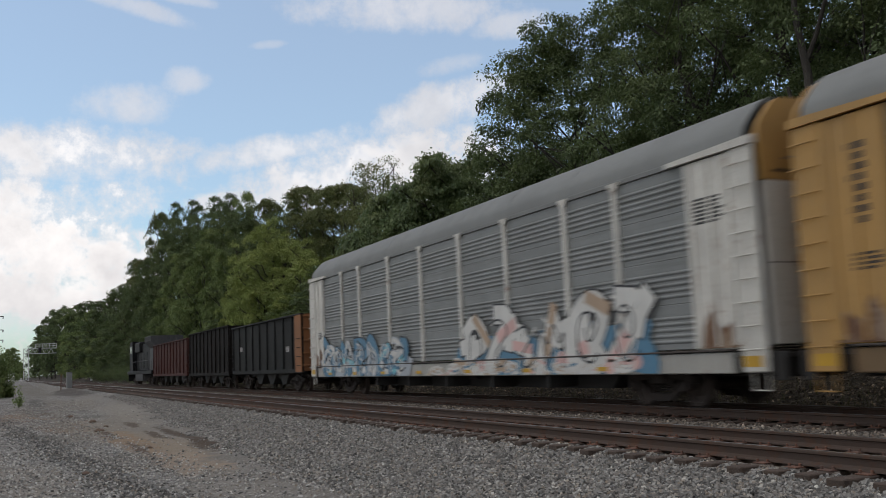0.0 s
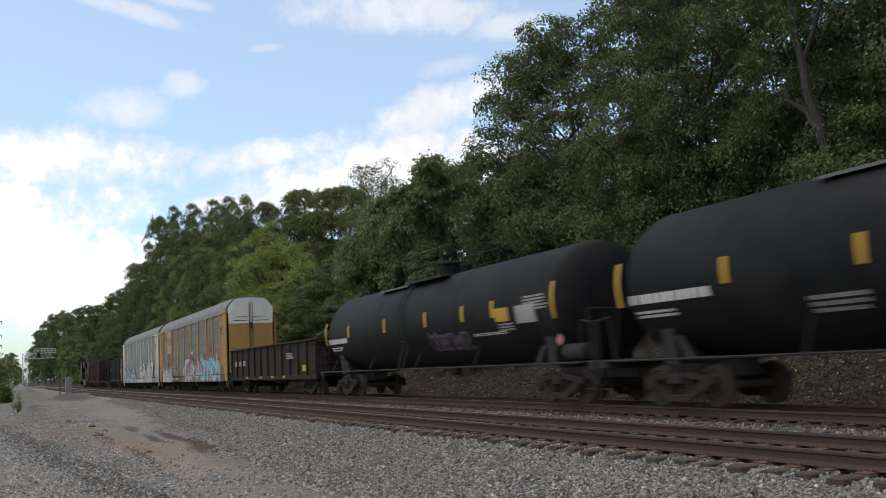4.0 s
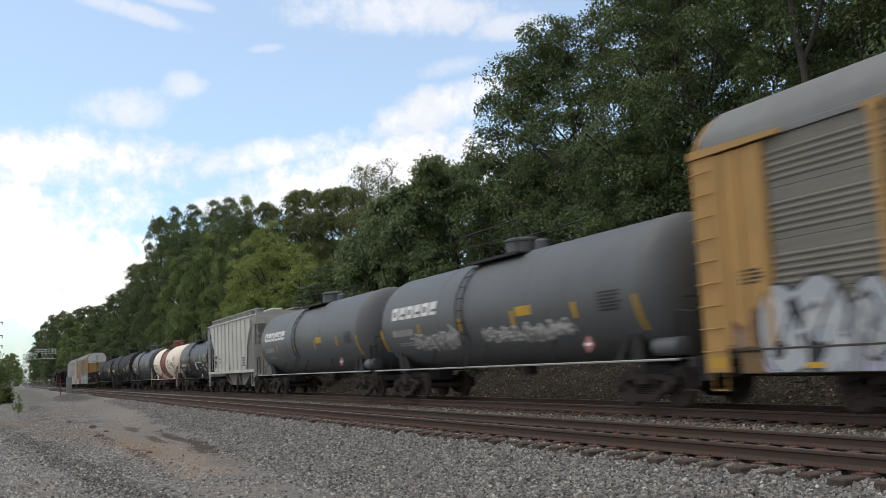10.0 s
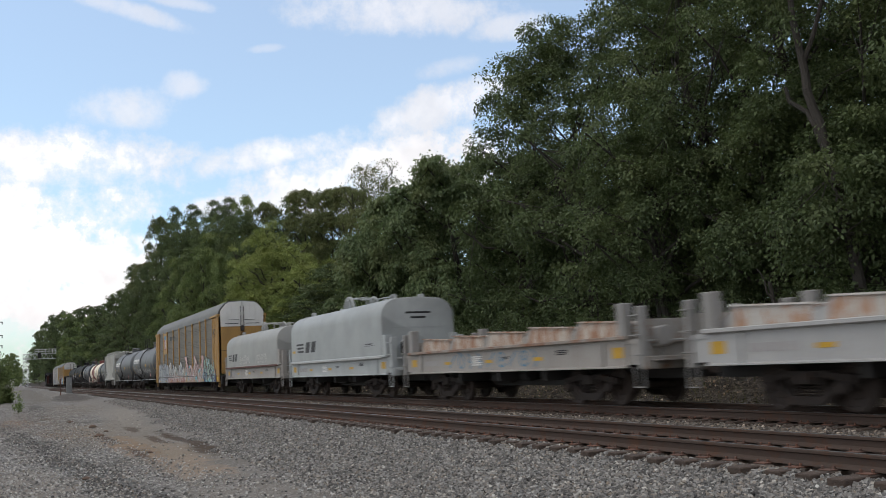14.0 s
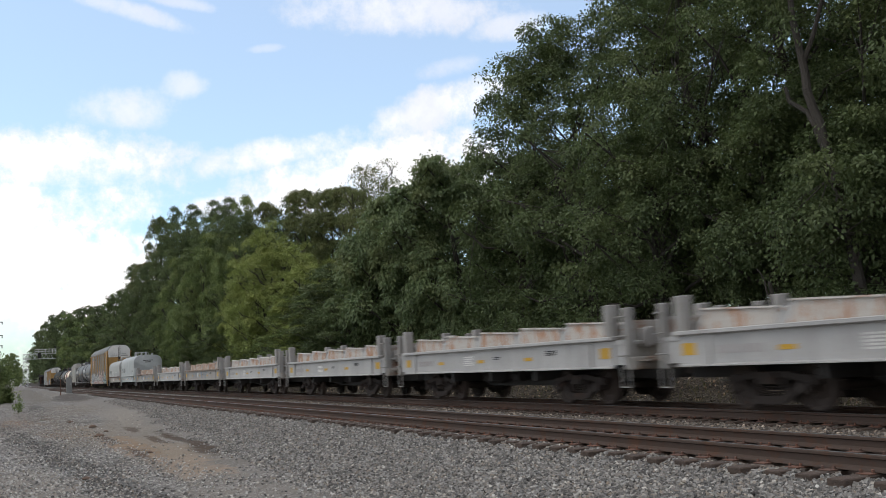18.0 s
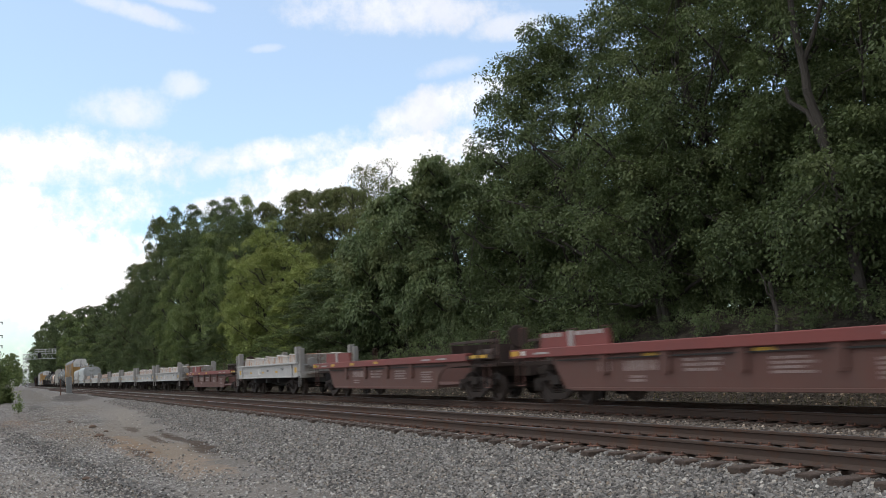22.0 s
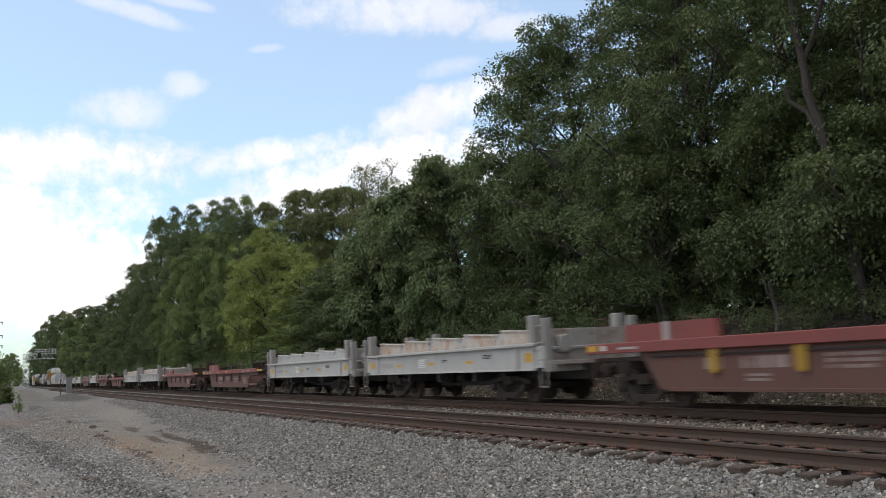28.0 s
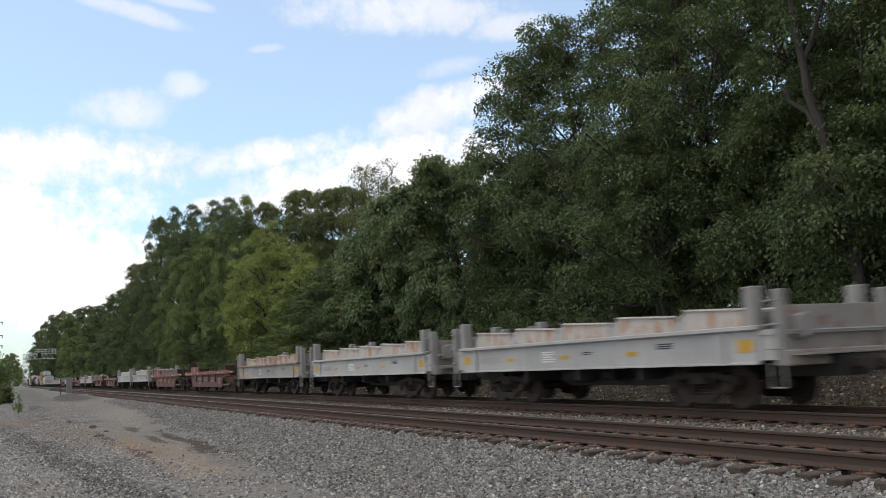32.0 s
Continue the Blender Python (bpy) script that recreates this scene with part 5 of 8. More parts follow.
def autorack(label, trim, white_end):
    """A covered car carrier; the origin is at the middle of its length on the rail."""
    car = thing("autorack_car", label, "freight car", "cars of the train")
    hl, hw = 13.68, 1.50
    for y in (10.0, -10.0):
        add_truck(car, y)
    add_couplers(car, hl + 0.15, -hl - 0.15)
    part("floor_deck", Shape().box(-1.45, 1.45, -hl, hl, 1.0, 1.12, 0.02), FRAME, car)
    part("centre_sill", Shape().box(-0.32, 0.32, -hl, hl, 0.62, 1.0, 0.03), FRAME, car)
    part("belly", Shape().slab([(8.3, 0.98), (7.6, 0.36), (-7.6, 0.36), (-8.3, 0.98)], -0.6, 0.6), FRAME, car, "deep black underframe between the trucks")
    for y in (-6.0, -3.0, 0.0, 3.0, 6.0):
        part("cross_bearer", Shape().slab([(y - 0.05, 0.40), (y + 0.05, 0.40), (y + 0.05, 1.0), (y - 0.05, 1.0)], -1.42, 1.42), FRAME, car)
    brake_gear(car, 1.0, FRAME)
    for sx in (-1, 1):
        x0, x1 = sorted((sx * 1.40, sx * (hw + 0.02)))
        part("side_sill", Shape().box(x0, x1, -hl + 0.9, hl - 0.9, 0.72, 1.12, 0.02), SILL_WHITE if trim is RACK_WHITE else SILL_YELLOW, car, "grimy side sill")
        part("screen_rail", Shape().box(min(sx * 1.44, sx * (hw + 0.066)), max(sx * 1.44, sx * (hw + 0.066)), -hl + 0.9, hl - 0.9, 1.135, 1.175, 0.01), DARK_SEAM, car)
        edges = [11.8] + list(POSTS) + [-11.8]
        for a, b in zip(edges, edges[1:]):
            prof, base = [], hw - 0.035
            for p in range(4):
                z = 1.20 + p * 0.915
                prof += [(sx * (base - 0.010), z), (sx * base, z + 0.012)]
                for k in range(5):
                    zr = z + 0.12 + k * 0.118
                    prof += [(sx * base, zr), (sx * (base + 0.022), zr + 0.035), (sx * (base + 0.022), zr + 0.055), (sx * base, zr + 0.085)]
                prof += [(sx * base, z + 0.903), (sx * (base - 0.010), z + 0.914)]
            prof += [(sx * (hw - 0.10), 4.86), (sx * (hw - 0.10), 1.20)]
            part("side_screen", Shape().prism(prof, b + 0.02, a - 0.02, False), GALV if trim is RACK_WHITE else GALV_BROWN, car, "ribbed galvanised steel screen", sharp=20)
        for y in POSTS:
            s = Shape().box(min(sx * (hw - 0.06), sx * (hw + 0.045)), max(sx * (hw - 0.06), sx * (hw + 0.045)), y - 0.085, y + 0.085, 1.18, 4.86, 0.012)
            s.slab([(y - 0.085, 4.74), (y - 0.22, 4.93), (y + 0.22, 4.93), (y + 0.085, 4.74)], min(sx * (hw - 0.02), sx * (hw + 0.05)), max(sx * (hw - 0.02), sx * (hw + 0.05)))
            part("side_post", s, trim, car)
        for d in (-1, 1):
            y0, y1 = sorted((d * 11.8, d * 13.05))
            part("end_panel", Shape().box(min(sx * (hw - 0.06), sx * (hw + 0.03)), max(sx * (hw - 0.06), sx * (hw + 0.03)), y0, y1, 1.18, 4.84, 0.02), trim, car)
            for k, (a, b) in enumerate(((11.82, 11.98), (12.42, 12.50), (12.88, 13.03))):
                part("panel_stiffener", Shape().box(min(sx * (hw + 0.03), sx * (hw + 0.065)), max(sx * (hw + 0.03), sx * (hw + 0.065)), *sorted((d * a, d * b)), 1.20 + 0.02 * k, 4.82, 0.012), trim, car)
            part("rust_stain", Shape().slab([(d * 12.0, 1.2), (d * 13.0, 1.2), (d * 12.95, 1.75), (d * 12.6, 1.55), (d * 12.3, 1.95), (d * 12.05, 1.6)], min(sx * (hw + 0.031), sx * (hw + 0.034)), max(sx * (hw + 0.031), sx * (hw + 0.034))), RACK_STAIN, car, "rust and grime run down the panel's foot")
            y0, y1 = sorted((d * 13.05, d * hl))
            part("ladder_panel", Shape().box(min(sx * (hw - 0.02), sx * (hw + 0.05)), max(sx * (hw - 0.02), sx * (hw + 0.05)), y0, y1, 0.74, 4.86, 0.02), trim, car)
            grabs(car, sx * (hw + 0.05), max(y0, y1) - 0.05, 1.15, 4.55, 0.46, 9, trim)
            part("eave_bracket", Shape().slab([(d * 11.3, 4.86), (d * hl, 4.86), (d * hl, 5.02), (d * 11.3, 4.95)], min(sx * (hw - 0.1), sx * (hw + 0.10)), max(sx * (hw - 0.1), sx * (hw + 0.10))), trim, car)
        part("roof_rail", Shape().box(min(sx * (hw - 0.06), sx * (hw + 0.01)), max(sx * (hw - 0.06), sx * (hw + 0.01)), -hl + 0.1, hl - 0.1, 4.86, 4.97, 0.01), RACK_ROOF, car)
    outline = [(-1.49, 4.97), (-1.48, 5.16), (-1.40, 5.32), (-1.06, 5.69), (-0.86, 5.81), (0, 5.87), (0.86, 5.81), (1.06, 5.69), (1.40, 5.32), (1.48, 5.16), (1.49, 4.97)]
    inner = [(x * 0.97, z - 0.06) for x, z in reversed(outline)]
    for k in range(9):
        a, b = hl - 0.25 - k * (2 * hl - 0.5) / 9, hl - 0.25 - (k + 1) * (2 * hl - 0.5) / 9
        part("roof_sheet", Shape().prism(outline + inner, b + 0.006, a - 0.006), RACK_ROOF, car)
        if k % 3 == 2:
            part("roof_seam", Shape().prism([(x * 1.003, z + 0.006) for x, z in outline] + [(x, z - 0.01) for x, z in reversed(outline)], b - 0.02, b + 0.02), RACK_ROOF, car)
    for d in (-1, 1):
        y0, y1 = sorted((d * (hl - 0.06), d * (hl + 0.04)))
        top = white_end if d < 0 else trim
        low = trim
        for sx in (-1, 1):
            if sx < 0:
                half = [(-1.36, 4.2), (-1.40, 5.12), (-1.31, 5.30), (-1.01, 5.64), (-0.83, 5.75), (-0.012, 5.80), (-0.012, 4.2)]
            else:
                half = [(0.012, 4.2), (0.012, 5.80), (0.83, 5.75), (1.01, 5.64), (1.31, 5.30), (1.40, 5.12), (1.36, 4.2)]
            part("end_door_top", Shape().prism(half, y0, y1), top, car, "upper leaf of the end door")
            part("end_door", Shape().box(min(sx * 0.012, sx * 1.36), max(sx * 0.012, sx * 1.36), y0, y1, 1.22, 4.19, 0.02), low, car, "lower leaf of the end door")
            part("door_rail", Shape().pipe([(sx * 0.20, d * (hl + 0.06), 4.62), (sx * 0.85, d * (hl + 0.06), 4.62)], 0.014, 6), STEEL_DULL, car)
            part("door_seam", Shape().box(min(sx * 0.03, sx * 1.34), max(sx * 0.03, sx * 1.34), min(d * (hl + 0.041), d * (hl + 0.045)), max(d * (hl + 0.041), d * (hl + 0.045)), 2.68, 2.70), DARK_SEAM, car)
            part("door_rod", Shape().rod((sx * 0.10, d * (hl + 0.07), 1.3), (sx * 0.10, d * (hl + 0.07), 5.5), 0.022, 8), DARK_SEAM if white_end is DOOR_WHITE else trim, car)
            text_end = Shape().box(min(sx * 0.25, sx * 1.1), max(sx * 0.25, sx * 1.1), min(d * (hl + 0.041), d * (hl + 0.046)), max(d * (hl + 0.041), d * (hl + 0.046)), 4.36, 4.40)
            part("stencil_mark", text_end, STENCIL_DARK, car)
        part("door_latch", Shape().box(-0.09, 0.09, min(d * hl, d * (hl + 0.11)), max(d * hl, d * (hl + 0.11)), 3.9, 4.25, 0.02), DARK_SEAM, car)
        part("end_platform", Shape().box(-1.3, 1.3, min(d * hl, d * (hl + 0.28)), max(d * hl, d * (hl + 0.28)), 1.0, 1.08, 0.01).box(-1.42, -1.30, min(d * hl, d * (hl + 0.28)), max(d * hl, d * (hl + 0.28)), 0.6, 1.1, 0.01), FRAME, car)
        stirrup(car, -1.46, d * 13.4 + 0.18, trim, 0.8, 0.42)
    for y in (11.2, 8.2, 5.2, 2.0, -1.6, -5.0, -8.4):
        mark(car, hw + 0.062, y, y - 0.42, 0.80, 0.90, REFLECT, "reflector")
    mark(car, hw + 0.05, 13.55, 13.1, 0.84, 1.04, REFLECT, "reflector")
    mark(car, hw + 0.05, -13.1, -13.55, 0.84, 1.04, REFLECT, "reflector")
    text_bars(car, hw + 0.031, -12.0, 4.1, 7, 0.9, 0.045, STENCIL_DARK, 3)
    text_bars(car, hw + 0.031, 12.6, 2.6, 4, 0.6, 0.045, STENCIL_DARK, 4)
    return car


# ---- gondola and open hoppers ----
def ribbed_car(name, label, length, z0, z1, paint, ribs, chord=0.09, trucks=None, hw=1.47, bays=False, end_paint=None):
    """An open-topped car with side stakes; the origin is at its front end."""
    car = thing(name, label, "freight car", "cars of the train")
    for y in trucks or (-2.2, -length + 2.2):
        add_truck(car, y)
    add_couplers(car, 0.15, -length - 0.15)
    part("centre_sill", Shape().box(-0.3, 0.3, -length, 0, 0.6, 0.95, 0.03), FRAME, car)
    part("floor", Shape().box(-hw + 0.05, hw - 0.05, -length + 0.05, -0.05, z0 + 0.12, z0 + 0.20), paint, car)
    for sx in (-1, 1):
        part("side_sheet", Shape().box(min(sx * (hw - 0.09), sx * (hw - 0.07)), max(sx * (hw - 0.09), sx * (hw - 0.07)), -length, 0, z0 + 0.1, z1 - 0.05), paint, car)
        part("side_sill", Shape().box(min(sx * (hw - 0.14), sx * hw), max(sx * (hw - 0.14), sx * hw), -length, 0, z0, z0 + 0.20, 0.015), paint, car)
        part("top_chord", Shape().box(min(sx * (hw - 0.12), sx * (hw + 0.04)), max(sx * (hw - 0.12), sx * (hw + 0.04)), -length - 0.06, 0.06, z1 - chord, z1, 0.02), paint, car)
        for k in range(ribs + 1):
            y = -0.12 - (length - 0.24) * k / ribs
            part("side_stake", Shape().prism([(sx * (hw - 0.08), z0 + 0.19), (sx * (hw + 0.01), z0 + 0.19), (sx * (hw + 0.01), z0 + 0.9), (sx * (hw - 0.01), z1 - chord), (sx * (hw - 0.08), z1 - chord)], y - 0.06, y + 0.06), paint, car)
    for y, d in ((0, 1), (-length, -1)):
        part("end_sheet", Shape().box(-hw + 0.1, hw - 0.1, min(y, y - d * 0.04), max(y, y - d * 0.04), z0 + 0.1, z1 - 0.04), end_paint or paint, car)
        for k in range(5):
            z = z0 + 0.35 + (z1 - z0 - 0.5) * k / 4
            part("end_rib", Shape().box(-hw + 0.06, hw - 0.06, min(y, y + d * 0.07), max(y, y + d * 0.07), z - 0.045, z + 0.045, 0.02), end_paint or paint, car)
        stirrup(car, -hw, y - 0.1 if d > 0 else y + 0.5, FRAME)
        grabs(car, -hw, y - 0.15 if d > 0 else y + 0.6, z0 + 0.35, min(z1 - 0.3, z0 + 1.6), 0.42, 4, paint)
    if bays:
        for k in range(bays):
            c = -length * (0.5 + (k - (bays - 1) / 2) * 0.17)
            part("hopper_bay", Shape().slab([(c + 1.15, z0 + 0.15), (c + 0.3, 0.35), (c - 0.3, 0.35), (c - 1.15, z0 + 0.15)], -1.0, 1.0), FRAME, car)
    brake_gear(car, -length * 0.45, FRAME)
    return car


# ---- tank cars ----
def tank_car(label, length, y0, y1, r, zc, paint, dome=0.46, band=None, rail=None, frame=None, low_rail=1.03):
    """A tank car: origin at its front coupler face; the tank reaches from y0 to y1 (both negative, y0 in front)."""
    car = thing("tank_car", label, "freight car", "cars of the train")
    frame, rail = frame or FRAME, rail or (STEEL_BRIGHT if paint is TANK_GREY else STEEL_DULL if paint is TANK_SLATE else FRAME)
    for y in (y0 - 1.35, y1 + 1.35):
        add_truck(car, y)
    add_couplers(car, -0.1, -length + 0.1)
    prof = []
    for k in range(9):
        a = pi / 2 * k / 8
        prof.append((y1 + 0.72 - 0.72 * cos(a), max(0.02, r * sin(a))))
    prof += [(y1 + 0.74, r), (y0 - 0.74, r)]
    prof += [(y0 - 0.72 + 0.72 * cos(pi / 2 - pi / 2 * k / 8), max(0.02, r * sin(pi / 2 - pi / 2 * k / 8))) for k in range(1, 9)]
    part("tank", Shape().lathe(prof, (0, 0, zc), "y", 56), paint, car, sharp=50)
    mid = (y0 + y1) / 2
    for y in (y0 - 0.75, y1 + 0.75, mid + (y0 - y1) * 0.17, mid - (y0 - y1) * 0.17):
        part("weld_seam", Shape().lathe([(-0.03, r), (-0.015, r + 0.008), (0.015, r + 0.008), (0.03, r)], (0, y, zc), "y", 56), paint, car)
    if band:
        part("painted_band", Shape().lathe([(band[1], r + 0.003), (band[1] + 0.01, r + 0.006), (band[0] - 0.01, r + 0.006), (band[0], r + 0.003)], (0, 0, zc), "y", 56), BAND_RED, car, "oxide red band round the tank")
    top = zc + r
    part("manway", Shape().lathe([(-0.15, dome), (0.34, dome), (0.36, dome + 0.05), (0.42, dome + 0.05), (0.46, dome - 0.05), (0.50, 0.1)], (0, mid, top), "z", 20), paint if not band else BAND_RED, car)
    part("valve_housing", Shape().lathe([(-0.1, 0.2), (0.26, 0.2), (0.32, 0.12)], (0.1, mid - 0.95, top), "z", 14), paint if not band else BAND_RED, car)
    if paint is TANK_BLACK:
        part("running_board", Shape().box(-0.95, -0.62, mid + 1.5, mid + 4.3, top - 0.20, top - 0.17).box(-0.96, -0.94, mid + 1.5, mid + 4.3, top - 0.22, top - 0.16), STEEL_DULL, car)
    part("walkway", Shape().box(-1.05, 1.05, mid - 1.5, mid + 1.5, top - 0.16, top - 0.11, 0.01).box(-1.05, -1.0, mid - 1.5, mid + 1.5, top - 0.17, top - 0.09).box(1.0, 1.05, mid - 1.5, mid + 1.5, top - 0.17, top - 0.09), frame, car)
    for sx in (-1, 1):
        part("walkway_rail", Shape().pipe([(sx * 1.03, mid + 1.5, top - 0.1), (sx * 1.03, mid + 1.5, top + 0.75), (sx * 1.03, mid - 1.5, top + 0.75), (sx * 1.03, mid - 1.5, top - 0.1)], 0.024, 6).pipe([(sx * 1.03, mid, top - 0.1), (sx * 1.03, mid, top + 0.75)], 0.022, 6).pipe([(sx * 1.03, mid + 1.5, top + 0.35), (sx * 1.03, mid - 1.5, top + 0.35)], 0.012, 6), frame, car)
    for sx in (-1, 1):
        s = Shape()
        for dy in (0.0, 0.42):
            arc = [(sx * (r + 0.06) * cos(a), mid + 0.9 + dy, zc + (r + 0.06) * sin(a)) for a in np.linspace(-0.55, 1.0, 8)]
            s.pipe([(sx * (r + 0.05), mid + 0.9 + dy, low_rail)] + arc, 0.02, 6)
        lad = part("side_ladder", s, band and BAND_RED or frame, car)
        for a in np.linspace(-0.4, 0.9, 7):
            part("rung", Shape().rod((sx * (r + 0.06) * cos(a), mid + 0.9, zc + (r + 0.06) * sin(a)), (sx * (r + 0.06) * cos(a), mid + 1.32, zc + (r + 0.06) * sin(a)), 0.015, 6), band and BAND_RED or frame, lad)
        part("handrail", Shape().pipe([(sx * 1.50, y0 + 0.4, low_rail), (sx * 1.50, y1 - 0.4, low_rail)], 0.026, 6), rail, car, "long handrail beside the tank")
        for k in range(5):
            y = y0 - 0.9 - (y0 - y1 - 1.8) * k / 4
            part("rail_bracket", Shape().rod((sx * 1.50, y, low_rail), (sx * (r * 0.80), y, zc - r * 0.62), 0.018, 6), rail if band else frame, car)
    for d, y in ((1, y0), (-1, y1)):
        e = y + d * 0.9
        part("end_sill", Shape().box(-1.45, 1.45, min(e, e - d * 0.25), max(e, e - d * 0.25), 0.86, 1.06, 0.02), frame, car)
        part("stub_sill", Shape().box(-0.28, 0.28, min(e, y - d * 2.4), max(e, y - d * 2.4), 0.62, 0.98, 0.02), frame, car)
        part("saddle", Shape().prism([(-1.15, 0.92), (-1.25, zc - r * 0.55)] + [(x, zc - sqrt(max(0, r * r - x * x)) + 0.01) for x in (-1.1, -0.7, -0.3, 0.3, 0.7, 1.1)] + [(1.25, zc - r * 0.55), (1.15, 0.92)], min(y - d * 1.15, y - d * 1.55), max(y - d * 1.15, y - d * 1.55)), frame, car)
        part("end_platform", Shape().box(-1.40, 1.40, min(e - d * 0.2, e - d * 1.0), max(e - d * 0.2, e - d * 1.0), 1.03, 1.06), frame, car)
        for sx in (-1, 1):
            part("end_handrail", Shape().pipe([(sx * 1.42, e - d * 0.02, 0.5), (sx * 1.42, e - d * 0.02, 1.95), (sx * 1.42, e - d * 0.5, 2.02), (sx * 1.42, e - d * 0.62, 1.1)], 0.024, 6), rail if band else frame, car)
            stirrup(car, sx * 1.43, e - 0.05 if d > 0 else e + 0.42, rail if band else frame, 0.95, 0.42)
            part("saddle_brace", Shape().slab([(y - d * 1.9, 1.02), (y - d * 2.15, 1.02), (y - d * 1.75, 1.5), (y - d * 1.6, 1.5)], min(sx * 1.15, sx * 1.22), max(sx * 1.15, sx * 1.22)), rail if band else frame, car)
        part("end_grab", Shape().pipe([(-1.2, y + d * 0.35, 2.3), (1.2, y + d * 0.35, 2.3)], 0.018, 6).pipe([(-1.2, y + d * 0.35, 2.3), (-1.2, y + d * 0.5, 1.05)], 0.018, 6).pipe([(1.2, y + d * 0.35, 2.3), (1.2, y + d * 0.5, 1.05)], 0.018, 6), frame, car)
    part("brake_reservoir", Shape().lathe([(-0.5, 0.06), (-0.45, 0.2), (0.45, 0.2), (0.5, 0.06)], (-1.1, y1 + 0.25, 1.30), "y", 14), frame if not paint is TANK_GREY else TANK_GREY, car)
    part("bottom_outlet", Shape().lathe([(0, 0.22), (0.3, 0.22), (0.36, 0.35)], (0, mid, zc - r - 0.30), "z", 14), frame, car)
    return car


def tank_patch(car, r, zc, ya, yb, a0, a1, mat, name="stencil_mark", side=-1, n=6):
    """A patch painted on the tank's side between two heights, given as angles over the horizontal."""
    s = Shape()
    vs, fs = [], []
    for k in range(n + 1):
        a = radians(a0 + (a1 - a0) * k / n)
        for y in (ya, yb):
            vs.append((side * (r + 0.006) * cos(a), y, zc + (r + 0.006) * sin(a)))
    fs = [(2 * k, 2 * k + 1, 2 * k + 3, 2 * k + 2) for k in range(n)]
    s.add(vs, fs)
    return part(name, s, mat, car)


def tank_text(car, r, zc, y, a, rows, length, h, mat, seed, name="stencil_block"):
    rng = random.Random(seed)
    s = Shape()
    for k in range(rows):
        a0 = a - k * math.degrees(h * 1.6 / r)
        a1 = a0 - math.degrees(h / r)
        yy, end = y, y - length * rng.uniform(0.8, 1.0)
        while yy > end:
            w = rng.uniform(0.5, 1.1) * h
            quad = [((-(r + 0.006) * cos(radians(b))), q, zc + (r + 0.006) * sin(radians(b))) for b, q in ((a0, yy), (a0, yy - w), (a1, yy - w), (a1, yy))]
            s.add(quad, [(0, 1, 2, 3)])
            yy -= w + 0.3 * h
    ob = part(name, s, mat, car)
    ob["kind"] = "stuff"
    return ob


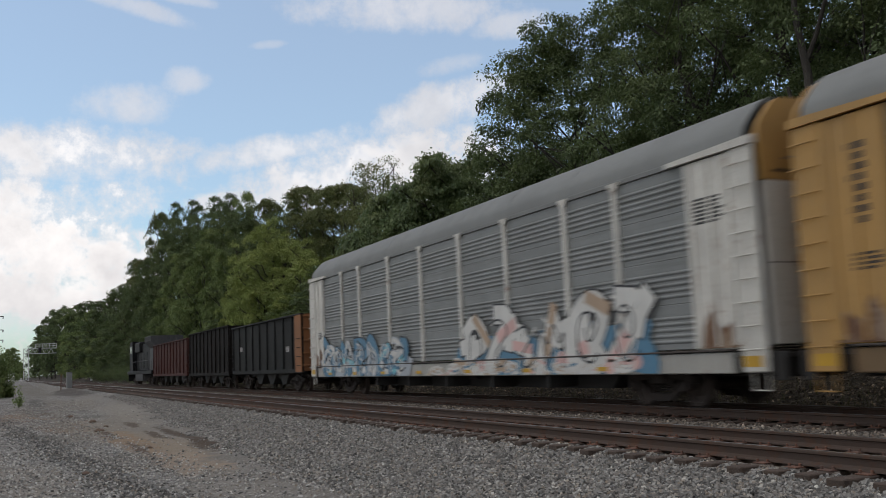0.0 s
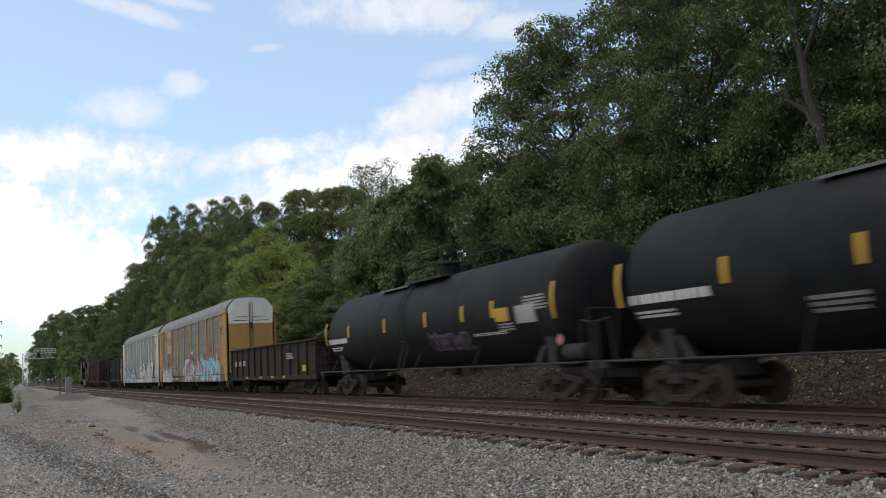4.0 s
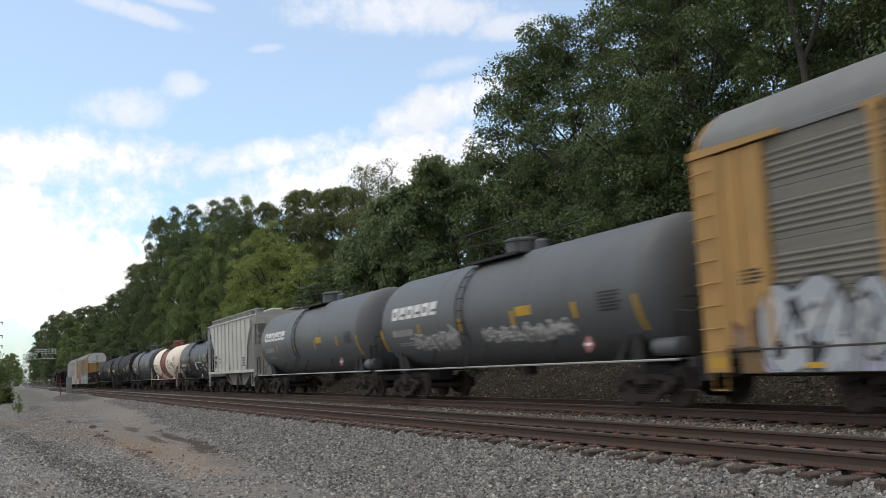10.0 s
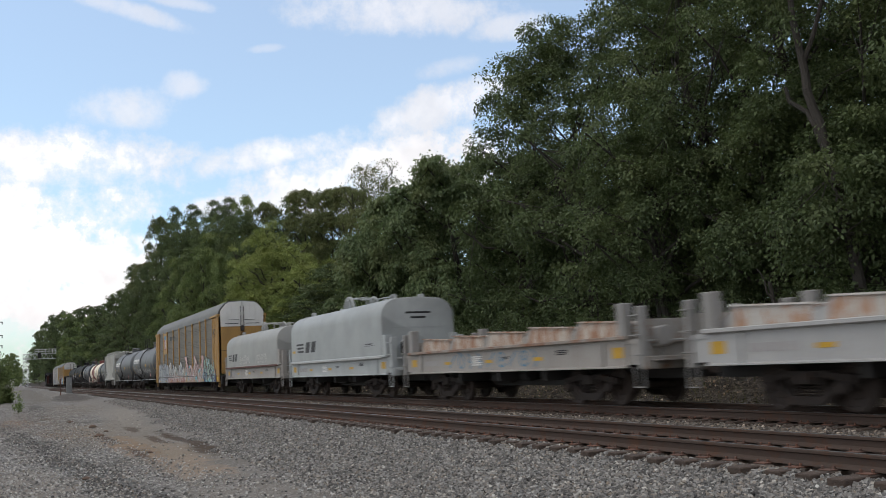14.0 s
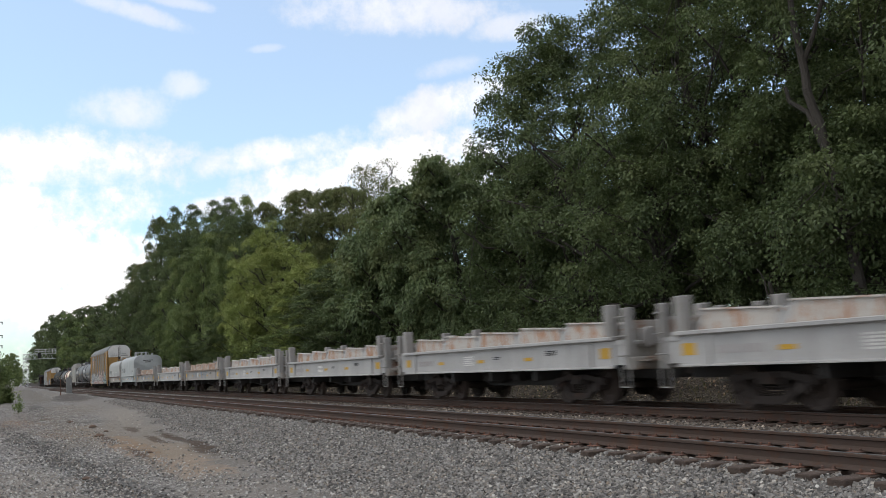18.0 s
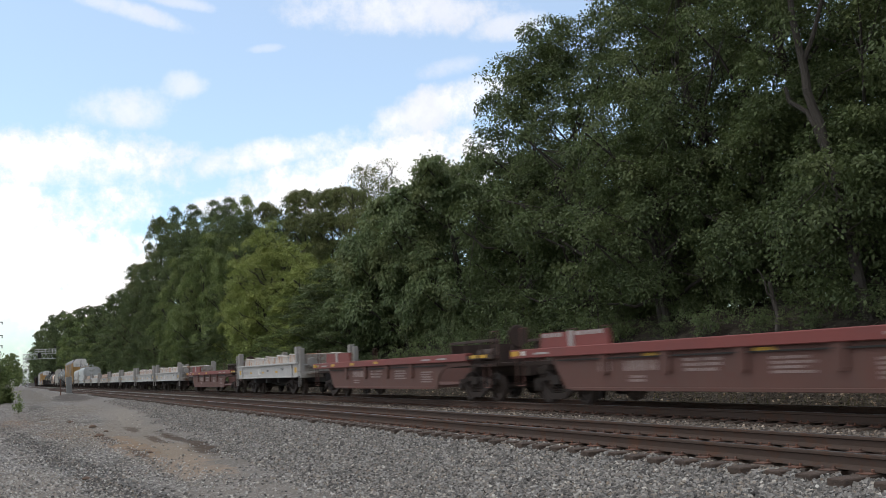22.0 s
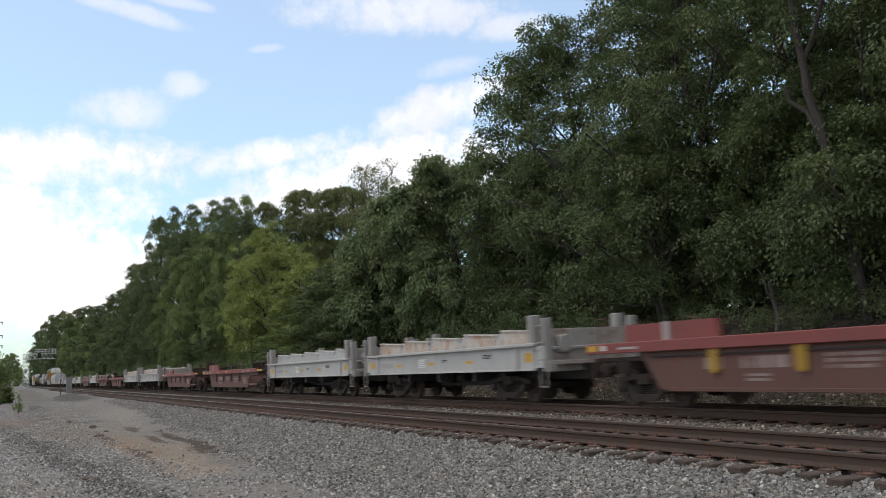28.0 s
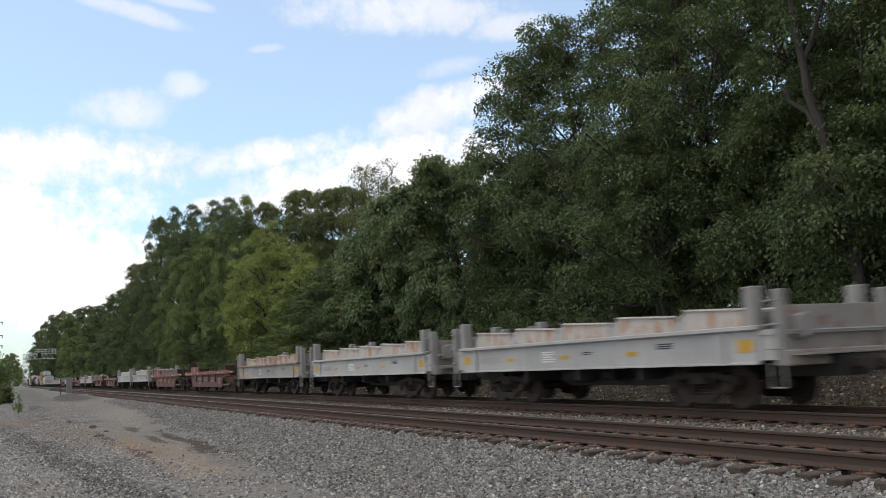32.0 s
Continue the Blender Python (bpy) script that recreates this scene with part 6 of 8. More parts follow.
# ---- covered hopper ----
def covered_hopper():
    car = thing("covered_hopper_car", "pale grey covered hopper car with ribbed sides", "freight car", "cars of the train")
    length, hw = 13.0, 1.53
    for y in (-1.75, -length + 1.75):
        add_truck(car, y)
    add_couplers(car, 0.1, -length - 0.1)
    y0, y1 = -0.15, -12.55
    # sides with cut-away ends above sloping sheets
    for sx in (-1, 1):
        x0, x1 = sorted((sx * (hw - 0.05), sx * (hw - 0.02)))
        part("side_sheet", Shape().slab([(y0 - 1.75, 1.36), (y0 - 1.55, 2.8), (y0 - 0.35, 4.2), (y0 - 0.3, 4.28), (y1 + 0.3, 4.28), (y1 + 0.35, 4.2), (y1 + 1.55, 2.8), (y1 + 1.75, 1.36)], x0, x1), COVERED, car)
        part("side_sill", Shape().box(min(sx * (hw - 0.12), sx * (hw + 0.02)), max(sx * (hw - 0.12), sx * (hw + 0.02)), y1 - 0.1, y0 + 0.1, 1.22, 1.38, 0.02), COVERED, car)
        part("eave", Shape().box(min(sx * (hw - 0.1), sx * (hw + 0.05)), max(sx * (hw - 0.1), sx * (hw + 0.05)), y1, y0, 4.26, 4.36, 0.02), STEEL_BRIGHT, car, "bright eave rail")
        for k in range(9):
            y = y0 - 1.9 - k * (12.4 - 3.8) / 8
            part("side_post", Shape().box(min(sx * (hw - 0.03), sx * (hw + 0.03)), max(sx * (hw - 0.03), sx * (hw + 0.03)), y - 0.05, y + 0.05, 1.38, 4.26, 0.012), COVERED, car)
        for d, ye in ((1, y0), (-1, y1)):
            part("corner_post", Shape().box(min(sx * (hw - 0.10), sx * hw), max(sx * (hw - 0.10), sx * hw), min(ye, ye - d * 0.09), max(ye, ye - d * 0.09), 0.95, 4.28, 0.012), COVERED, car)
            ladder(car, sx * (hw + 0.03), ye - 0.02 if d > 0 else ye + 0.48, 1.45, 4.1, 0.46, 8, STEEL_BRIGHT)
            stirrup(car, sx * hw, ye - 0.02 if d > 0 else ye + 0.48, STEEL_BRIGHT, 1.3, 0.5, 0.46)
    for d, ye in ((1, y0), (-1, y1)):
        part("slope_sheet", Shape().slab([(ye - d * 0.30, 4.2), (ye - d * 1.6, 2.75), (ye - d * 2.6, 1.4), (ye - d * 2.66, 1.4), (ye - d * 1.66, 2.75), (ye - d * 0.36, 4.2)], -hw + 0.06, hw - 0.06), COVERED, car)
        part("end_bulkhead", Shape().box(-hw + 0.1, hw - 0.1, min(ye - d * 1.65, ye - d * 1.60), max(ye - d * 1.65, ye - d * 1.60), 1.3, 2.8), COVERED, car)
        part("end_plate", Shape().box(-hw + 0.08, hw - 0.08, min(ye, ye - d * 0.05), max(ye, ye - d * 0.05), 3.85, 4.30), COVERED, car)
        for x in (-0.7, 0.0, 0.7):
            part("end_stake", Shape().box(x - 0.05, x + 0.05, min(ye - d * 0.02, ye - d * 0.12), max(ye - d * 0.02, ye - d * 0.12), 1.2, 4.2, 0.01), COVERED, car)
        part("end_sill", Shape().box(-hw + 0.05, hw - 0.05, min(ye + d * 0.05, ye - d * 0.4), max(ye + d * 0.05, ye - d * 0.4), 1.05, 1.36, 0.02), COVERED, car)
        ladder(car, -1.3, ye + d * 0.06, 1.5, 4.2, 0.45, 7, STEEL_BRIGHT, along="x")
        part("end_rail", Shape().pipe([(-1.4, ye + d * 0.07, 2.95), (1.4, ye + d * 0.07, 2.95)], 0.018, 6), STEEL_BRIGHT, car)
    part("roof", Shape().prism([(-hw + 0.02, 4.28), (-1.25, 4.42), (-0.6, 4.56), (0, 4.60), (0.6, 4.56), (1.25, 4.42), (hw - 0.02, 4.28)], y1 + 0.02, y0 - 0.02), COVERED, car)
    part("hatch_cover", Shape().box(-0.30, 0.30, y1 + 0.5, y0 - 0.5, 4.58, 4.72, 0.05), COVERED, car)
    for sx in (-1, 1):
        part("roof_walk", Shape().box(min(sx * 0.80, sx * 1.25), max(sx * 0.80, sx * 1.25), y1 - 0.1, y0 + 0.1, 4.66, 4.70), STEEL_BRIGHT, car, "galvanised running board on the roof")
        for k in range(9):
            y = y0 - 0.2 - k * 12.0 / 8
            part("walk_bracket", Shape().slab([(y - 0.03, 4.40), (y + 0.03, 4.40), (y + 0.03, 4.67), (y - 0.03, 4.67)], min(sx * 0.85, sx * 1.30), max(sx * 0.85, sx * 1.30)), COVERED, car)
        part("walk_edge_rail", Shape().pipe([(sx * 1.27, y1 - 0.1, 4.70), (sx * 1.27, y0 + 0.1, 4.70)], 0.02, 6), STEEL_BRIGHT, car)
    for top0, top1, low0, low1 in ((-2.8, -6.2, -5.0, -5.75), (-6.6, -9.9, -7.4, -8.2)):
        part("hopper_bay", Shape().slab([(top0, 1.26), (low0, 0.52), (low1, 0.52), (top1, 1.26)], -1.0, 1.0), BAY_SHADED, car)
        part("bay_rib", Shape().slab([(top0 - 0.2, 1.26), (low0 - 0.03, 0.52), (low0 - 0.15, 0.52), (top0 - 0.5, 1.26)], -1.14, -1.0), BAY_SHADED, car)
        part("outlet_gate", Shape().box(-0.85, 0.85, low1, low0, 0.36, 0.52, 0.02), FRAME, car)
    part("centre_sill", Shape().box(-0.26, 0.26, -length, 0, 0.7, 1.05, 0.02), FRAME, car)
    text_bars(car, hw, -2.1, 2.35, 2, 0.8, 0.18, STENCIL_DARK, 11)
    text_bars(car, hw, -2.2, 1.95, 3, 0.6, 0.07, STENCIL_DARK, 12)
    text_bars(car, hw, -3.6, 2.2, 2, 0.3, 0.12, STENCIL_DARK, 13)
    text_bars(car, hw, -9.9, 2.1, 4, 0.8, 0.08, STENCIL_DARK, 14)
    text_bars(car, hw, -6.2, 1.65, 2, 0.5, 0.07, STENCIL_DARK, 15)
    for y in (-2.1, -4.7, -7.2):
        mark(car, hw - 0.018, y, y - 0.16, 1.5, 1.95, REFLECT, "reflector")
    return car


# ---- coil cars ----
END_GRIME = painted("grimy grey end steel", (0.31, 0.295, 0.27), 0.7, 0.0, (0.20, 0.10, 0.055), 0.20, 0.65, (0.17, 0.12, 0.085), True, 0.2)


STAKE = painted("dirty grey stake paint", (0.29, 0.28, 0.265), 0.65, 0.0, (0.2, 0.11, 0.07), 0.08, 0.6, (0.17, 0.14, 0.115))


FLANGE_RUST = painted("rust-stained flange paint", (0.30, 0.27, 0.235), 0.7, 0.0, (0.22, 0.105, 0.06), 0.26, 0.6, (0.20, 0.13, 0.09))


def coil_frame(car, paint, flange, stake, end_paint, brake_z):
    """Underframe common to the coil cars: side sills from y = 0 to y = -12.1, stakes and steps at both ends."""
    end = -12.1
    for y in (-2.05, end + 2.05):
        add_truck(car, y)
    add_couplers(car, 0.95, end - 0.95)
    part("centre_sill", Shape().slab([(0.9, 0.62), (0.9, 1.0), (end - 0.9, 1.0), (end - 0.9, 0.62), (end + 3.6, 0.62), (end + 4.2, 0.45), (-4.2, 0.45), (-3.6, 0.62)], -0.35, 0.35), FRAME, car)
    part("deck", Shape().box(-1.38, 1.38, end - 0.55, 0.55, 1.40, 1.48), paint, car)
    brake_gear(car, -4.9, FRAME)
    for y in (-3.6, -6.05, -8.5):
        part("cross_bearer", Shape().slab([(y - 0.06, 0.62), (y + 0.06, 0.62), (y + 0.06, 1.4), (y - 0.06, 1.4)], -1.36, 1.36), FRAME, car)
    for sx in (-1, 1):
        part("side_sill", Shape().prism([(sx * 1.36, 0.88), (sx * 1.46, 0.88), (sx * 1.46, 0.91), (sx * 1.40, 0.93), (sx * 1.40, 1.50), (sx * 1.36, 1.50)], end, 0), paint, car)
        part("sill_flange", Shape().box(min(sx * 1.36, sx * 1.50), max(sx * 1.36, sx * 1.50), end - 0.05, 0.05, 1.50, 1.585, 0.012), flange, car)
        for y in (-0.9, end + 0.9):
            part("sill_stiffener", Shape().box(min(sx * 1.40, sx * 1.455), max(sx * 1.40, sx * 1.455), y - 0.07, y + 0.07, 0.92, 1.50, 0.01), paint, car)
        for d, ye in ((1, 0.0), (-1, end)):
            part("corner_stake", Shape().box(min(sx * 1.20, sx * 1.43), max(sx * 1.20, sx * 1.43), min(ye + d * 0.42, ye + d * 0.58), max(ye + d * 0.42, ye + d * 0.58), 0.85, 2.20, 0.02), stake, car)
            part("end_stake", Shape().box(min(sx * 1.18, sx * 1.44), max(sx * 1.18, sx * 1.44), min(ye + d * 0.02, ye - d * 0.26), max(ye + d * 0.02, ye - d * 0.26), 1.48, 2.30, 0.02), stake, car)
            part("corner_plate", Shape().box(min(sx * 1.30, sx * 1.36), max(sx * 1.30, sx * 1.36), min(ye, ye + d * 0.55), max(ye, ye + d * 0.55), 0.95, 1.50), paint, car)
            stirrup(car, sx * 1.42, ye + d * 0.34 + (0.26 if d > 0 else 0.06), stake, 0.9, 0.47, 0.32)
            grabs(car, sx * 1.43, ye + d * 0.45 + 0.12, 1.15, 2.0, 0.22, 3, stake)
            mark(car, 1.402, ye - d * 0.12, ye - d * 0.52, 1.10, 1.34, REFLECT, "reflector", side=sx)
    for d, ye in ((1, 0.0), (-1, end)):
        part("end_wall", Shape().box(-1.20, 1.20, min(ye + d * 0.40, ye + d * 0.46), max(ye + d * 0.40, ye + d * 0.46), 0.88, 1.92, 0.01), end_paint, car)
        part("end_sill", Shape().box(-1.38, 1.38, min(ye + d * 0.46, ye + d * 0.66), max(ye + d * 0.46, ye + d * 0.66), 0.84, 1.12, 0.02), end_paint, car)
        part("crossover_step", Shape().box(-1.2, 1.2, min(ye + d * 0.5, ye + d * 0.92), max(ye + d * 0.5, ye + d * 0.92), 1.02, 1.05), end_paint, car)
        part("end_rail", Shape().pipe([(-1.25, ye + d * 0.62, 1.45), (1.25, ye + d * 0.62, 1.45)], 0.018, 6), STEEL_BRIGHT, car)
    part("hand_brake", Shape().box(-1.02, -0.72, end - 0.60, end - 0.44, brake_z - 0.24, brake_z + 0.20, 0.03).lathe([(0, 0.20), (-0.03, 0.23), (-0.06, 0.20)], (-0.87, end - 0.62, brake_z), "y", 20).rod((-0.87, end - 0.52, brake_z - 0.2), (-0.87, end - 0.52, 0.95), 0.02, 6), TANK_BLACK if brake_z > 1.7 else STAKE, car, "hand brake with its wheel")
    for k, y in enumerate((-2.7, -5.4, -8.1)):
        mark(car, 1.402, y, y - 0.42, 1.13, 1.22, REFLECT, "reflector")
    text_bars(car, 1.402, -4.55, 1.34, 5, 0.62, 0.034, STENCIL, 24)
    text_bars(car, 1.402, -1.15, 1.27, 1, 1.5, 0.16, STENCIL_DIM, 21)
    text_bars(car, 1.402, -9.2, 1.36, 3, 0.5, 0.026, STENCIL_DARK, 22)
    text_bars(car, 1.402, -6.4, 1.28, 2, 0.4, 0.026, STENCIL_DARK, 23)


def coil_car(label, paint, rust=TROUGH):
    car = thing("coil_car", label, "freight car", "open coil cars")
    coil_frame(car, paint, FLANGE_RUST if rust is TROUGH_RUST else paint, STAKE, END_GRIME, 1.55)
    n, start, run = 5, -0.15, 2.34
    for k in range(n):
        a, b = start - k * run, start - (k + 1) * run
        for sx in (-1, 1):
            x0, x1 = sorted((sx * 1.10, sx * 1.05))
            part("trough_side", Shape().slab([(a, 1.50), (a, 1.74), (a - 0.34, 2.00), (b + 0.02, 1.90), (b + 0.02, 1.50)], x0, x1), paint, car)
            part("trough_cap", Shape().slab([(a - 0.33, 1.985), (a - 0.33, 2.02), (b + 0.02, 1.92), (b + 0.02, 1.885)], min(sx * 1.01, sx * 1.15), max(sx * 1.01, sx * 1.15)), rust if rust is TROUGH_RUST else CAP, car)
            xr = sorted((sx * 1.10, sx * 1.106))
            part("rust_stain", Shape().slab([(a - 0.42, 1.97), (a - 0.20, 1.59), (b + 0.12, 1.59), (b + 0.04, 1.88)], *xr), rust, car, "rust and old timber showing on the trough")
        part("trough_plate", Shape().slab([(a - 0.34, 1.99), ((a + b) / 2 + 0.2, 1.52), ((a + b) / 2 - 0.2, 1.52), (b + 0.03, 1.88), (b + 0.03, 1.84), ((a + b) / 2 - 0.18, 1.48), ((a + b) / 2 + 0.18, 1.48), (a - 0.34, 1.95)], -1.05, 1.05), rust, car)
    return car


def hooded_coil_car(label, paint, tall, frame_paint):
    car = thing("hooded_coil_car", label, "freight car", "coil cars with hoods")
    coil_frame(car, frame_paint, frame_paint, frame_paint, frame_paint, 1.85)
    r = 0.72
    half = [(1.47, 1.52), (1.46, tall - r)] + [(1.46 - r + r * cos(a), tall - r + (r - 0.04) * sin(a)) for a in np.linspace(0.25, 1.45, 6)]
    out = [(-x, z) for x, z in half] + [(0, tall)] + [(x, z) for x, z in reversed(half)]
    n = len(out)
    rings = [(0.02, 0.975, 0.025), (-0.03, 0.995, 0.006), (-0.10, 1.0, 0.0), (-11.76, 1.0, 0.0), (-11.83, 0.995, 0.006), (-11.86, 0.975, 0.025)]
    s, vs, fs = Shape(), [], []
    for y, k, drop in rings:
        vs += [(x * k, y, 1.52 + (z - 1.52) * (1 - drop)) for x, z in out]
    for j in range(len(rings) - 1):
        fs += [(j * n + i, j * n + (i + 1) % n, (j + 1) * n + (i + 1) % n, (j + 1) * n + i) for i in range(n)]
    fs += [tuple(range(n)), tuple(range((len(rings) - 1) * n, len(rings) * n))]
    s.add(vs, fs)
    hood = part("hood", s, paint, car, "smooth rounded steel hood", sharp=40)
    for sx in (-1, 1):
        part("hood_rim", Shape().box(min(sx * 1.42, sx * 1.53), max(sx * 1.42, sx * 1.53), -11.88, 0.04, 1.47, 1.57, 0.015), STEEL_BRIGHT if paint is HOOD_NEW else WELL_DULL, car)
    for y in (-0.9, -5.9, -10.9):
        lift = 0.45 if y == -5.9 else 0.16
        if y == -5.9:
            for sx in (-0.55, 0.55):
                arch = [(sx, y + 0.62 * cos(a), tall - 0.06 + 0.50 * sin(a)) for a in np.linspace(0, pi, 11)]
                part("lifting_arch", Shape().pipe(arch, 0.06, 8), paint, car)
                part("guide_bar", Shape().pipe([(sx, y - 0.3, tall + 0.34), (sx, y - 2.1, tall + 0.30), (sx, y - 2.1, tall - 0.05)], 0.03, 6), paint, car)
        for sx in (-1, 1):
            part("lifting_lug", Shape().slab([(y - 0.28, tall - 0.12), (y - 0.16, tall + lift), (y + 0.16, tall + lift), (y + 0.28, tall - 0.12), (y + 0.14, tall - 0.12), (y + 0.06, tall + lift * 0.7), (y - 0.06, tall + lift * 0.7), (y - 0.14, tall - 0.12)], min(sx * 0.5, sx * 0.62), max(sx * 0.5, sx * 0.62)), paint, car)
            part("hood_strap", Shape().box(min(sx * 0.62, sx * 0.95), max(sx * 0.62, sx * 0.95), y - 0.10, y + 0.10, tall - 0.16, tall - 0.02, 0.02), paint, car)
    part("lifting_bar", Shape().pipe([(0.56, -5.9, tall + 0.40), (-0.56, -5.9, tall + 0.40)], 0.05, 8).pipe([(0, -5.9, tall + 0.36), (0, -7.1, tall + 0.28), (0, -7.1, tall)], 0.035, 8), paint, car)
    # the owner's mark as plain bars and blocks
    y, z = (-0.9, tall - 1.38) if tall > 3.6 else (-0.55, tall - 1.28)
    k = 1.0 if tall > 3.6 else 0.78
    for j in range(4):
        mark(car, 1.462, y - 0.1 * j * k, y - 1.15 * k, z - 0.16 * j * k, z - 0.16 * j * k + 0.085 * k, STENCIL_DARK, "emblem_bar")
    for j in range(2):
        mark(car, 1.462, y - (1.35 + 0.85 * j) * k, y - (1.95 + 0.85 * j) * k, z - 0.46 * k, z + 0.12 * k, STENCIL_DARK, "emblem_block", slant=-0.22 * k)
    text_bars(car, 1.462, y - 0.1, z - 0.62 * k, 1, 2.4 * k, 0.14 * k, STENCIL_DARK, 31)
    if tall > 3.6:
        text_bars(car, 1.462, -10.1, 2.05, 4, 0.9, 0.045, STENCIL_DARK, 33)
    part("hood_seam", Shape().box(-1.40, 1.40, -11.866, -11.861, 2.55, 2.57), paint, car)
    mark(car, 1.462, -0.25, -0.70, 1.98 if tall > 3.6 else 1.72, 2.08 if tall > 3.6 else 1.82, REFLECT, "reflector")
    part("stencil_mark", Shape().box(-0.5, 0.5, -11.868, -11.862, tall - 0.62, tall - 0.55).box(-0.3, 0.3, -11.868, -11.862, tall - 0.80, tall - 0.73), STENCIL_DARK, car)
    if tall < 3.6:
        part("graffiti", Shape().add([(0.1 + 0.62 * cos(a), -11.869, tall - 0.55 + 0.26 * sin(a) + 0.08 * sin(3 * a)) for a in np.linspace(0, 2 * pi, 17)[:-1]], [tuple(range(16))]), SPRAY["red"], car, "red sprayed tag on the hood end")
    return car


# ---- well car ----
def well_car(label, kind=0):
    """kind: 0 has yellow strips on the sill, 1 yellow posts, 2 white dashes on its guide box."""
    car = thing("well_car", label, "freight car", "red well cars")
    end = -15.9
    for y in (-1.75, -15.15):
        add_truck(car, y)
    add_couplers(car, 0.1, -17.2)
    for sx in (-1, 1):
        part("top_sill", Shape().box(min(sx * 1.20, sx * 1.42), max(sx * 1.20, sx * 1.42), end + 0.6, -0.05, 1.21, 1.44, 0.015), WELL_RED, car, "bright red top sill of the well")
        part("shelf_angle", Shape().box(min(sx * 1.22, sx * 1.36), max(sx * 1.22, sx * 1.36), -13.6, -2.3, 1.10, 1.13), FRAME, car)
        part("side_wall", Shape().slab([(-2.0, 1.16), (-2.15, 0.95), (-2.55, 0.42), (-12.95, 0.42), (-13.0, 0.62), (-13.16, 0.84), (-13.45, 0.99), (-13.9, 1.05), (-15.3, 1.08), (-15.3, 1.21), (-1.9, 1.21)], min(sx * 1.26, sx * 1.31), max(sx * 1.26, sx * 1.31)), WELL_DULL, car, "dusty red-brown well side")
        part("bottom_chord", Shape().box(min(sx * 1.22, sx * 1.34), max(sx * 1.22, sx * 1.34), -12.95, -2.8, 0.38, 0.46, 0.01), WELL_DULL, car)
        for y in (-4.31, -6.51, -8.74, -10.98):
            part("side_post", Shape().slab([(y - 0.12, 1.21), (y - 0.10, 0.80), (y - 0.04, 0.74), (y + 0.04, 0.74), (y + 0.10, 0.80), (y + 0.12, 1.21)], min(sx * 1.31, sx * 1.39), max(sx * 1.31, sx * 1.39)), POST_YELLOW if kind == 1 else WELL_DULL, car)
        stirrup(car, sx * 1.36, -0.25, WELL_DULL, 1.2, 0.5)
        stirrup(car, sx * 1.36, -16.3, WELL_DULL, 1.1, 0.45)
        for y in (-0.45, -16.75):
            part("corner_grab", Shape().pipe([(sx * 1.30, y, 1.2), (sx * 1.30, y, 2.0), (sx * 1.30, y - 0.35, 2.0), (sx * 1.30, y - 0.35, 1.2)], 0.016, 6), WELL_DULL, car)
    part("well_floor", Shape().box(-1.24, 1.24, -12.9, -2.9, 0.42, 0.50), WELL_DULL, car)
    part("front_platform", Shape().box(-1.25, 1.25, -2.3, -0.15, 1.02, 1.12, 0.02).box(-0.35, 0.35, -2.4, 0.0, 0.72, 1.02, 0.02), WELL_FRAME, car)
    part("raised_platform", Shape().slab([(-1.26, 1.40), (-1.33, 1.82), (-4.25, 1.80), (-4.32, 1.40)], -1.20, -1.10), WELL_RED, car, "raised red guide box over the well's end")
    part("guide_post", Shape().box(-1.24, -1.20, -2.87, -2.68, 1.40, 1.825), STENCIL_DIM, car)
    part("rear_platform", Shape().box(-1.25, 1.25, -16.9, -13.7, 1.02, 1.12, 0.02).box(-0.35, 0.35, -17.1, -13.4, 0.72, 1.02, 0.02), WELL_FRAME, car)
    for sx in (-1, 1):
        s = Shape().box(min(sx * 1.18, sx * 1.26), max(sx * 1.18, sx * 1.26), -17.0, -13.9, 1.72, 1.80, 0.01)
        for y in (-13.95, -14.95, -15.95, -16.95):
            s.box(min(sx * 1.18, sx * 1.26), max(sx * 1.18, sx * 1.26), y - 0.04, y + 0.04, 1.1, 1.74, 0.01)
        part("end_frame", s, WELL_FRAME, car, "open frame of the brake platform")
        part("rear_sill", Shape().box(min(sx * 1.20, sx * 1.42), max(sx * 1.20, sx * 1.42), -17.0, end + 0.6, 1.24, 1.36, 0.012), WELL_FRAME, car)
    part("end_panel", Shape().box(-1.18, 1.18, -14.0, -13.94, 1.12, 1.70), WELL_FRAME, car)
    part("hand_brake", Shape().lathe([(0, 0.30), (-0.03, 0.32), (-0.06, 0.30)], (-0.55, -16.9, 1.85), "y", 20).box(-0.7, -0.4, -16.9, -16.8, 1.1, 2.1), WELL_FRAME, car)
    part("air_reservoir", Shape().lathe([(-0.5, 0.08), (-0.45, 0.19), (0.45, 0.19), (0.5, 0.08)], (-0.6, -15.2, 1.36), "y", 14), WELL_FRAME, car)
    if kind == 2:
        for y in (-1.65, -1.98, -2.31, -3.2, -3.5, -3.8, -4.1):
            part("guide_mark", Shape().box(-1.206, -1.20, y, y + 0.22, 1.70, 1.80), STENCIL_DIM, car)
    for y in ((-0.45, -2.6, -5.0, -7.6, -15.6, -16.2) if kind == 0 else (-15.6, -16.2)):
        mark(car, 1.422, y, y - 0.42, 1.28, 1.37, REFLECT, "reflector")
    if kind == 2:
        for y in (-5.7, -9.0):
            mark(car, 1.312, y, y - 0.5, 1.10, 1.19, REFLECT, "reflector")
    for y in (-1.3, -12.0, -13.2):
        mark(car, 1.422, y, y - 0.7, 1.29, 1.34, STENCIL_DIM)
    mark(car, 1.422, -0.10, -0.50, 1.27, 1.40, REFLECT, "reflector")
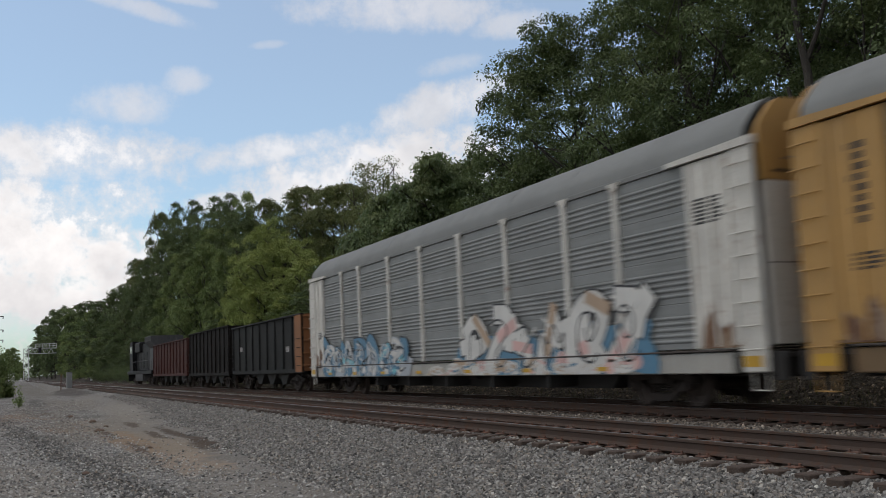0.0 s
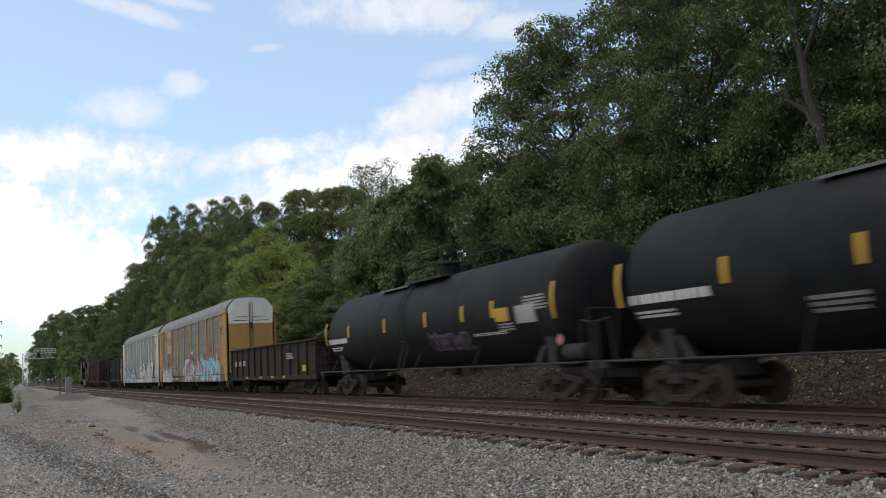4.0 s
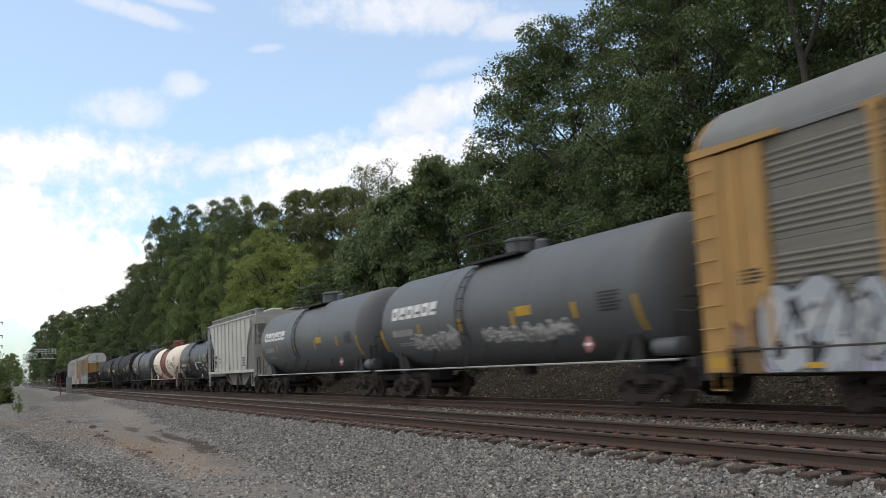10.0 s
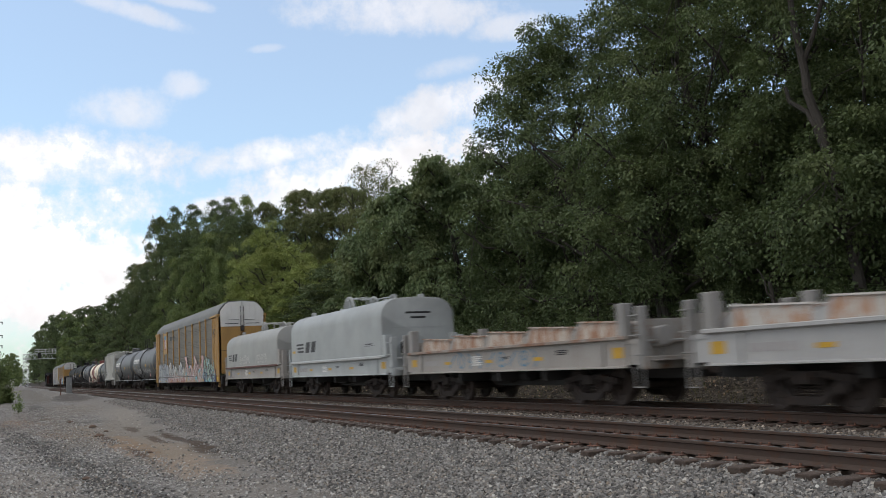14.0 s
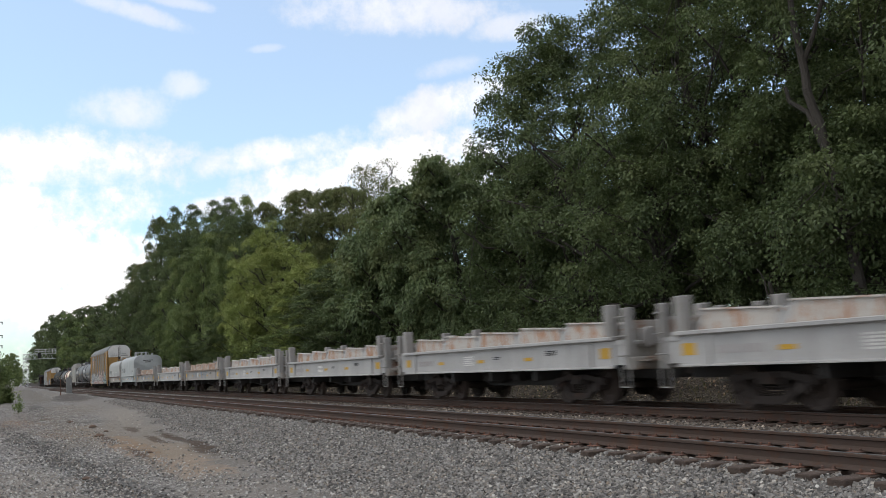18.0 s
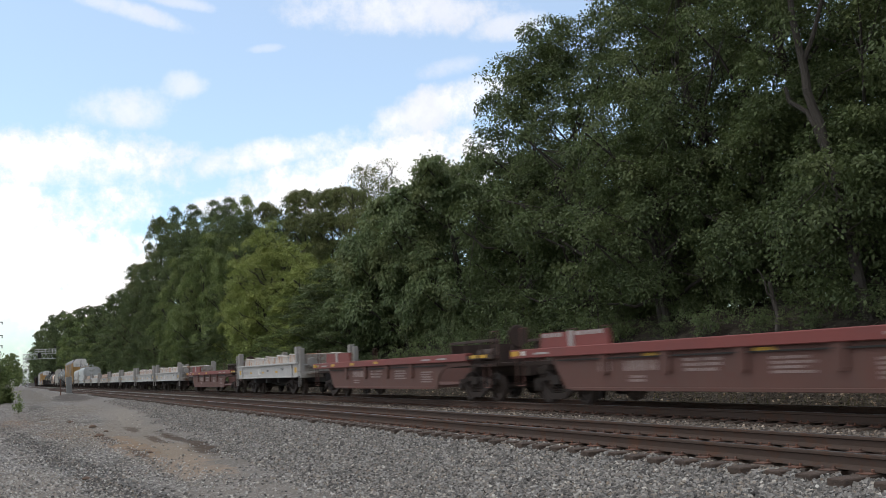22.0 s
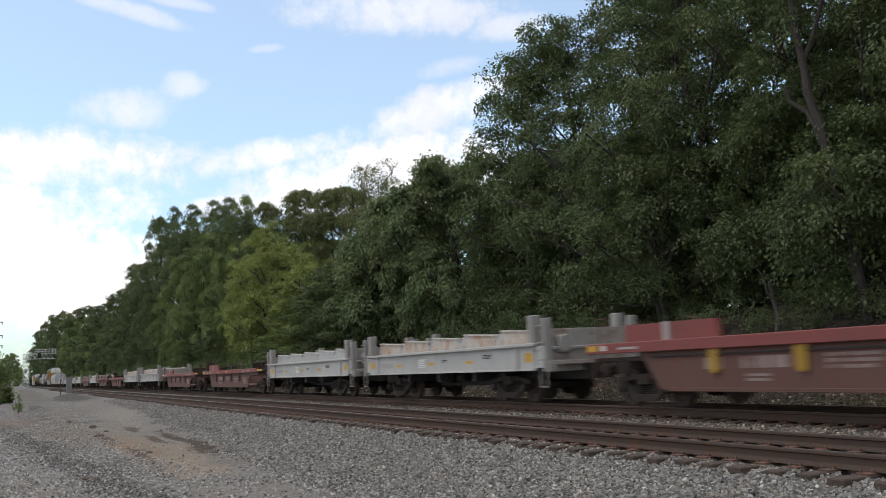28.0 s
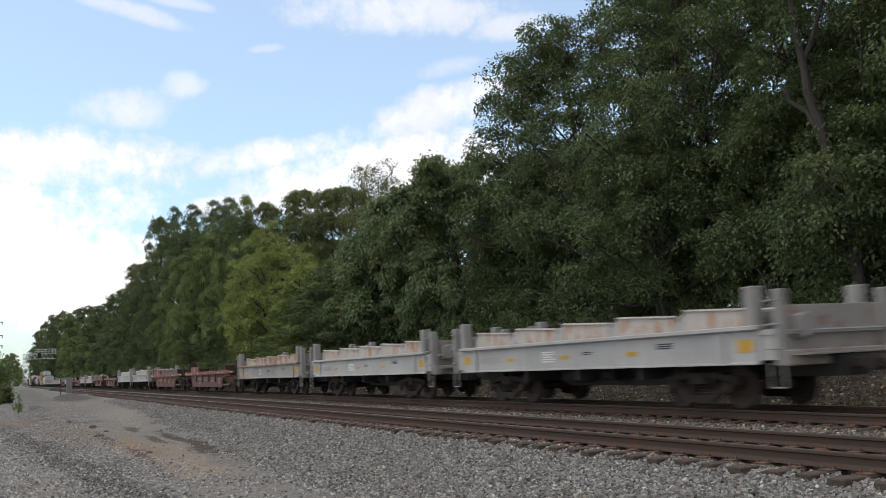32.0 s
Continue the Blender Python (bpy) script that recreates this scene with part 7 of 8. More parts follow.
    mark(car, 1.422, -0.66, -0.82, 1.28, 1.39, STENCIL, "reflector")
    text_bars(car, 1.312, -4.0, 1.04, 1, 0.55, 0.22, STENCIL_FAINT, 41)
    text_bars(car, 1.312, -5.0, 1.04, 1, 1.25, 0.22, STENCIL_FAINT, 42)
    text_bars(car, 1.312, -5.1, 0.72, 2, 0.8, 0.05, STENCIL_FAINT, 43)
    text_bars(car, 1.312, -7.0, 1.05, 3, 1.3, 0.06, STENCIL_FAINT, 44)
    text_bars(car, 1.312, -9.4, 1.02, 4, 1.1, 0.05, STENCIL_FAINT, 45)
    text_bars(car, 1.312, -11.7, 0.95, 5, 0.9, 0.045, STENCIL_FAINT, 46)
    return car


# ---- locomotive ----
def locomotive():
    car = thing("locomotive", "black diesel locomotive with grey trim at the head of the train", "locomotive")
    for y in (-4.0, -15.4):
        for dy in (1.0, -1.0):
            add_truck(car, y + dy)
    add_couplers(car, 0.2, -19.4)
    part("underframe", Shape().box(-1.5, 1.5, -19.2, 0, 1.15, 1.48, 0.03), LOCO_BLACK, car)
    part("fuel_tank", Shape().prism([(-1.35, 0.45), (-1.45, 0.6), (-1.45, 1.15), (1.45, 1.15), (1.45, 0.6), (1.35, 0.45)], -12.6, -6.8), LOCO_WHITE, car)
    part("nose", Shape().slab([(-0.4, 1.48), (-0.55, 2.9), (-1.4, 3.2), (-1.9, 3.2), (-1.9, 1.48)], -1.1, 1.1), LOCO_WHITE, car)
    cab = part("cab", Shape().slab([(-1.9, 1.48), (-1.9, 3.2), (-2.15, 4.35), (-2.5, 4.62), (-4.6, 4.62), (-4.6, 1.48)], -1.48, 1.48), LOCO_BLACK, car)
    for sx in (-1, 1):
        part("side_window", Shape().box(min(sx * 1.47, sx * 1.492), max(sx * 1.47, sx * 1.492), -3.9, -2.6, 3.4, 4.1, 0.05), GLASS_DARK, cab)
    part("windscreen", Shape().slab([(-1.96, 3.4), (-2.12, 4.2), (-2.10, 4.2), (-1.94, 3.4)], -1.2, 1.2), GLASS_DARK, cab)
    part("engine_hood", Shape().box(-1.0, 1.0, -14.6, -4.6, 1.48, 4.25, 0.10), LOCO_BLACK, car)
    part("dynamic_brake_box", Shape().box(-1.3, 1.3, -9.0, -5.0, 3.4, 4.45, 0.1), LOCO_BLACK, car)
    part("radiator_wing", Shape().prism([(-1.0, 1.48), (-1.0, 3.6), (-1.5, 4.25), (-1.5, 4.72), (1.5, 4.72), (1.5, 4.25), (1.0, 3.6), (1.0, 1.48)], -18.9, -14.6), LOCO_WHITE, car)
    part("radiator_grille", Shape().box(-1.52, -1.5, -18.6, -14.9, 4.3, 4.66, 0.01), LOCO_BLACK, car)
    for k in range(7):
        part("hood_door", Shape().box(-1.03, -1.0, -5.9 - k * 1.2, -4.85 - k * 1.2, 1.7, 3.3, 0.01), LOCO_BLACK, car)
    for sx in (-1, 1):
        s = Shape().pipe([(sx * 1.46, -4.7, 2.45), (sx * 1.46, -18.9, 2.45)], 0.025, 6)
        for k in range(9):
            s.rod((sx * 1.46, -4.8 - k * 1.75, 1.48), (sx * 1.46, -4.8 - k * 1.75, 2.45), 0.02, 6)
        part("walkway_rail", s, LOCO_WHITE, car)
    part("pilot", Shape().box(-1.4, 1.4, -0.15, 0.02, 0.4, 1.2, 0.05), LOCO_BLACK, car)
    part("exhaust_stack", Shape().box(-0.3, 0.3, -11.6, -10.6, 4.2, 4.55, 0.03), LOCO_BLACK, car)
    return car


# ---- the consist: each car with the place of its reference point at the clip's start ----
CONSIST = []


def put(car, y):
    CONSIST.append((car, y))
    car.location = (FAR_X, y, 0)
    return car


put(locomotive(), 110.2)
put(ribbed_car("hopper_car", "oxide red open hopper car with ribbed sides", 18.0, 0.9, 3.72, HOPPER_RED, 11, bays=4), 90.0)
put(ribbed_car("hopper_car", "sooty black open hopper car with ribbed sides", 13.7, 0.85, 3.92, HOPPER_BLACK, 10, bays=3), 71.0)
h3 = put(ribbed_car("hopper_car", "dark grey open hopper car with a rust-orange end", 14.6, 0.9, 3.66, HOPPER_GREY, 9, bays=3, end_paint=ORANGE), 56.2)
part("end_side_panel", Shape().box(-1.50, -1.46, -14.62, -13.55, 0.95, 3.62, 0.01), ORANGE, h3, "rust-orange panel at the car's end")
text_bars(h3, 1.405, -1.7, 2.45, 1, 0.9, 0.26, STENCIL_DIM, 51)
text_bars(h3, 1.405, -11.7, 2.2, 1, 0.5, 0.26, STENCIL_DIM, 52)

rack = put(autorack("silver-sided autorack car with white posts and graffiti", RACK_WHITE, RACK_YELLOW), 26.24)
spray_piece(rack, 1.5, 11.9, 0.80, 9.2, 1.15, 7, "blue", "black", 61, "pale", "blue and white sprayed figures", ("white", "pale", "cyan"))
spray_piece(rack, 1.5, 11.8, 0.95, 9.0, 0.95, 7, "white", "pale", 161, None, "white sprayed strokes", ("blue", "white"), 0.12)
spray_piece(rack, 1.5, -1.7, 0.80, 8.6, 1.55, 6, "white", "black", 62, "blue", "white sprayed figures with tan and pink patches", ("tan", "pink", "tan"))
spray_piece(rack, 1.5, 1.0, 0.74, 11.0, 0.34, 9, "tan", "white", 63, None, "small sprayed patches", ("pink", "white", "blue"))
rack = put(autorack("silver-sided autorack car with yellow posts, white roofed end and graffiti", RACK_YELLOW, DOOR_WHITE), -2.05)
part("side_panel", Shape().box(-1.552, -1.535, 7.1, 9.2, 3.0, 4.85, 0.004), RACK_YELLOW, rack, "yellow panel with the owner's mark")
mark(rack, 1.553, 8.95, 8.2, 3.75, 3.85, STENCIL_DARK, "emblem_bar")
mark(rack, 1.553, 8.95, 8.85, 3.75, 4.25, STENCIL_DARK, "emblem_bar")
mark(rack, 1.553, 8.95, 8.2, 4.17, 4.27, STENCIL_DARK, "emblem_bar")
mark(rack, 1.553, 7.75, 7.45, 3.75, 4.27, STENCIL_DARK, "emblem_block", slant=0.28)
spray_piece(rack, 1.5, 11.7, 0.78, 4.3, 1.0, 6, "white", "black", 64, "white", "solid white sprayed figures", ("pale", "white"))
spray_piece(rack, 1.5, 6.9, 1.5, 2.1, 0.7, 3, "grey", "grey", 164, None, "thin grey sprayed tag", ("grey",), 0.05)
spray_piece(rack, 1.5, 1.4, 0.78, 6.5, 1.4, 5, "red", "navy", 65, "lilac", "red and white sprayed figures", ("white", "lilac", "navy"), swell=1.3)
spray_piece(rack, 1.5, 1.2, 0.95, 6.1, 1.2, 5, "white", "lilac", 165, None, "white sprayed strokes", ("red", "lilac"), 0.12)
spray_piece(rack, 1.5, -5.2, 0.76, 6.4, 1.6, 5, "cyan", "black", 66, "red", "turquoise sprayed figures on a red ground", ("mint", "blue", "cyan"), swell=1.7)
for k in range(8):
    mark(rack, 1.532, 12.55 - 0.05 * (k % 3), 12.22 + 0.04 * (k % 2), 4.25 - k * 0.17, 4.36 - k * 0.17, STENCIL_DARK)
mark(rack, 1.5635, 7.1, 3.3, 0.78, 1.10, DARK_SEAM, "stencil_ground")
text_bars(rack, 1.569, 6.95, 1.04, 1, 1.0, 0.16, STENCIL_DIM, 68)
text_bars(rack, 1.569, 5.4, 1.02, 1, 1.9, 0.12, STENCIL_DIM, 69)
text_bars(rack, 1.505, -0.9, 2.9, 1, 1.6, 0.22, STENCIL, 67)

gon = put(ribbed_car("gondola_car", "dark brown gondola car with ribbed sides", 17.1, 0.75, 2.54, GONDOLA, 12), -16.6)
for k in range(3):
    text_bars(gon, 1.482, -1.30 - k * 1.0, 1.83, 1, 0.62, 0.27, STENCIL_DIM, 72 + k)
text_bars(gon, 1.482, -12.4, 2.0, 3, 1.2, 0.06, STENCIL_DIM, 71)
for y in (-3.9, -7.0, -9.4, -11.6):
    mark(gon, 1.475, y, y - 0.45, 0.84, 0.95, REFLECT, "reflector")
mark(gon, 1.482, -15.0, -15.55, 1.12, 1.4, REFLECT, "reflector")


TAG_VIOLET = painted("faded violet spray paint", (0.12, 0.09, 0.12), 0.7, 0.0, (0.05, 0.05, 0.05), 0.1, 0.5, (0.04, 0.035, 0.04), False)


def dress_tank(car, r, zc, y0, y1, big, ticks, seed, bright=STENCIL):
    """Reflectors at the tank's ends and along it, and blocks of stencilled lettering."""
    for y in (y0 - 0.35, y1 + 0.75):
        tank_patch(car, r, zc, y, y - 0.15, -17, 18, REFLECT, "reflector")
    for y in ticks:
        tank_patch(car, r, zc, y, y - 0.15, -9, 9, REFLECT, "reflector")
    if big:
        tank_text(car, r, zc, y0 - 0.8, -9, 1, 2.6, 0.20, bright, seed)
        tank_text(car, r, zc, y0 - 0.9, -22, 2, 1.4, 0.06, bright, seed + 1)
        tank_text(car, r, zc, y1 + 2.1, 8, 5, 1.2, 0.05, STENCIL_DIM, seed + 2)
        tank_text(car, r, zc, y1 + 3.6, -16, 3, 0.9, 0.05, STENCIL_DIM, seed + 3)


tank = put(tank_car("black tank car with white stencils and yellow reflectors", 20.2, -0.55, -19.45, 1.52, 2.58, TANK_BLACK), -34.6)
dress_tank(tank, 1.52, 2.58, -0.3, -19.45, True, (-3.5, -7.35, -10.95, -13.65, -15.55), 201)
tank_patch(tank, 1.52, 2.58, -15.75, -16.5, -14, 0, REFLECT, "yellow_placard")
tank_patch(tank, 1.52, 2.58, -16.9, -17.9, -18, 0, STENCIL_DIM)
tank_text(tank, 1.52, 2.58, -14.2, -24, 2, 2.2, 0.03, STENCIL, 205)
tag = random.Random(23)
for k in range(11):
    path = [(-11.0 - k * 0.25 - 0.45 * u, radians(-42 + 22 * v) * 1.525) for u, v in rounded_path(FIGURES[tag.randrange(len(FIGURES))][0])]
    left, right = ribbon(path, 0.07)
    vs = [(-1.529 * cos(z / 1.525), y, 2.58 + 1.529 * sin(z / 1.525)) for y, z in left + right]
    part("graffiti", Shape().add(vs, [(i, i + 1, len(left) + i + 1, len(left) + i) for i in range(len(left) - 1)]), TAG_VIOLET, tank, "faded violet sprayed tag")
part("placard", Shape().slab([(-19.0, 1.44), (-19.16, 1.6), (-19.0, 1.76), (-18.84, 1.6)], -1.50, -1.49), SIGN_RED, tank)
tank = put(tank_car("black tank car with white stencils and yellow reflectors", 20.9, -0.8, -20.1, 1.58, 2.64, TANK_BLACK), -55.2)
dress_tank(tank, 1.58, 2.64, -0.6, -20.1, True, (-4.3, -7.4, -10.4, -13.5), 211)
tank_patch(tank, 1.58, 2.64, -13.9, -14.7, -20, -6, REFLECT, "yellow_placard")
tank_patch(tank, 1.58, 2.64, -17.0, -18.0, -14, -2, STENCIL_DIM)
for y in (-6.2, -8.3):
    tank_text(tank, 1.58, 2.64, y, -24, 3, 1.2, 0.08, STENCIL_DIM, int(-y * 10))
part("placard", Shape().slab([(-17.4, 1.09), (-17.56, 1.25), (-17.4, 1.41), (-17.24, 1.25)], -1.52, -1.51), SIGN_RED, tank)
tank = put(tank_car("slate grey tank car with yellow reflectors and white stencils", 15.2, -0.8, -14.55, 1.50, 2.50, TANK_SLATE), -76.2)
dress_tank(tank, 1.50, 2.50, -0.8, -14.55, True, (-3.3, -5.3, -9.1), 221)
tank_text(tank, 1.50, 2.50, -11.2, 2, 3, 1.4, 0.07, STENCIL_DIM, 225)
tank_text(tank, 1.50, 2.50, -11.8, 14, 4, 1.2, 0.05, STENCIL_DIM, 226)
tank_patch(tank, 1.50, 2.50, -9.7, -10.8, -12, -2, painted("faded yellow stencil", (0.20, 0.16, 0.03), 0.6), "stencil_mark")
RC, ZC = 1.41, 2.40
tank = put(tank_car("cream tank car with an oxide red band and railed platform", 15.3, -0.75, -13.8, RC, ZC, TANK_CREAM, band=(-5.6, -8.5), rail=painted("cream handrail", (0.66, 0.56, 0.45), 0.5), frame=painted("red brown frame", (0.13, 0.055, 0.045), 0.7)), -91.25)
dress_tank(tank, RC, ZC, -0.75, -13.8, False, (-5.0, -10.6), 231)
tank_text(tank, RC, ZC, -1.6, -3, 1, 2.0, 0.13, STENCIL_DARK, 232)
tank_text(tank, RC, ZC, -2.1, -15, 2, 1.8, 0.06, STENCIL_DIM, 233)
tank_text(tank, RC, ZC, -9.25, -6, 4, 1.8, 0.07, STENCIL_DIM, 234)
tank_text(tank, RC, ZC, -10.9, 0, 4, 1.6, 0.05, STENCIL_DIM, 235)
tank_text(tank, RC, ZC, -11.9, 18, 5, 1.1, 0.05, STENCIL_DIM, 236)
tank_patch(tank, RC, ZC, -9.15, -10.05, 0, 10, REFLECT, "yellow_placard")
tank_patch(tank, RC, ZC, -11.8, -12.2, -14, -4, STENCIL_DARK)
RUN_RUST = painted("rust run on cream paint", (0.34, 0.21, 0.13), 0.7, 0.0, (0.16, 0.08, 0.05), 0.3, 0.5, (0.55, 0.44, 0.33))
for y, wide, a0, a1 in ((-12.25, 0.28, -52, -10), (-12.7, 0.22, -50, -24), (-11.7, 0.16, -55, -32), (-1.4, 0.2, -55, -36), (-12.95, 0.16, -40, 4)):
    tank_patch(tank, RC, ZC, y, y - wide, a0, a1, RUN_RUST, "rust_stain")
tank = put(tank_car("glossy blue-black tank car with white stencils", 12.6, 0.08, -12.15, 1.44, 2.38, TANK_NAVY, low_rail=1.0), -106.6)
R5, Z5 = 1.44, 2.38
for y in (-0.75, -11.35):
    tank_patch(tank, R5, Z5, y, y - 0.16, -17, 19, REFLECT, "reflector")
for y in (-2.5, -4.55, -6.85, -9.05):
    tank_patch(tank, R5, Z5, y, y - 0.16, -9, 9, REFLECT, "reflector")
tank_text(tank, R5, Z5, -1.4, -11, 1, 2.1, 0.19, STENCIL, 241)
tank_text(tank, R5, Z5, -1.35, -25, 2, 1.15, 0.06, STENCIL, 242)
tank_patch(tank, R5, Z5, -4.1, -4.75, -20, -11, REFLECT, "yellow_placard")
tank_text(tank, R5, Z5, -4.05, -23, 4, 0.6, 0.05, STENCIL, 243)
tank_patch(tank, R5, Z5, -7.05, -7.45, -32, -10, STENCIL)
tank_text(tank, R5, Z5, -7.7, -9, 1, 1.9, 0.09, STENCIL, 244)
tank_text(tank, R5, Z5, -8.4, -25, 1, 0.55, 0.06, STENCIL, 245)
tank_text(tank, R5, Z5, -9.6, -16, 2, 1.0, 0.05, STENCIL, 246)
tank_patch(tank, R5, Z5, -9.55, -10.3, -38, -27, STENCIL_DIM)
tank_text(tank, R5, Z5, -10.05, 11, 7, 1.25, 0.055, STENCIL_DIM, 247)
tank_text(tank, R5, Z5, -10.85, -17, 3, 0.6, 0.05, STENCIL, 248)
part("placard", Shape().slab([(-10.1, 0.98), (-10.28, 1.16), (-10.1, 1.34), (-9.92, 1.16)], -1.44, -1.43), STENCIL_DIM, tank, "white placard")

put(covered_hopper(), -119.35)
for y, seed in ((-132.55, 251), (-150.2, 261)):
    tank = put(tank_car("grey tank car with plain white lettering blocks and yellow reflectors", 17.5, -0.65, -16.85, 1.60, 2.64, TANK_GREY), y)
    for yy in (-1.1, -16.0):
        tank_patch(tank, 1.60, 2.64, yy, yy - 0.16, -37, -7, REFLECT, "reflector")
    for k in range(6):
        tank_patch(tank, 1.60, 2.64, -2.25 - k * 0.63, -2.77 - k * 0.63, 2.5, 17.5, STENCIL, "lettering_block")
        if k % 2 == 0:
            tank_patch(tank, 1.603, 2.64, -2.40 - k * 0.63, -2.62 - k * 0.63, 6.5, 13.0, TANK_GREY, "lettering_gap")
        else:
            tank_patch(tank, 1.603, 2.64, -2.40 - k * 0.63, -2.78 - k * 0.63, 6.0, 9.0, TANK_GREY, "lettering_gap")
    tank_text(tank, 1.60, 2.64, -2.2, -10, 1, 1.9, 0.22, STENCIL_DIM, seed)
    tank_text(tank, 1.60, 2.64, -2.5, -26, 2, 1.5, 0.05, STENCIL_DIM, seed + 1)
    tank_patch(tank, 1.60, 2.64, -10.9, -11.7, -12, -3, REFLECT, "yellow_placard")
    for yy in (-4.4, -7.4, -10.6, -13.6):
        tank_patch(tank, 1.60, 2.64, yy, yy - 0.16, -20, -6, REFLECT, "reflector")
    tank_text(tank, 1.60, 2.64, -14.7, -1, 6, 0.85, 0.05, STENCIL_DARK, seed + 2)
    part("placard", Shape().slab([(-14.15, 1.24), (-14.36, 1.45), (-14.15, 1.66), (-13.94, 1.45)], -1.53, -1.52), SIGN_RED, tank)
    mark(tank, 1.532, -14.02, -14.28, 1.42, 1.49, STENCIL, "placard_band")
    if seed == 261:
        rng = random.Random(17)
        for y0, y1, a0, a1, n in ((-3.7, -7.2, -42, -13, 17), (-8.8, -10.9, -37, -19, 13), (-11.0, -13.4, -40, -17, 17)):
            for k in range(n):
                lo, hi = a0 + (a1 - a0) * rng.uniform(0, 0.45), a1 - (a1 - a0) * rng.uniform(0, 0.35)
                yc, wy = y0 + (y1 - y0) * (k + 0.5) / n, (y0 - y1) / n
                path = [(yc + wy * (0.5 - u) * 2.2, lo + (hi - lo) * v) for u, v in FIGURES[rng.randrange(len(FIGURES))][0]]
                # width of the spray line: given on the unrolled tank
                flat = [(y, radians(a) * 1.609) for y, a in rounded_path(path)]
                left, right = ribbon(flat, 0.055)
                m = len(left)
                vs = [(-1.609 * cos(z / 1.609), y, 2.64 + 1.609 * sin(z / 1.609)) for y, z in left + right]
                part("graffiti", Shape().add(vs, [(i, i + 1, m + i + 1, m + i) for i in range(m - 1)]), SPRAY["white"], tank, "thin white sprayed tag")

rack = put(autorack("silver-sided autorack car with yellow posts and pastel graffiti", RACK_YELLOW, DOOR_WHITE), -182.0)
part("side_panel", Shape().box(-1.552, -1.535, 7.25, 9.1, 3.1, 4.85, 0.004), RACK_YELLOW, rack, "yellow panel with the owner's mark")
part("emblem", Shape().slab([(8.75, 3.75), (8.75, 4.3), (7.65, 4.3), (7.65, 3.75), (7.85, 3.5), (8.2, 3.4), (8.55, 3.5)], -1.558, -1.553), SPRAY["red"], rack, "red and white shield with a blue top")
part("emblem_top", Shape().slab([(8.75, 4.3), (8.75, 4.62), (7.65, 4.62), (7.65, 4.3)], -1.560, -1.553), SPRAY["blue"], rack)
for k in range(3):
    part("emblem_stripe", Shape().slab([(8.5 - k * 0.3, 3.55), (8.5 - k * 0.3, 4.28), (8.38 - k * 0.3, 4.28), (8.38 - k * 0.3, 3.55)], -1.561, -1.558), SPRAY["white"], rack)
spray_piece(rack, 1.5, 12.0, 0.78, 5.2, 1.45, 6, "pale", "black", 81, "lilac", "white and lilac sprayed figures", ("lilac", "grey", "black"), 0.44)
spray_piece(rack, 1.5, 6.6, 1.05, 7.6, 1.05, 8, "white", "black", 82, "grey", "white sprayed figures on grey", ("pale", "tan", "mint"), 0.3)
spray_piece(rack, 1.5, 7.0, 0.76, 8.4, 0.5, 7, "pink", "red", 182, "red", "red and pink sprayed patches", ("tan", "white"))
spray_piece(rack, 1.5, -1.2, 0.80, 7.2, 1.45, 7, "pink", "black", 83, "tan", "pink sprayed figures", ("white", "lilac", "cyan"), 0.28)
spray_piece(rack, 1.5, -8.5, 0.76, 4.0, 1.25, 5, "mint", "black", 84, "navy", "mint green sprayed figures", ("pale", "cyan"), 0.24)
text_bars(rack, 1.505, 5.9, 4.45, 1, 2.6, 0.30, STENCIL_DARK, 85)

hooded = put(hooded_coil_car("coil car under a warm grey hood with dark emblem bars", HOOD_OLD, 3.50, COIL_DIRTY), -197.75)
tag = random.Random(31)
for k in range(12):
    y0 = -3.6 - 0.42 * k - (1.2 if k > 5 else 0)
    path = [(y0 - 0.5 * u, 1.70 + 0.45 * v) for u, v in FIGURES[tag.randrange(len(FIGURES))][0]]
    stroke(hooded, -1.476, path, 0.045, SPRAY["white"], "graffiti", "thin white sprayed tag")
put(hooded_coil_car("coil car under a tall cool grey hood with dark emblem bars", HOOD_NEW, 3.68, COIL_NEW), -212.2)

# open coil cars: three states of wear, each built once and then repeated
first = [coil_car("empty grey coil car with rust-stained troughs", COIL_GREY), coil_car("empty pale grey coil car with clean troughs", COIL_GREY, COIL_GREY), coil_car("empty stained grey coil car with rusty timber in its troughs", COIL_DIRTY, TROUGH_RUST)]
for k in range(9):
    y0 = -3.0 - 0.62 * k
    path = [(y0 - 0.5 * u, 1.0 + 0.42 * v) for u, v in FIGURES[tag.randrange(len(FIGURES))][0]]
    stroke(first[2], -1.404, path, 0.05, SPRAY["blue"], "graffiti", "faint blue sprayed tag")
used = set()
for y, k in ((-226.5, 2), (-241.2, 0), (-255.8, 2), (-270.2, 0), (-284.6, 0), (-299.0, 0), (-313.35, 0), (-346.8, 0), (-397.2, 0), (-411.8, 0), (-463.5, 1), (-478.05, 0), (-529.5, 2), (-544.1, 0), (-558.95, 0)):
    put(first[k] if k not in used else copy_thing(first[k], pose(FAR_X, y, 0)), y)
    used.add(k)
wells = [well_car("faded red well car riding empty"), well_car("faded red well car with yellow side posts, riding empty", 1), well_car("faded red well car with white dashes on its guide box", 2)]
used = set()
for y, k in ((-329.1, 0), (-361.4, 0), (-379.35, 2), (-426.45, 2), (-445.05, 0), (-492.5, 1), (-510.95, 0), (-573.9, 0)):
    put(wells[k] if k not in used else copy_thing(wells[k], pose(FAR_X, y, 0)), y)
    used.add(k)


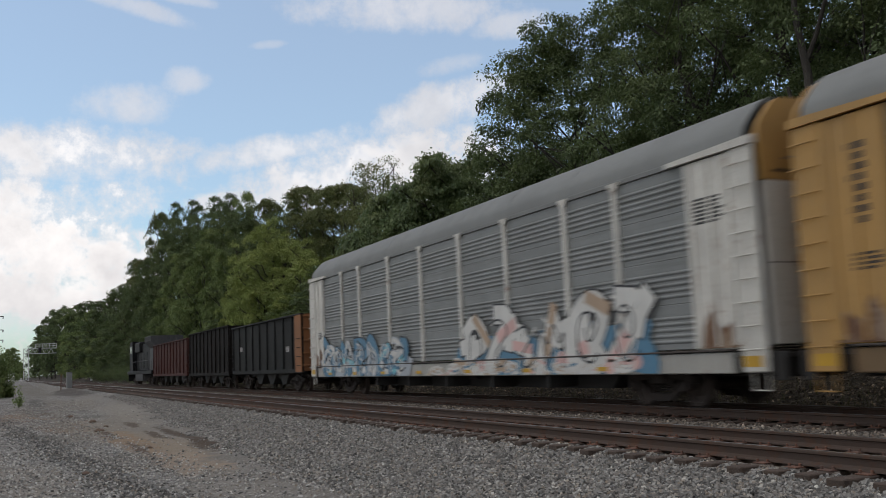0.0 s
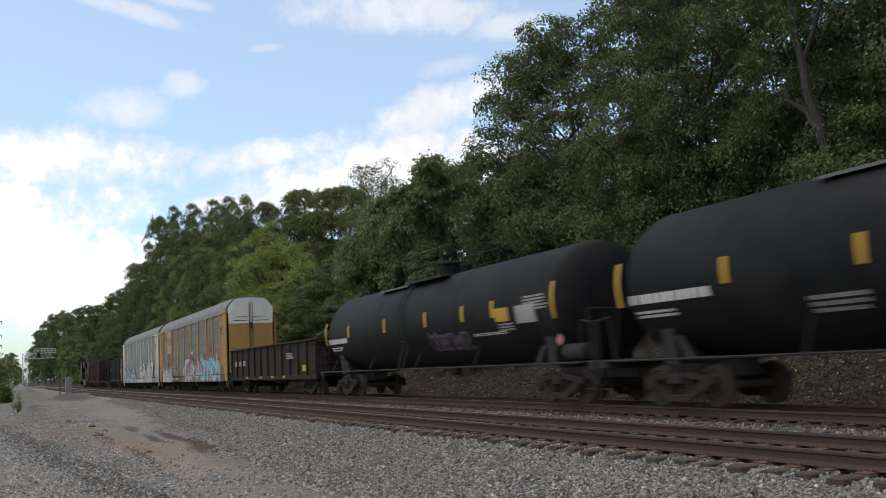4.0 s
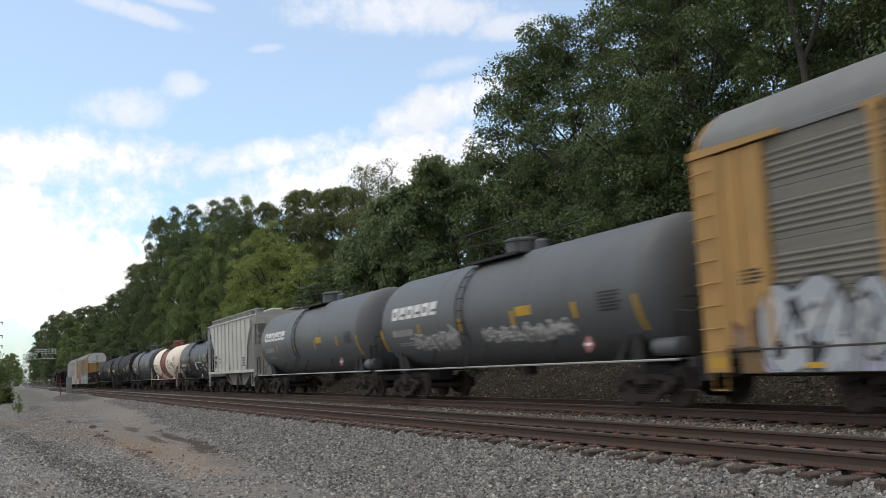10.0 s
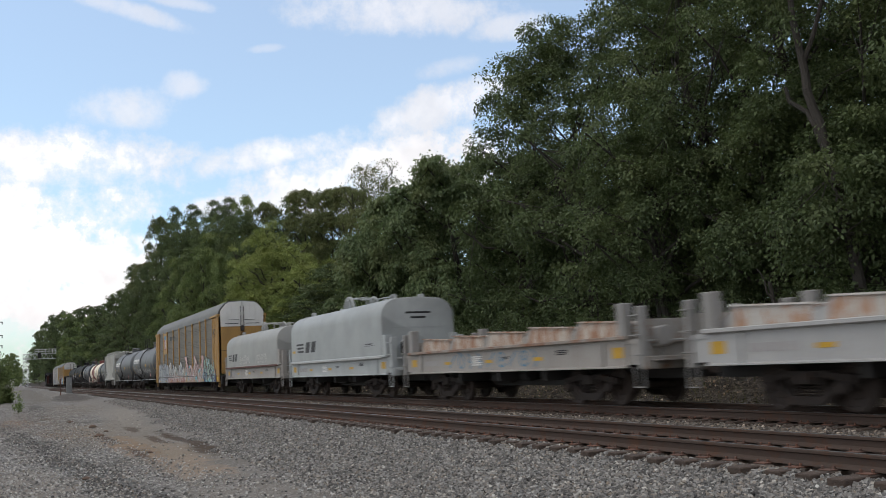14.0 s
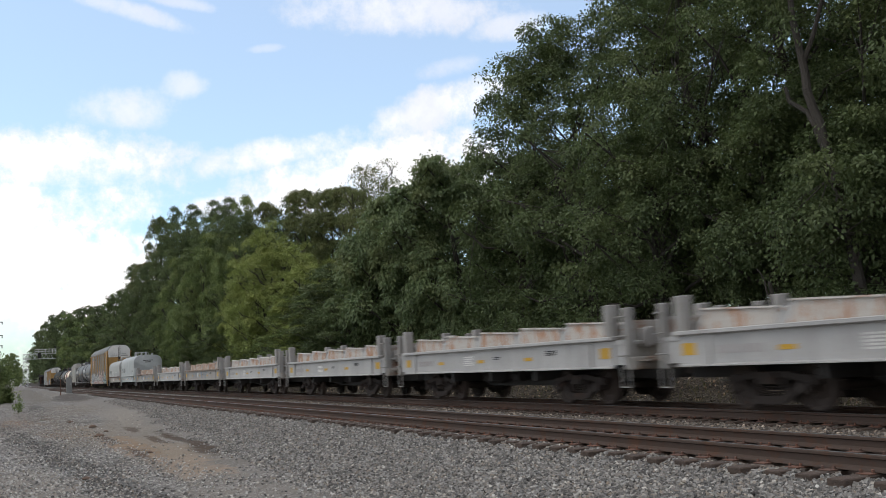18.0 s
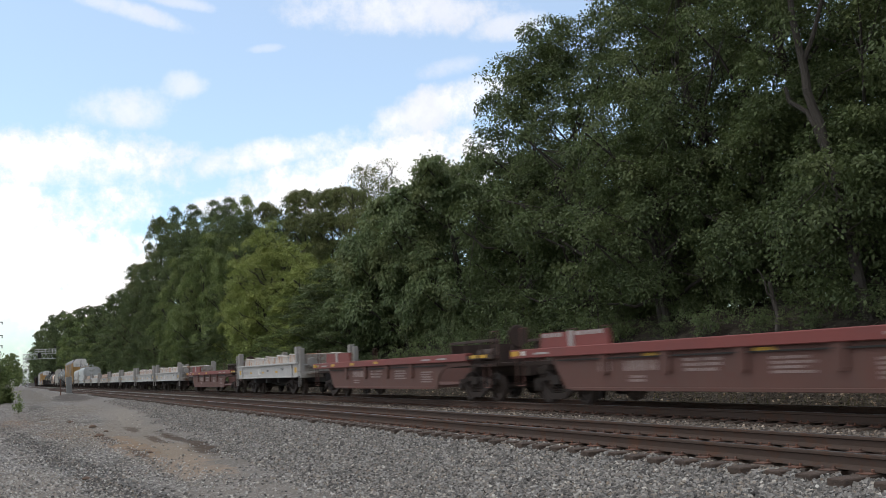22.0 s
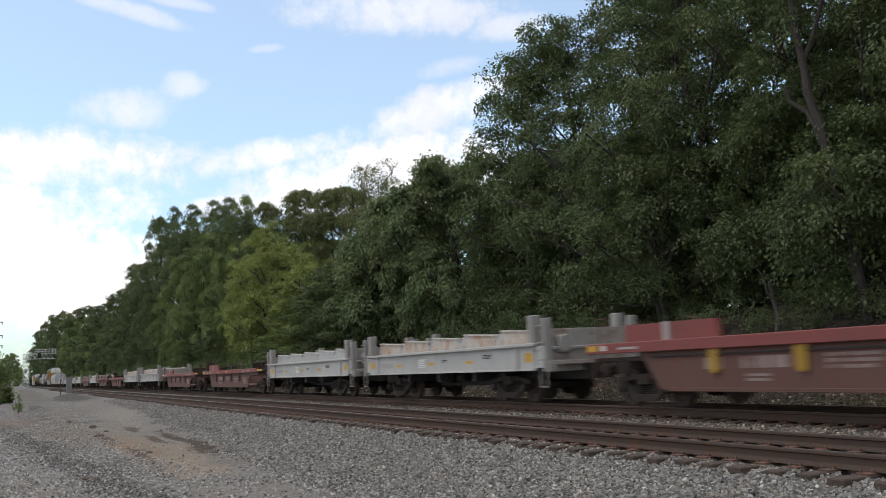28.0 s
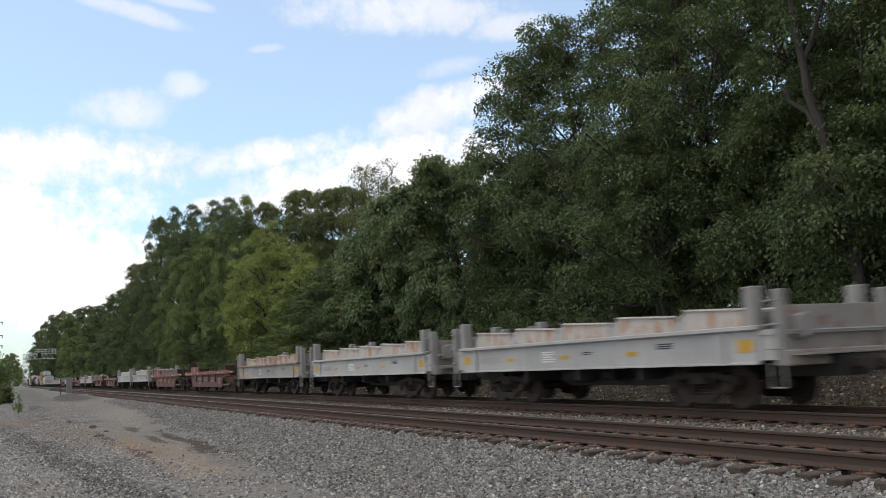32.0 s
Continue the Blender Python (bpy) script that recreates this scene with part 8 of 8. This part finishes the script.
# ---- things beside the line ----
CASE_GREY = painted("grey painted relay case", (0.22, 0.225, 0.22), 0.5, 0.1, (0.25, 0.15, 0.1), 0.03, 0.3, (0.2, 0.19, 0.18))
GANTRY_STEEL = painted("galvanised lattice steel", (0.55, 0.56, 0.56), 0.5, 0.2, (0.3, 0.25, 0.2), 0.03, 0.3, (0.3, 0.3, 0.3), False)


def relay_case():
    x, y, z = 5.99, 108.0, -0.10
    case = thing("relay_case", "grey steel signal relay case on a concrete foot", "signal cabinet", at=(x, y, z))
    part("body", Shape().box(-0.28, 0.28, -0.28, 0.28, 0.12, 1.76, 0.03), CASE_GREY, case)
    part("foot", Shape().box(-0.34, 0.34, -0.34, 0.34, -0.35, 0.12, 0.02), stone_like("worn concrete", (0.25, 0.24, 0.22), (0.4, 0.39, 0.36), 4.0), case)
    part("hood", Shape().prism([(-0.32, 1.76), (0, 1.82), (0.32, 1.76)], -0.32, 0.32), CASE_GREY, case)
    door = part("door", Shape().box(-0.25, 0.25, -0.305, -0.28, 0.2, 1.7, 0.01), CASE_GREY, case)
    part("handle", Shape().box(0.15, 0.19, -0.33, -0.305, 0.95, 1.15, 0.01), STEEL_BRIGHT, door)
    post = thing("marker_post", "short rusty marker post beside the relay case", "post", at=(5.15, 107.6, float(height(5.15, 107.6))))
    part("stem", Shape().box(-0.05, 0.05, -0.05, 0.05, -0.3, 1.7, 0.01), PLATE_RUST, post)
    post = thing("battery_box", "small white equipment box on a post beside the track", "signal box", at=stand_at(16.6, 219.0))
    part("stem", Shape().box(-0.05, 0.05, -0.05, 0.05, -0.2, 0.6, 0.01), FRAME, post)
    part("box", Shape().box(-0.22, 0.22, -0.2, 0.2, 0.55, 1.15, 0.02), GANTRY_STEEL, post)


def signal_gantry():
    x, y = 4.05, 250.0
    g = thing("signal_gantry", "galvanised lattice signal gantry reaching over the tracks", "signal gantry", at=(x, y, 0.6))
    mast = Shape()
    for sx, sy in itertools.product((-0.55, 0.55), repeat=2):
        mast.box(sx - 0.06, sx + 0.06, sy - 0.06, sy + 0.06, 0, 7.9)
    zs = np.linspace(0, 7.8, 9)
    for a, b in zip(zs, zs[1:]):
        for s in (-0.55, 0.55):
            mast.rod((-0.55, s, a), (0.55, s, b), 0.035, 5).rod((0.55, s, a), (-0.55, s, b), 0.035, 5).rod((-0.55, s, b), (0.55, s, b), 0.035, 5)
            mast.rod((s, -0.55, a), (s, 0.55, b), 0.035, 5)
    part("mast", mast, GANTRY_STEEL, g)
    arm = Shape()
    for sy in (-0.55, 0.55):
        for z in (6.6, 7.8):
            arm.box(-0.6, 6.85, sy - 0.055, sy + 0.055, z - 0.055, z + 0.055)
        for k in range(6):
            arm.rod((k * 1.02, sy, 6.6), (k * 1.02 + 0.51, sy, 7.8), 0.035, 5).rod((k * 1.02 + 0.51, sy, 7.8), (k * 1.02 + 1.02, sy, 6.6), 0.035, 5)
    part("arm", arm, GANTRY_STEEL, g)
    part("walkway", Shape().box(2.1, 6.85, -0.9, 0.9, 7.86, 7.92), GANTRY_STEEL, g)
    rail = Shape()
    for sy in (-0.88, 0.88):
        rail.pipe([(2.1, sy, 8.9), (6.85, sy, 8.9)], 0.04, 5).pipe([(2.1, sy, 8.4), (6.85, sy, 8.4)], 0.03, 5)
        for k in range(7):
            rail.rod((2.1 + k * 0.79, sy, 7.9), (2.1 + k * 0.79, sy, 8.9), 0.035, 5)
    part("guard_rail", rail, GANTRY_STEEL, g)
    for xx in (3.05,):
        head = part("signal_head", Shape().box(xx - 0.36, xx + 0.36, -1.3, -1.1, 6.7, 8.0, 0.05), FRAME, g, "black signal head")
        for z in (6.95, 7.35, 7.75):
            part("hood", Shape().lathe([(0, 0.17), (-0.3, 0.17)], (xx, -1.3, z), "y", 12), FRAME, head)


CLOD = stone_like("reddish dry earth", (0.10, 0.066, 0.047), (0.19, 0.13, 0.095), 6.0, 0.95, 0.8, 0.03)


def left_side():
    rng = np.random.RandomState(77)
    box = thing("utility_box", "white utility cabinet beside the lane", "cabinet", at=stand_at(0.70, 200.0))
    part("body", Shape().box(-0.55, 0.55, -0.5, 0.5, 0, 1.45, 0.05), DOOR_WHITE, box)
    part("roof", Shape().box(-0.62, 0.62, -0.57, 0.57, 1.45, 1.55, 0.02), DOOR_WHITE, box)
    # bushes at the lot's edge
    for x, y, s in ((-0.85, 95.0, 4.2), (-2.6, 99.0, 4.6), (0.0, 96.0, 1.1), (-1.3, 91.0, 2.0), (-4.5, 103.0, 4.0)):
        b = thing("bush", "leafy green bush at the edge of the lot", "bush", "bushes at the lot's edge", stand_at(x, y))
        c = rng.normal(size=(220, 3)) * np.array([0.17, 0.17, 0.24]) * s + np.array([0, 0, 0.46 * s])
        c[:, 2] = np.maximum(c[:, 2], 0.15)
        v, f = leaf_cloud(rng, c, rng.uniform(0.08, 0.14, 220) * s * 0.9, 34, 0.17, 0.0)
        part("foliage", raw_mesh("foliage", v, f, LEAF_MAPLE), None, b)
        stems = Shape()
        for k in range(6):
            stems.rod((0, 0, -0.1), tuple(c[k]), 0.03, 5, 0.01)
        part("woody_base", stems, BARK, b)
    # clods of earth thrown up beside the wheel way
    for x, y, r in ((2.55, 30.7, 0.11), (2.97, 33.2, 0.07), (2.91, 37.5, 0.11), (2.42, 42.6, 0.10), (2.95, 22.4, 0.05), (1.25, 17.6, 0.06)):
        clod = thing("clod", "reddish brown clod of earth lying on the lot", "clod", "clods on the lot", stand_at(x, y))
        rings = []
        for j in range(5):
            a = pi * (0.08 + 0.84 * j / 4)
            rings.append([(r * 1.3 * sin(a) * cos(b) * rng.uniform(0.75, 1.2), r * sin(a) * sin(b) * rng.uniform(0.75, 1.2), r * 0.6 * cos(a) * rng.uniform(0.8, 1.15) + 0.25 * r) for b in np.linspace(0, 2 * pi, 10)[:-1]])
        fs = [(9 * j + i, 9 * j + (i + 1) % 9, 9 * j + 9 + (i + 1) % 9, 9 * j + 9 + i) for j in range(4) for i in range(9)] + [tuple(range(9)), tuple(range(36, 45))]
        part("lump", Shape().add([p for ring in rings for p in ring], fs), CLOD, clod)
    weed = thing("weed", "small green weed in the gravel", "plant", at=stand_at(0.62, 60.0))
    c = rng.normal(size=(18, 3)) * np.array([0.13, 0.13, 0.24]) + np.array([0, 0, 0.55])
    c[:, 2] = np.clip(c[:, 2], 0.12, 1.0)
    v, f = leaf_cloud(rng, c, np.full(18, 0.13), 22, 0.09, 0.1)
    part("foliage", raw_mesh("foliage", v, f, LEAF_MAPLE), None, weed)
    part("stalk", Shape().rod((0, 0, -0.05), (0.05, 0, 1.1), 0.02, 5, 0.008).rod((0, 0, 0), (-0.2, 0.1, 0.8), 0.015, 5, 0.006), BARK, weed)
    shed = thing("shed", "low white shed far down the line", "building", at=(6.6, 620.0, -0.6))
    part("wall", Shape().box(-1.8, 1.8, -3, 3, 0, 2.6), DOOR_WHITE, shed)
    part("roof", Shape().prism([(-2.0, 2.6), (0, 3.2), (2.0, 2.6)], -3.3, 3.3), RACK_ROOF, shed)
    pole = thing("power_pole", "wooden power pole with cross arms and insulators", "utility pole", at=stand_at(-4.45, 210.0))
    part("pole", Shape().rod((0, 0, -1), (0, 0, 14.3), 0.2, 10, 0.13), BARK, pole)
    for z in (8.3, 10.35, 13.1):
        arm = part("cross_arm", Shape().box(-1.4, 3.6, -0.08, 0.08, z - 0.08, z + 0.08, 0.01), BARK, pole)
        for xx in (2.2, 3.5):
            part("insulator", Shape().lathe([(-0.5, 0.05), (-0.45, 0.12), (-0.1, 0.12), (0, 0.05)], (xx, 0, z), "z", 8), GANTRY_STEEL, arm)


relay_case()
signal_gantry()
left_side()


# ---- stones of the ballast ----
def stone_material(name, lift, warm=(1.0, 1.0, 0.99)):
    m, nt, b = material(name)
    geo = nt.nodes.new("ShaderNodeNewGeometry")
    col = ramp(nt, geo.outputs["Random Per Island"], (0.0, tuple(lift * v for v in (0.045, 0.044, 0.043))), (0.3, tuple(lift * v for v in (0.15, 0.145, 0.138))), (0.45, tuple(lift * v for v in (0.19, 0.172, 0.155))), (0.6, tuple(lift * v for v in (0.20, 0.195, 0.185))), (0.85, tuple(lift * v for v in (0.34, 0.33, 0.31))), (0.93, (0.26, 0.21, 0.16)), (1.0, (0.62, 0.60, 0.55)))
    col = mixed(nt, 1.0, col, warm, "MULTIPLY")
    n = noisy(nt, coords(nt), 45.0, 4, 0.7)
    link(nt, mixed(nt, calc(nt, "MULTIPLY", n, 0.5), col, (0.09, 0.08, 0.07)), b.inputs["Base Color"])
    b.inputs["Roughness"].default_value = 0.9
    relief(nt, b, n, 0.3, 0.01)
    return m


def scatter_stones(name, label, seed, n, xr, yr, size, mat, lift=0.3, skip=None):
    """Crushed stones: blocks with every corner pushed about."""
    rng = np.random.RandomState(seed)
    x = rng.uniform(*xr, n)
    # denser towards the camera
    u = rng.uniform(0, 1, n)
    y = yr[0] * (yr[1] / yr[0]) ** u
    if skip is not None:
        keep = skip(x, y, rng)
        x, y = x[keep], y[keep]
        n = len(x)
    s = rng.uniform(*size, n) * np.interp(y, [yr[0], yr[1]], [1.0, 1.15])
    corner = np.array(list(itertools.product((-1, 1), repeat=3)), float)
    v = (corner[None] * 0.66 + rng.uniform(-0.30, 0.30, (n, 8, 3))) * np.array([0.74, 0.62, 0.50])
    q = rng.normal(size=(n, 4))
    q /= np.linalg.norm(q, axis=1)[:, None]
    w, i, j, k = q.T
    rot = np.stack([1 - 2 * (j * j + k * k), 2 * (i * j - k * w), 2 * (i * k + j * w), 2 * (i * j + k * w), 1 - 2 * (i * i + k * k), 2 * (j * k - i * w), 2 * (i * k - j * w), 2 * (j * k + i * w), 1 - 2 * (i * i + j * j)], -1).reshape(n, 3, 3)
    v = np.einsum("nab,ncb->nca", rot, v) * s[:, None, None]
    z = height(x, y) + s * lift * rng.uniform(0.2, 1.0, n)
    v += np.stack([x, y, z], -1)[:, None]
    f = np.array([(0, 1, 3), (0, 3, 2), (4, 6, 7), (4, 7, 5), (0, 4, 5), (0, 5, 1), (2, 3, 7), (2, 7, 6), (0, 2, 6), (0, 6, 4), (1, 5, 7), (1, 7, 3)])
    faces = (np.arange(n)[:, None, None] * 8 + f[None]).reshape(-1, 3)
    ob = new(name, raw_mesh(name, v.reshape(-1, 3), faces, mat))
    return tagged(ob, label, "gravel", kind="stuff")


STONE = stone_material("crushed grey stone", 1.16)
LOT_STONE = stone_material("pale lot gravel", 1.8)


def off_ties(x, y, rng):
    """Keeps the stones off the rails' feet and mostly off the ties."""
    k = np.where(x > 11.3, y - 6.0, y - 1.6) / 0.501
    clear = (np.abs(k - np.round(k)) > 0.25) | (np.abs(np.abs(x - 11.3)) < 0.95) | (rng.uniform(0, 1, len(x)) < 0.10)
    for cx in (NEAR_X, FAR_X):
        for sx in (-1, 1):
            clear &= np.abs(x - cx - sx * GAUGE / 2) > 0.14
    return clear


def way_side(x, y):
    """How far a spot lies outside the packed wheel way."""
    mid = np.interp(y, [9, 14, 22, 34, 52, 90], [3.6, 3.6, 3.7, 3.8, 5.0, 5.6])
    return np.abs(x - mid) - np.interp(y, [9, 17, 25, 40], [-0.5, -0.15, 0.75, 1.1]) + 0.22 * np.sin(y * 1.1 + x) + 0.14 * np.sin(y * 3.1 - 2 * x)


def shoulder_edge(x, y, rng):
    """Fewer stones towards the wheel way."""
    return rng.uniform(0, 1, len(x)) < np.clip(way_side(x, y) / 0.9, 0.0, 1)


def lot_edge(x, y, rng):
    """Loose stones lie off the wheel way, in drifts."""
    drift = 0.55 + 0.45 * np.sin(x * 1.7 + 1.3 * np.sin(y * 0.45)) * np.sin(y * 0.8 + x)
    return rng.uniform(0, 1, len(x)) < np.clip(way_side(x, y) / 0.6, 0.05, 1) * np.clip(drift + 0.25, 0.2, 1)


def slag_line(x, y, rng):
    return rng.uniform(0, 1, len(x)) < np.exp(-((x - 1.30 + 0.085 * (y - 20.0) + 0.15 * np.sin(y * 0.9)) / 0.38) ** 2)


SLAG = stone_material("dark slag", 0.66)
scatter_stones("shoulder_ballast", "crushed grey stone of the ballast shoulder", 91, 76000, (4.2, 7.95), (6.0, 75.0), (0.022, 0.052), STONE, 0.3, shoulder_edge)
scatter_stones("track_ballast", "crushed grey stone between the tracks", 92, 26000, (7.7, 13.0), (7.0, 70.0), (0.028, 0.058), stone_material("rust-stained ballast", 0.82, (1.08, 0.95, 0.84)), 0.25, off_ties)
scatter_stones("leaf_litter", "fallen leaves and clods on the bank", 95, 16000, (16.3, 19.6), (11.0, 60.0), (0.02, 0.075), stone_material("brown leaf litter", 0.38, (1.05, 0.86, 0.68)), 0.2)
scatter_stones("lot_gravel", "loose stones strewn on the gravel lot", 93, 52000, (-2.5, 5.4), (9.0, 70.0), (0.012, 0.044), LOT_STONE, 0.12, lot_edge)
scatter_stones("slag", "spill of dark slag across the gravel lot", 94, 26000, (-1.6, 3.0), (11.0, 45.0), (0.014, 0.042), SLAG, 0.15, slag_line)


# ---- movement of the train ----
def motions():
    for car, y in CONSIST:
        walk(car, [(t, pose(FAR_X, y + SPEED * t, 0)) for t in (-1.0, 0.0, 32.0, 33.0)])
    # wheels roll on a radius of 0.45 m; all wheelsets at one end of a truck share the same turning
    wheels = [ob for car, y in CONSIST for truck in car.children for ob in truck.children if "turns" in ob]
    spin = math.degrees(SPEED / 0.45) / FPS
    for side in (-1, 1):
        own = [ob for ob in wheels if ob["turns"] == side]
        walk(own[0], [(k / FPS, pose(0, side * 0.865, 0.45, -spin * k, 0, 0)) for k in range(-1, 32 * FPS + 2)])
        keys = own[0].animation_data
        for ob in own[1:]:
            ob.rotation_mode = "QUATERNION"
            turning = ob.animation_data_create()
            turning.action = keys.action
            turning.action_slot = keys.action_slot


motions()
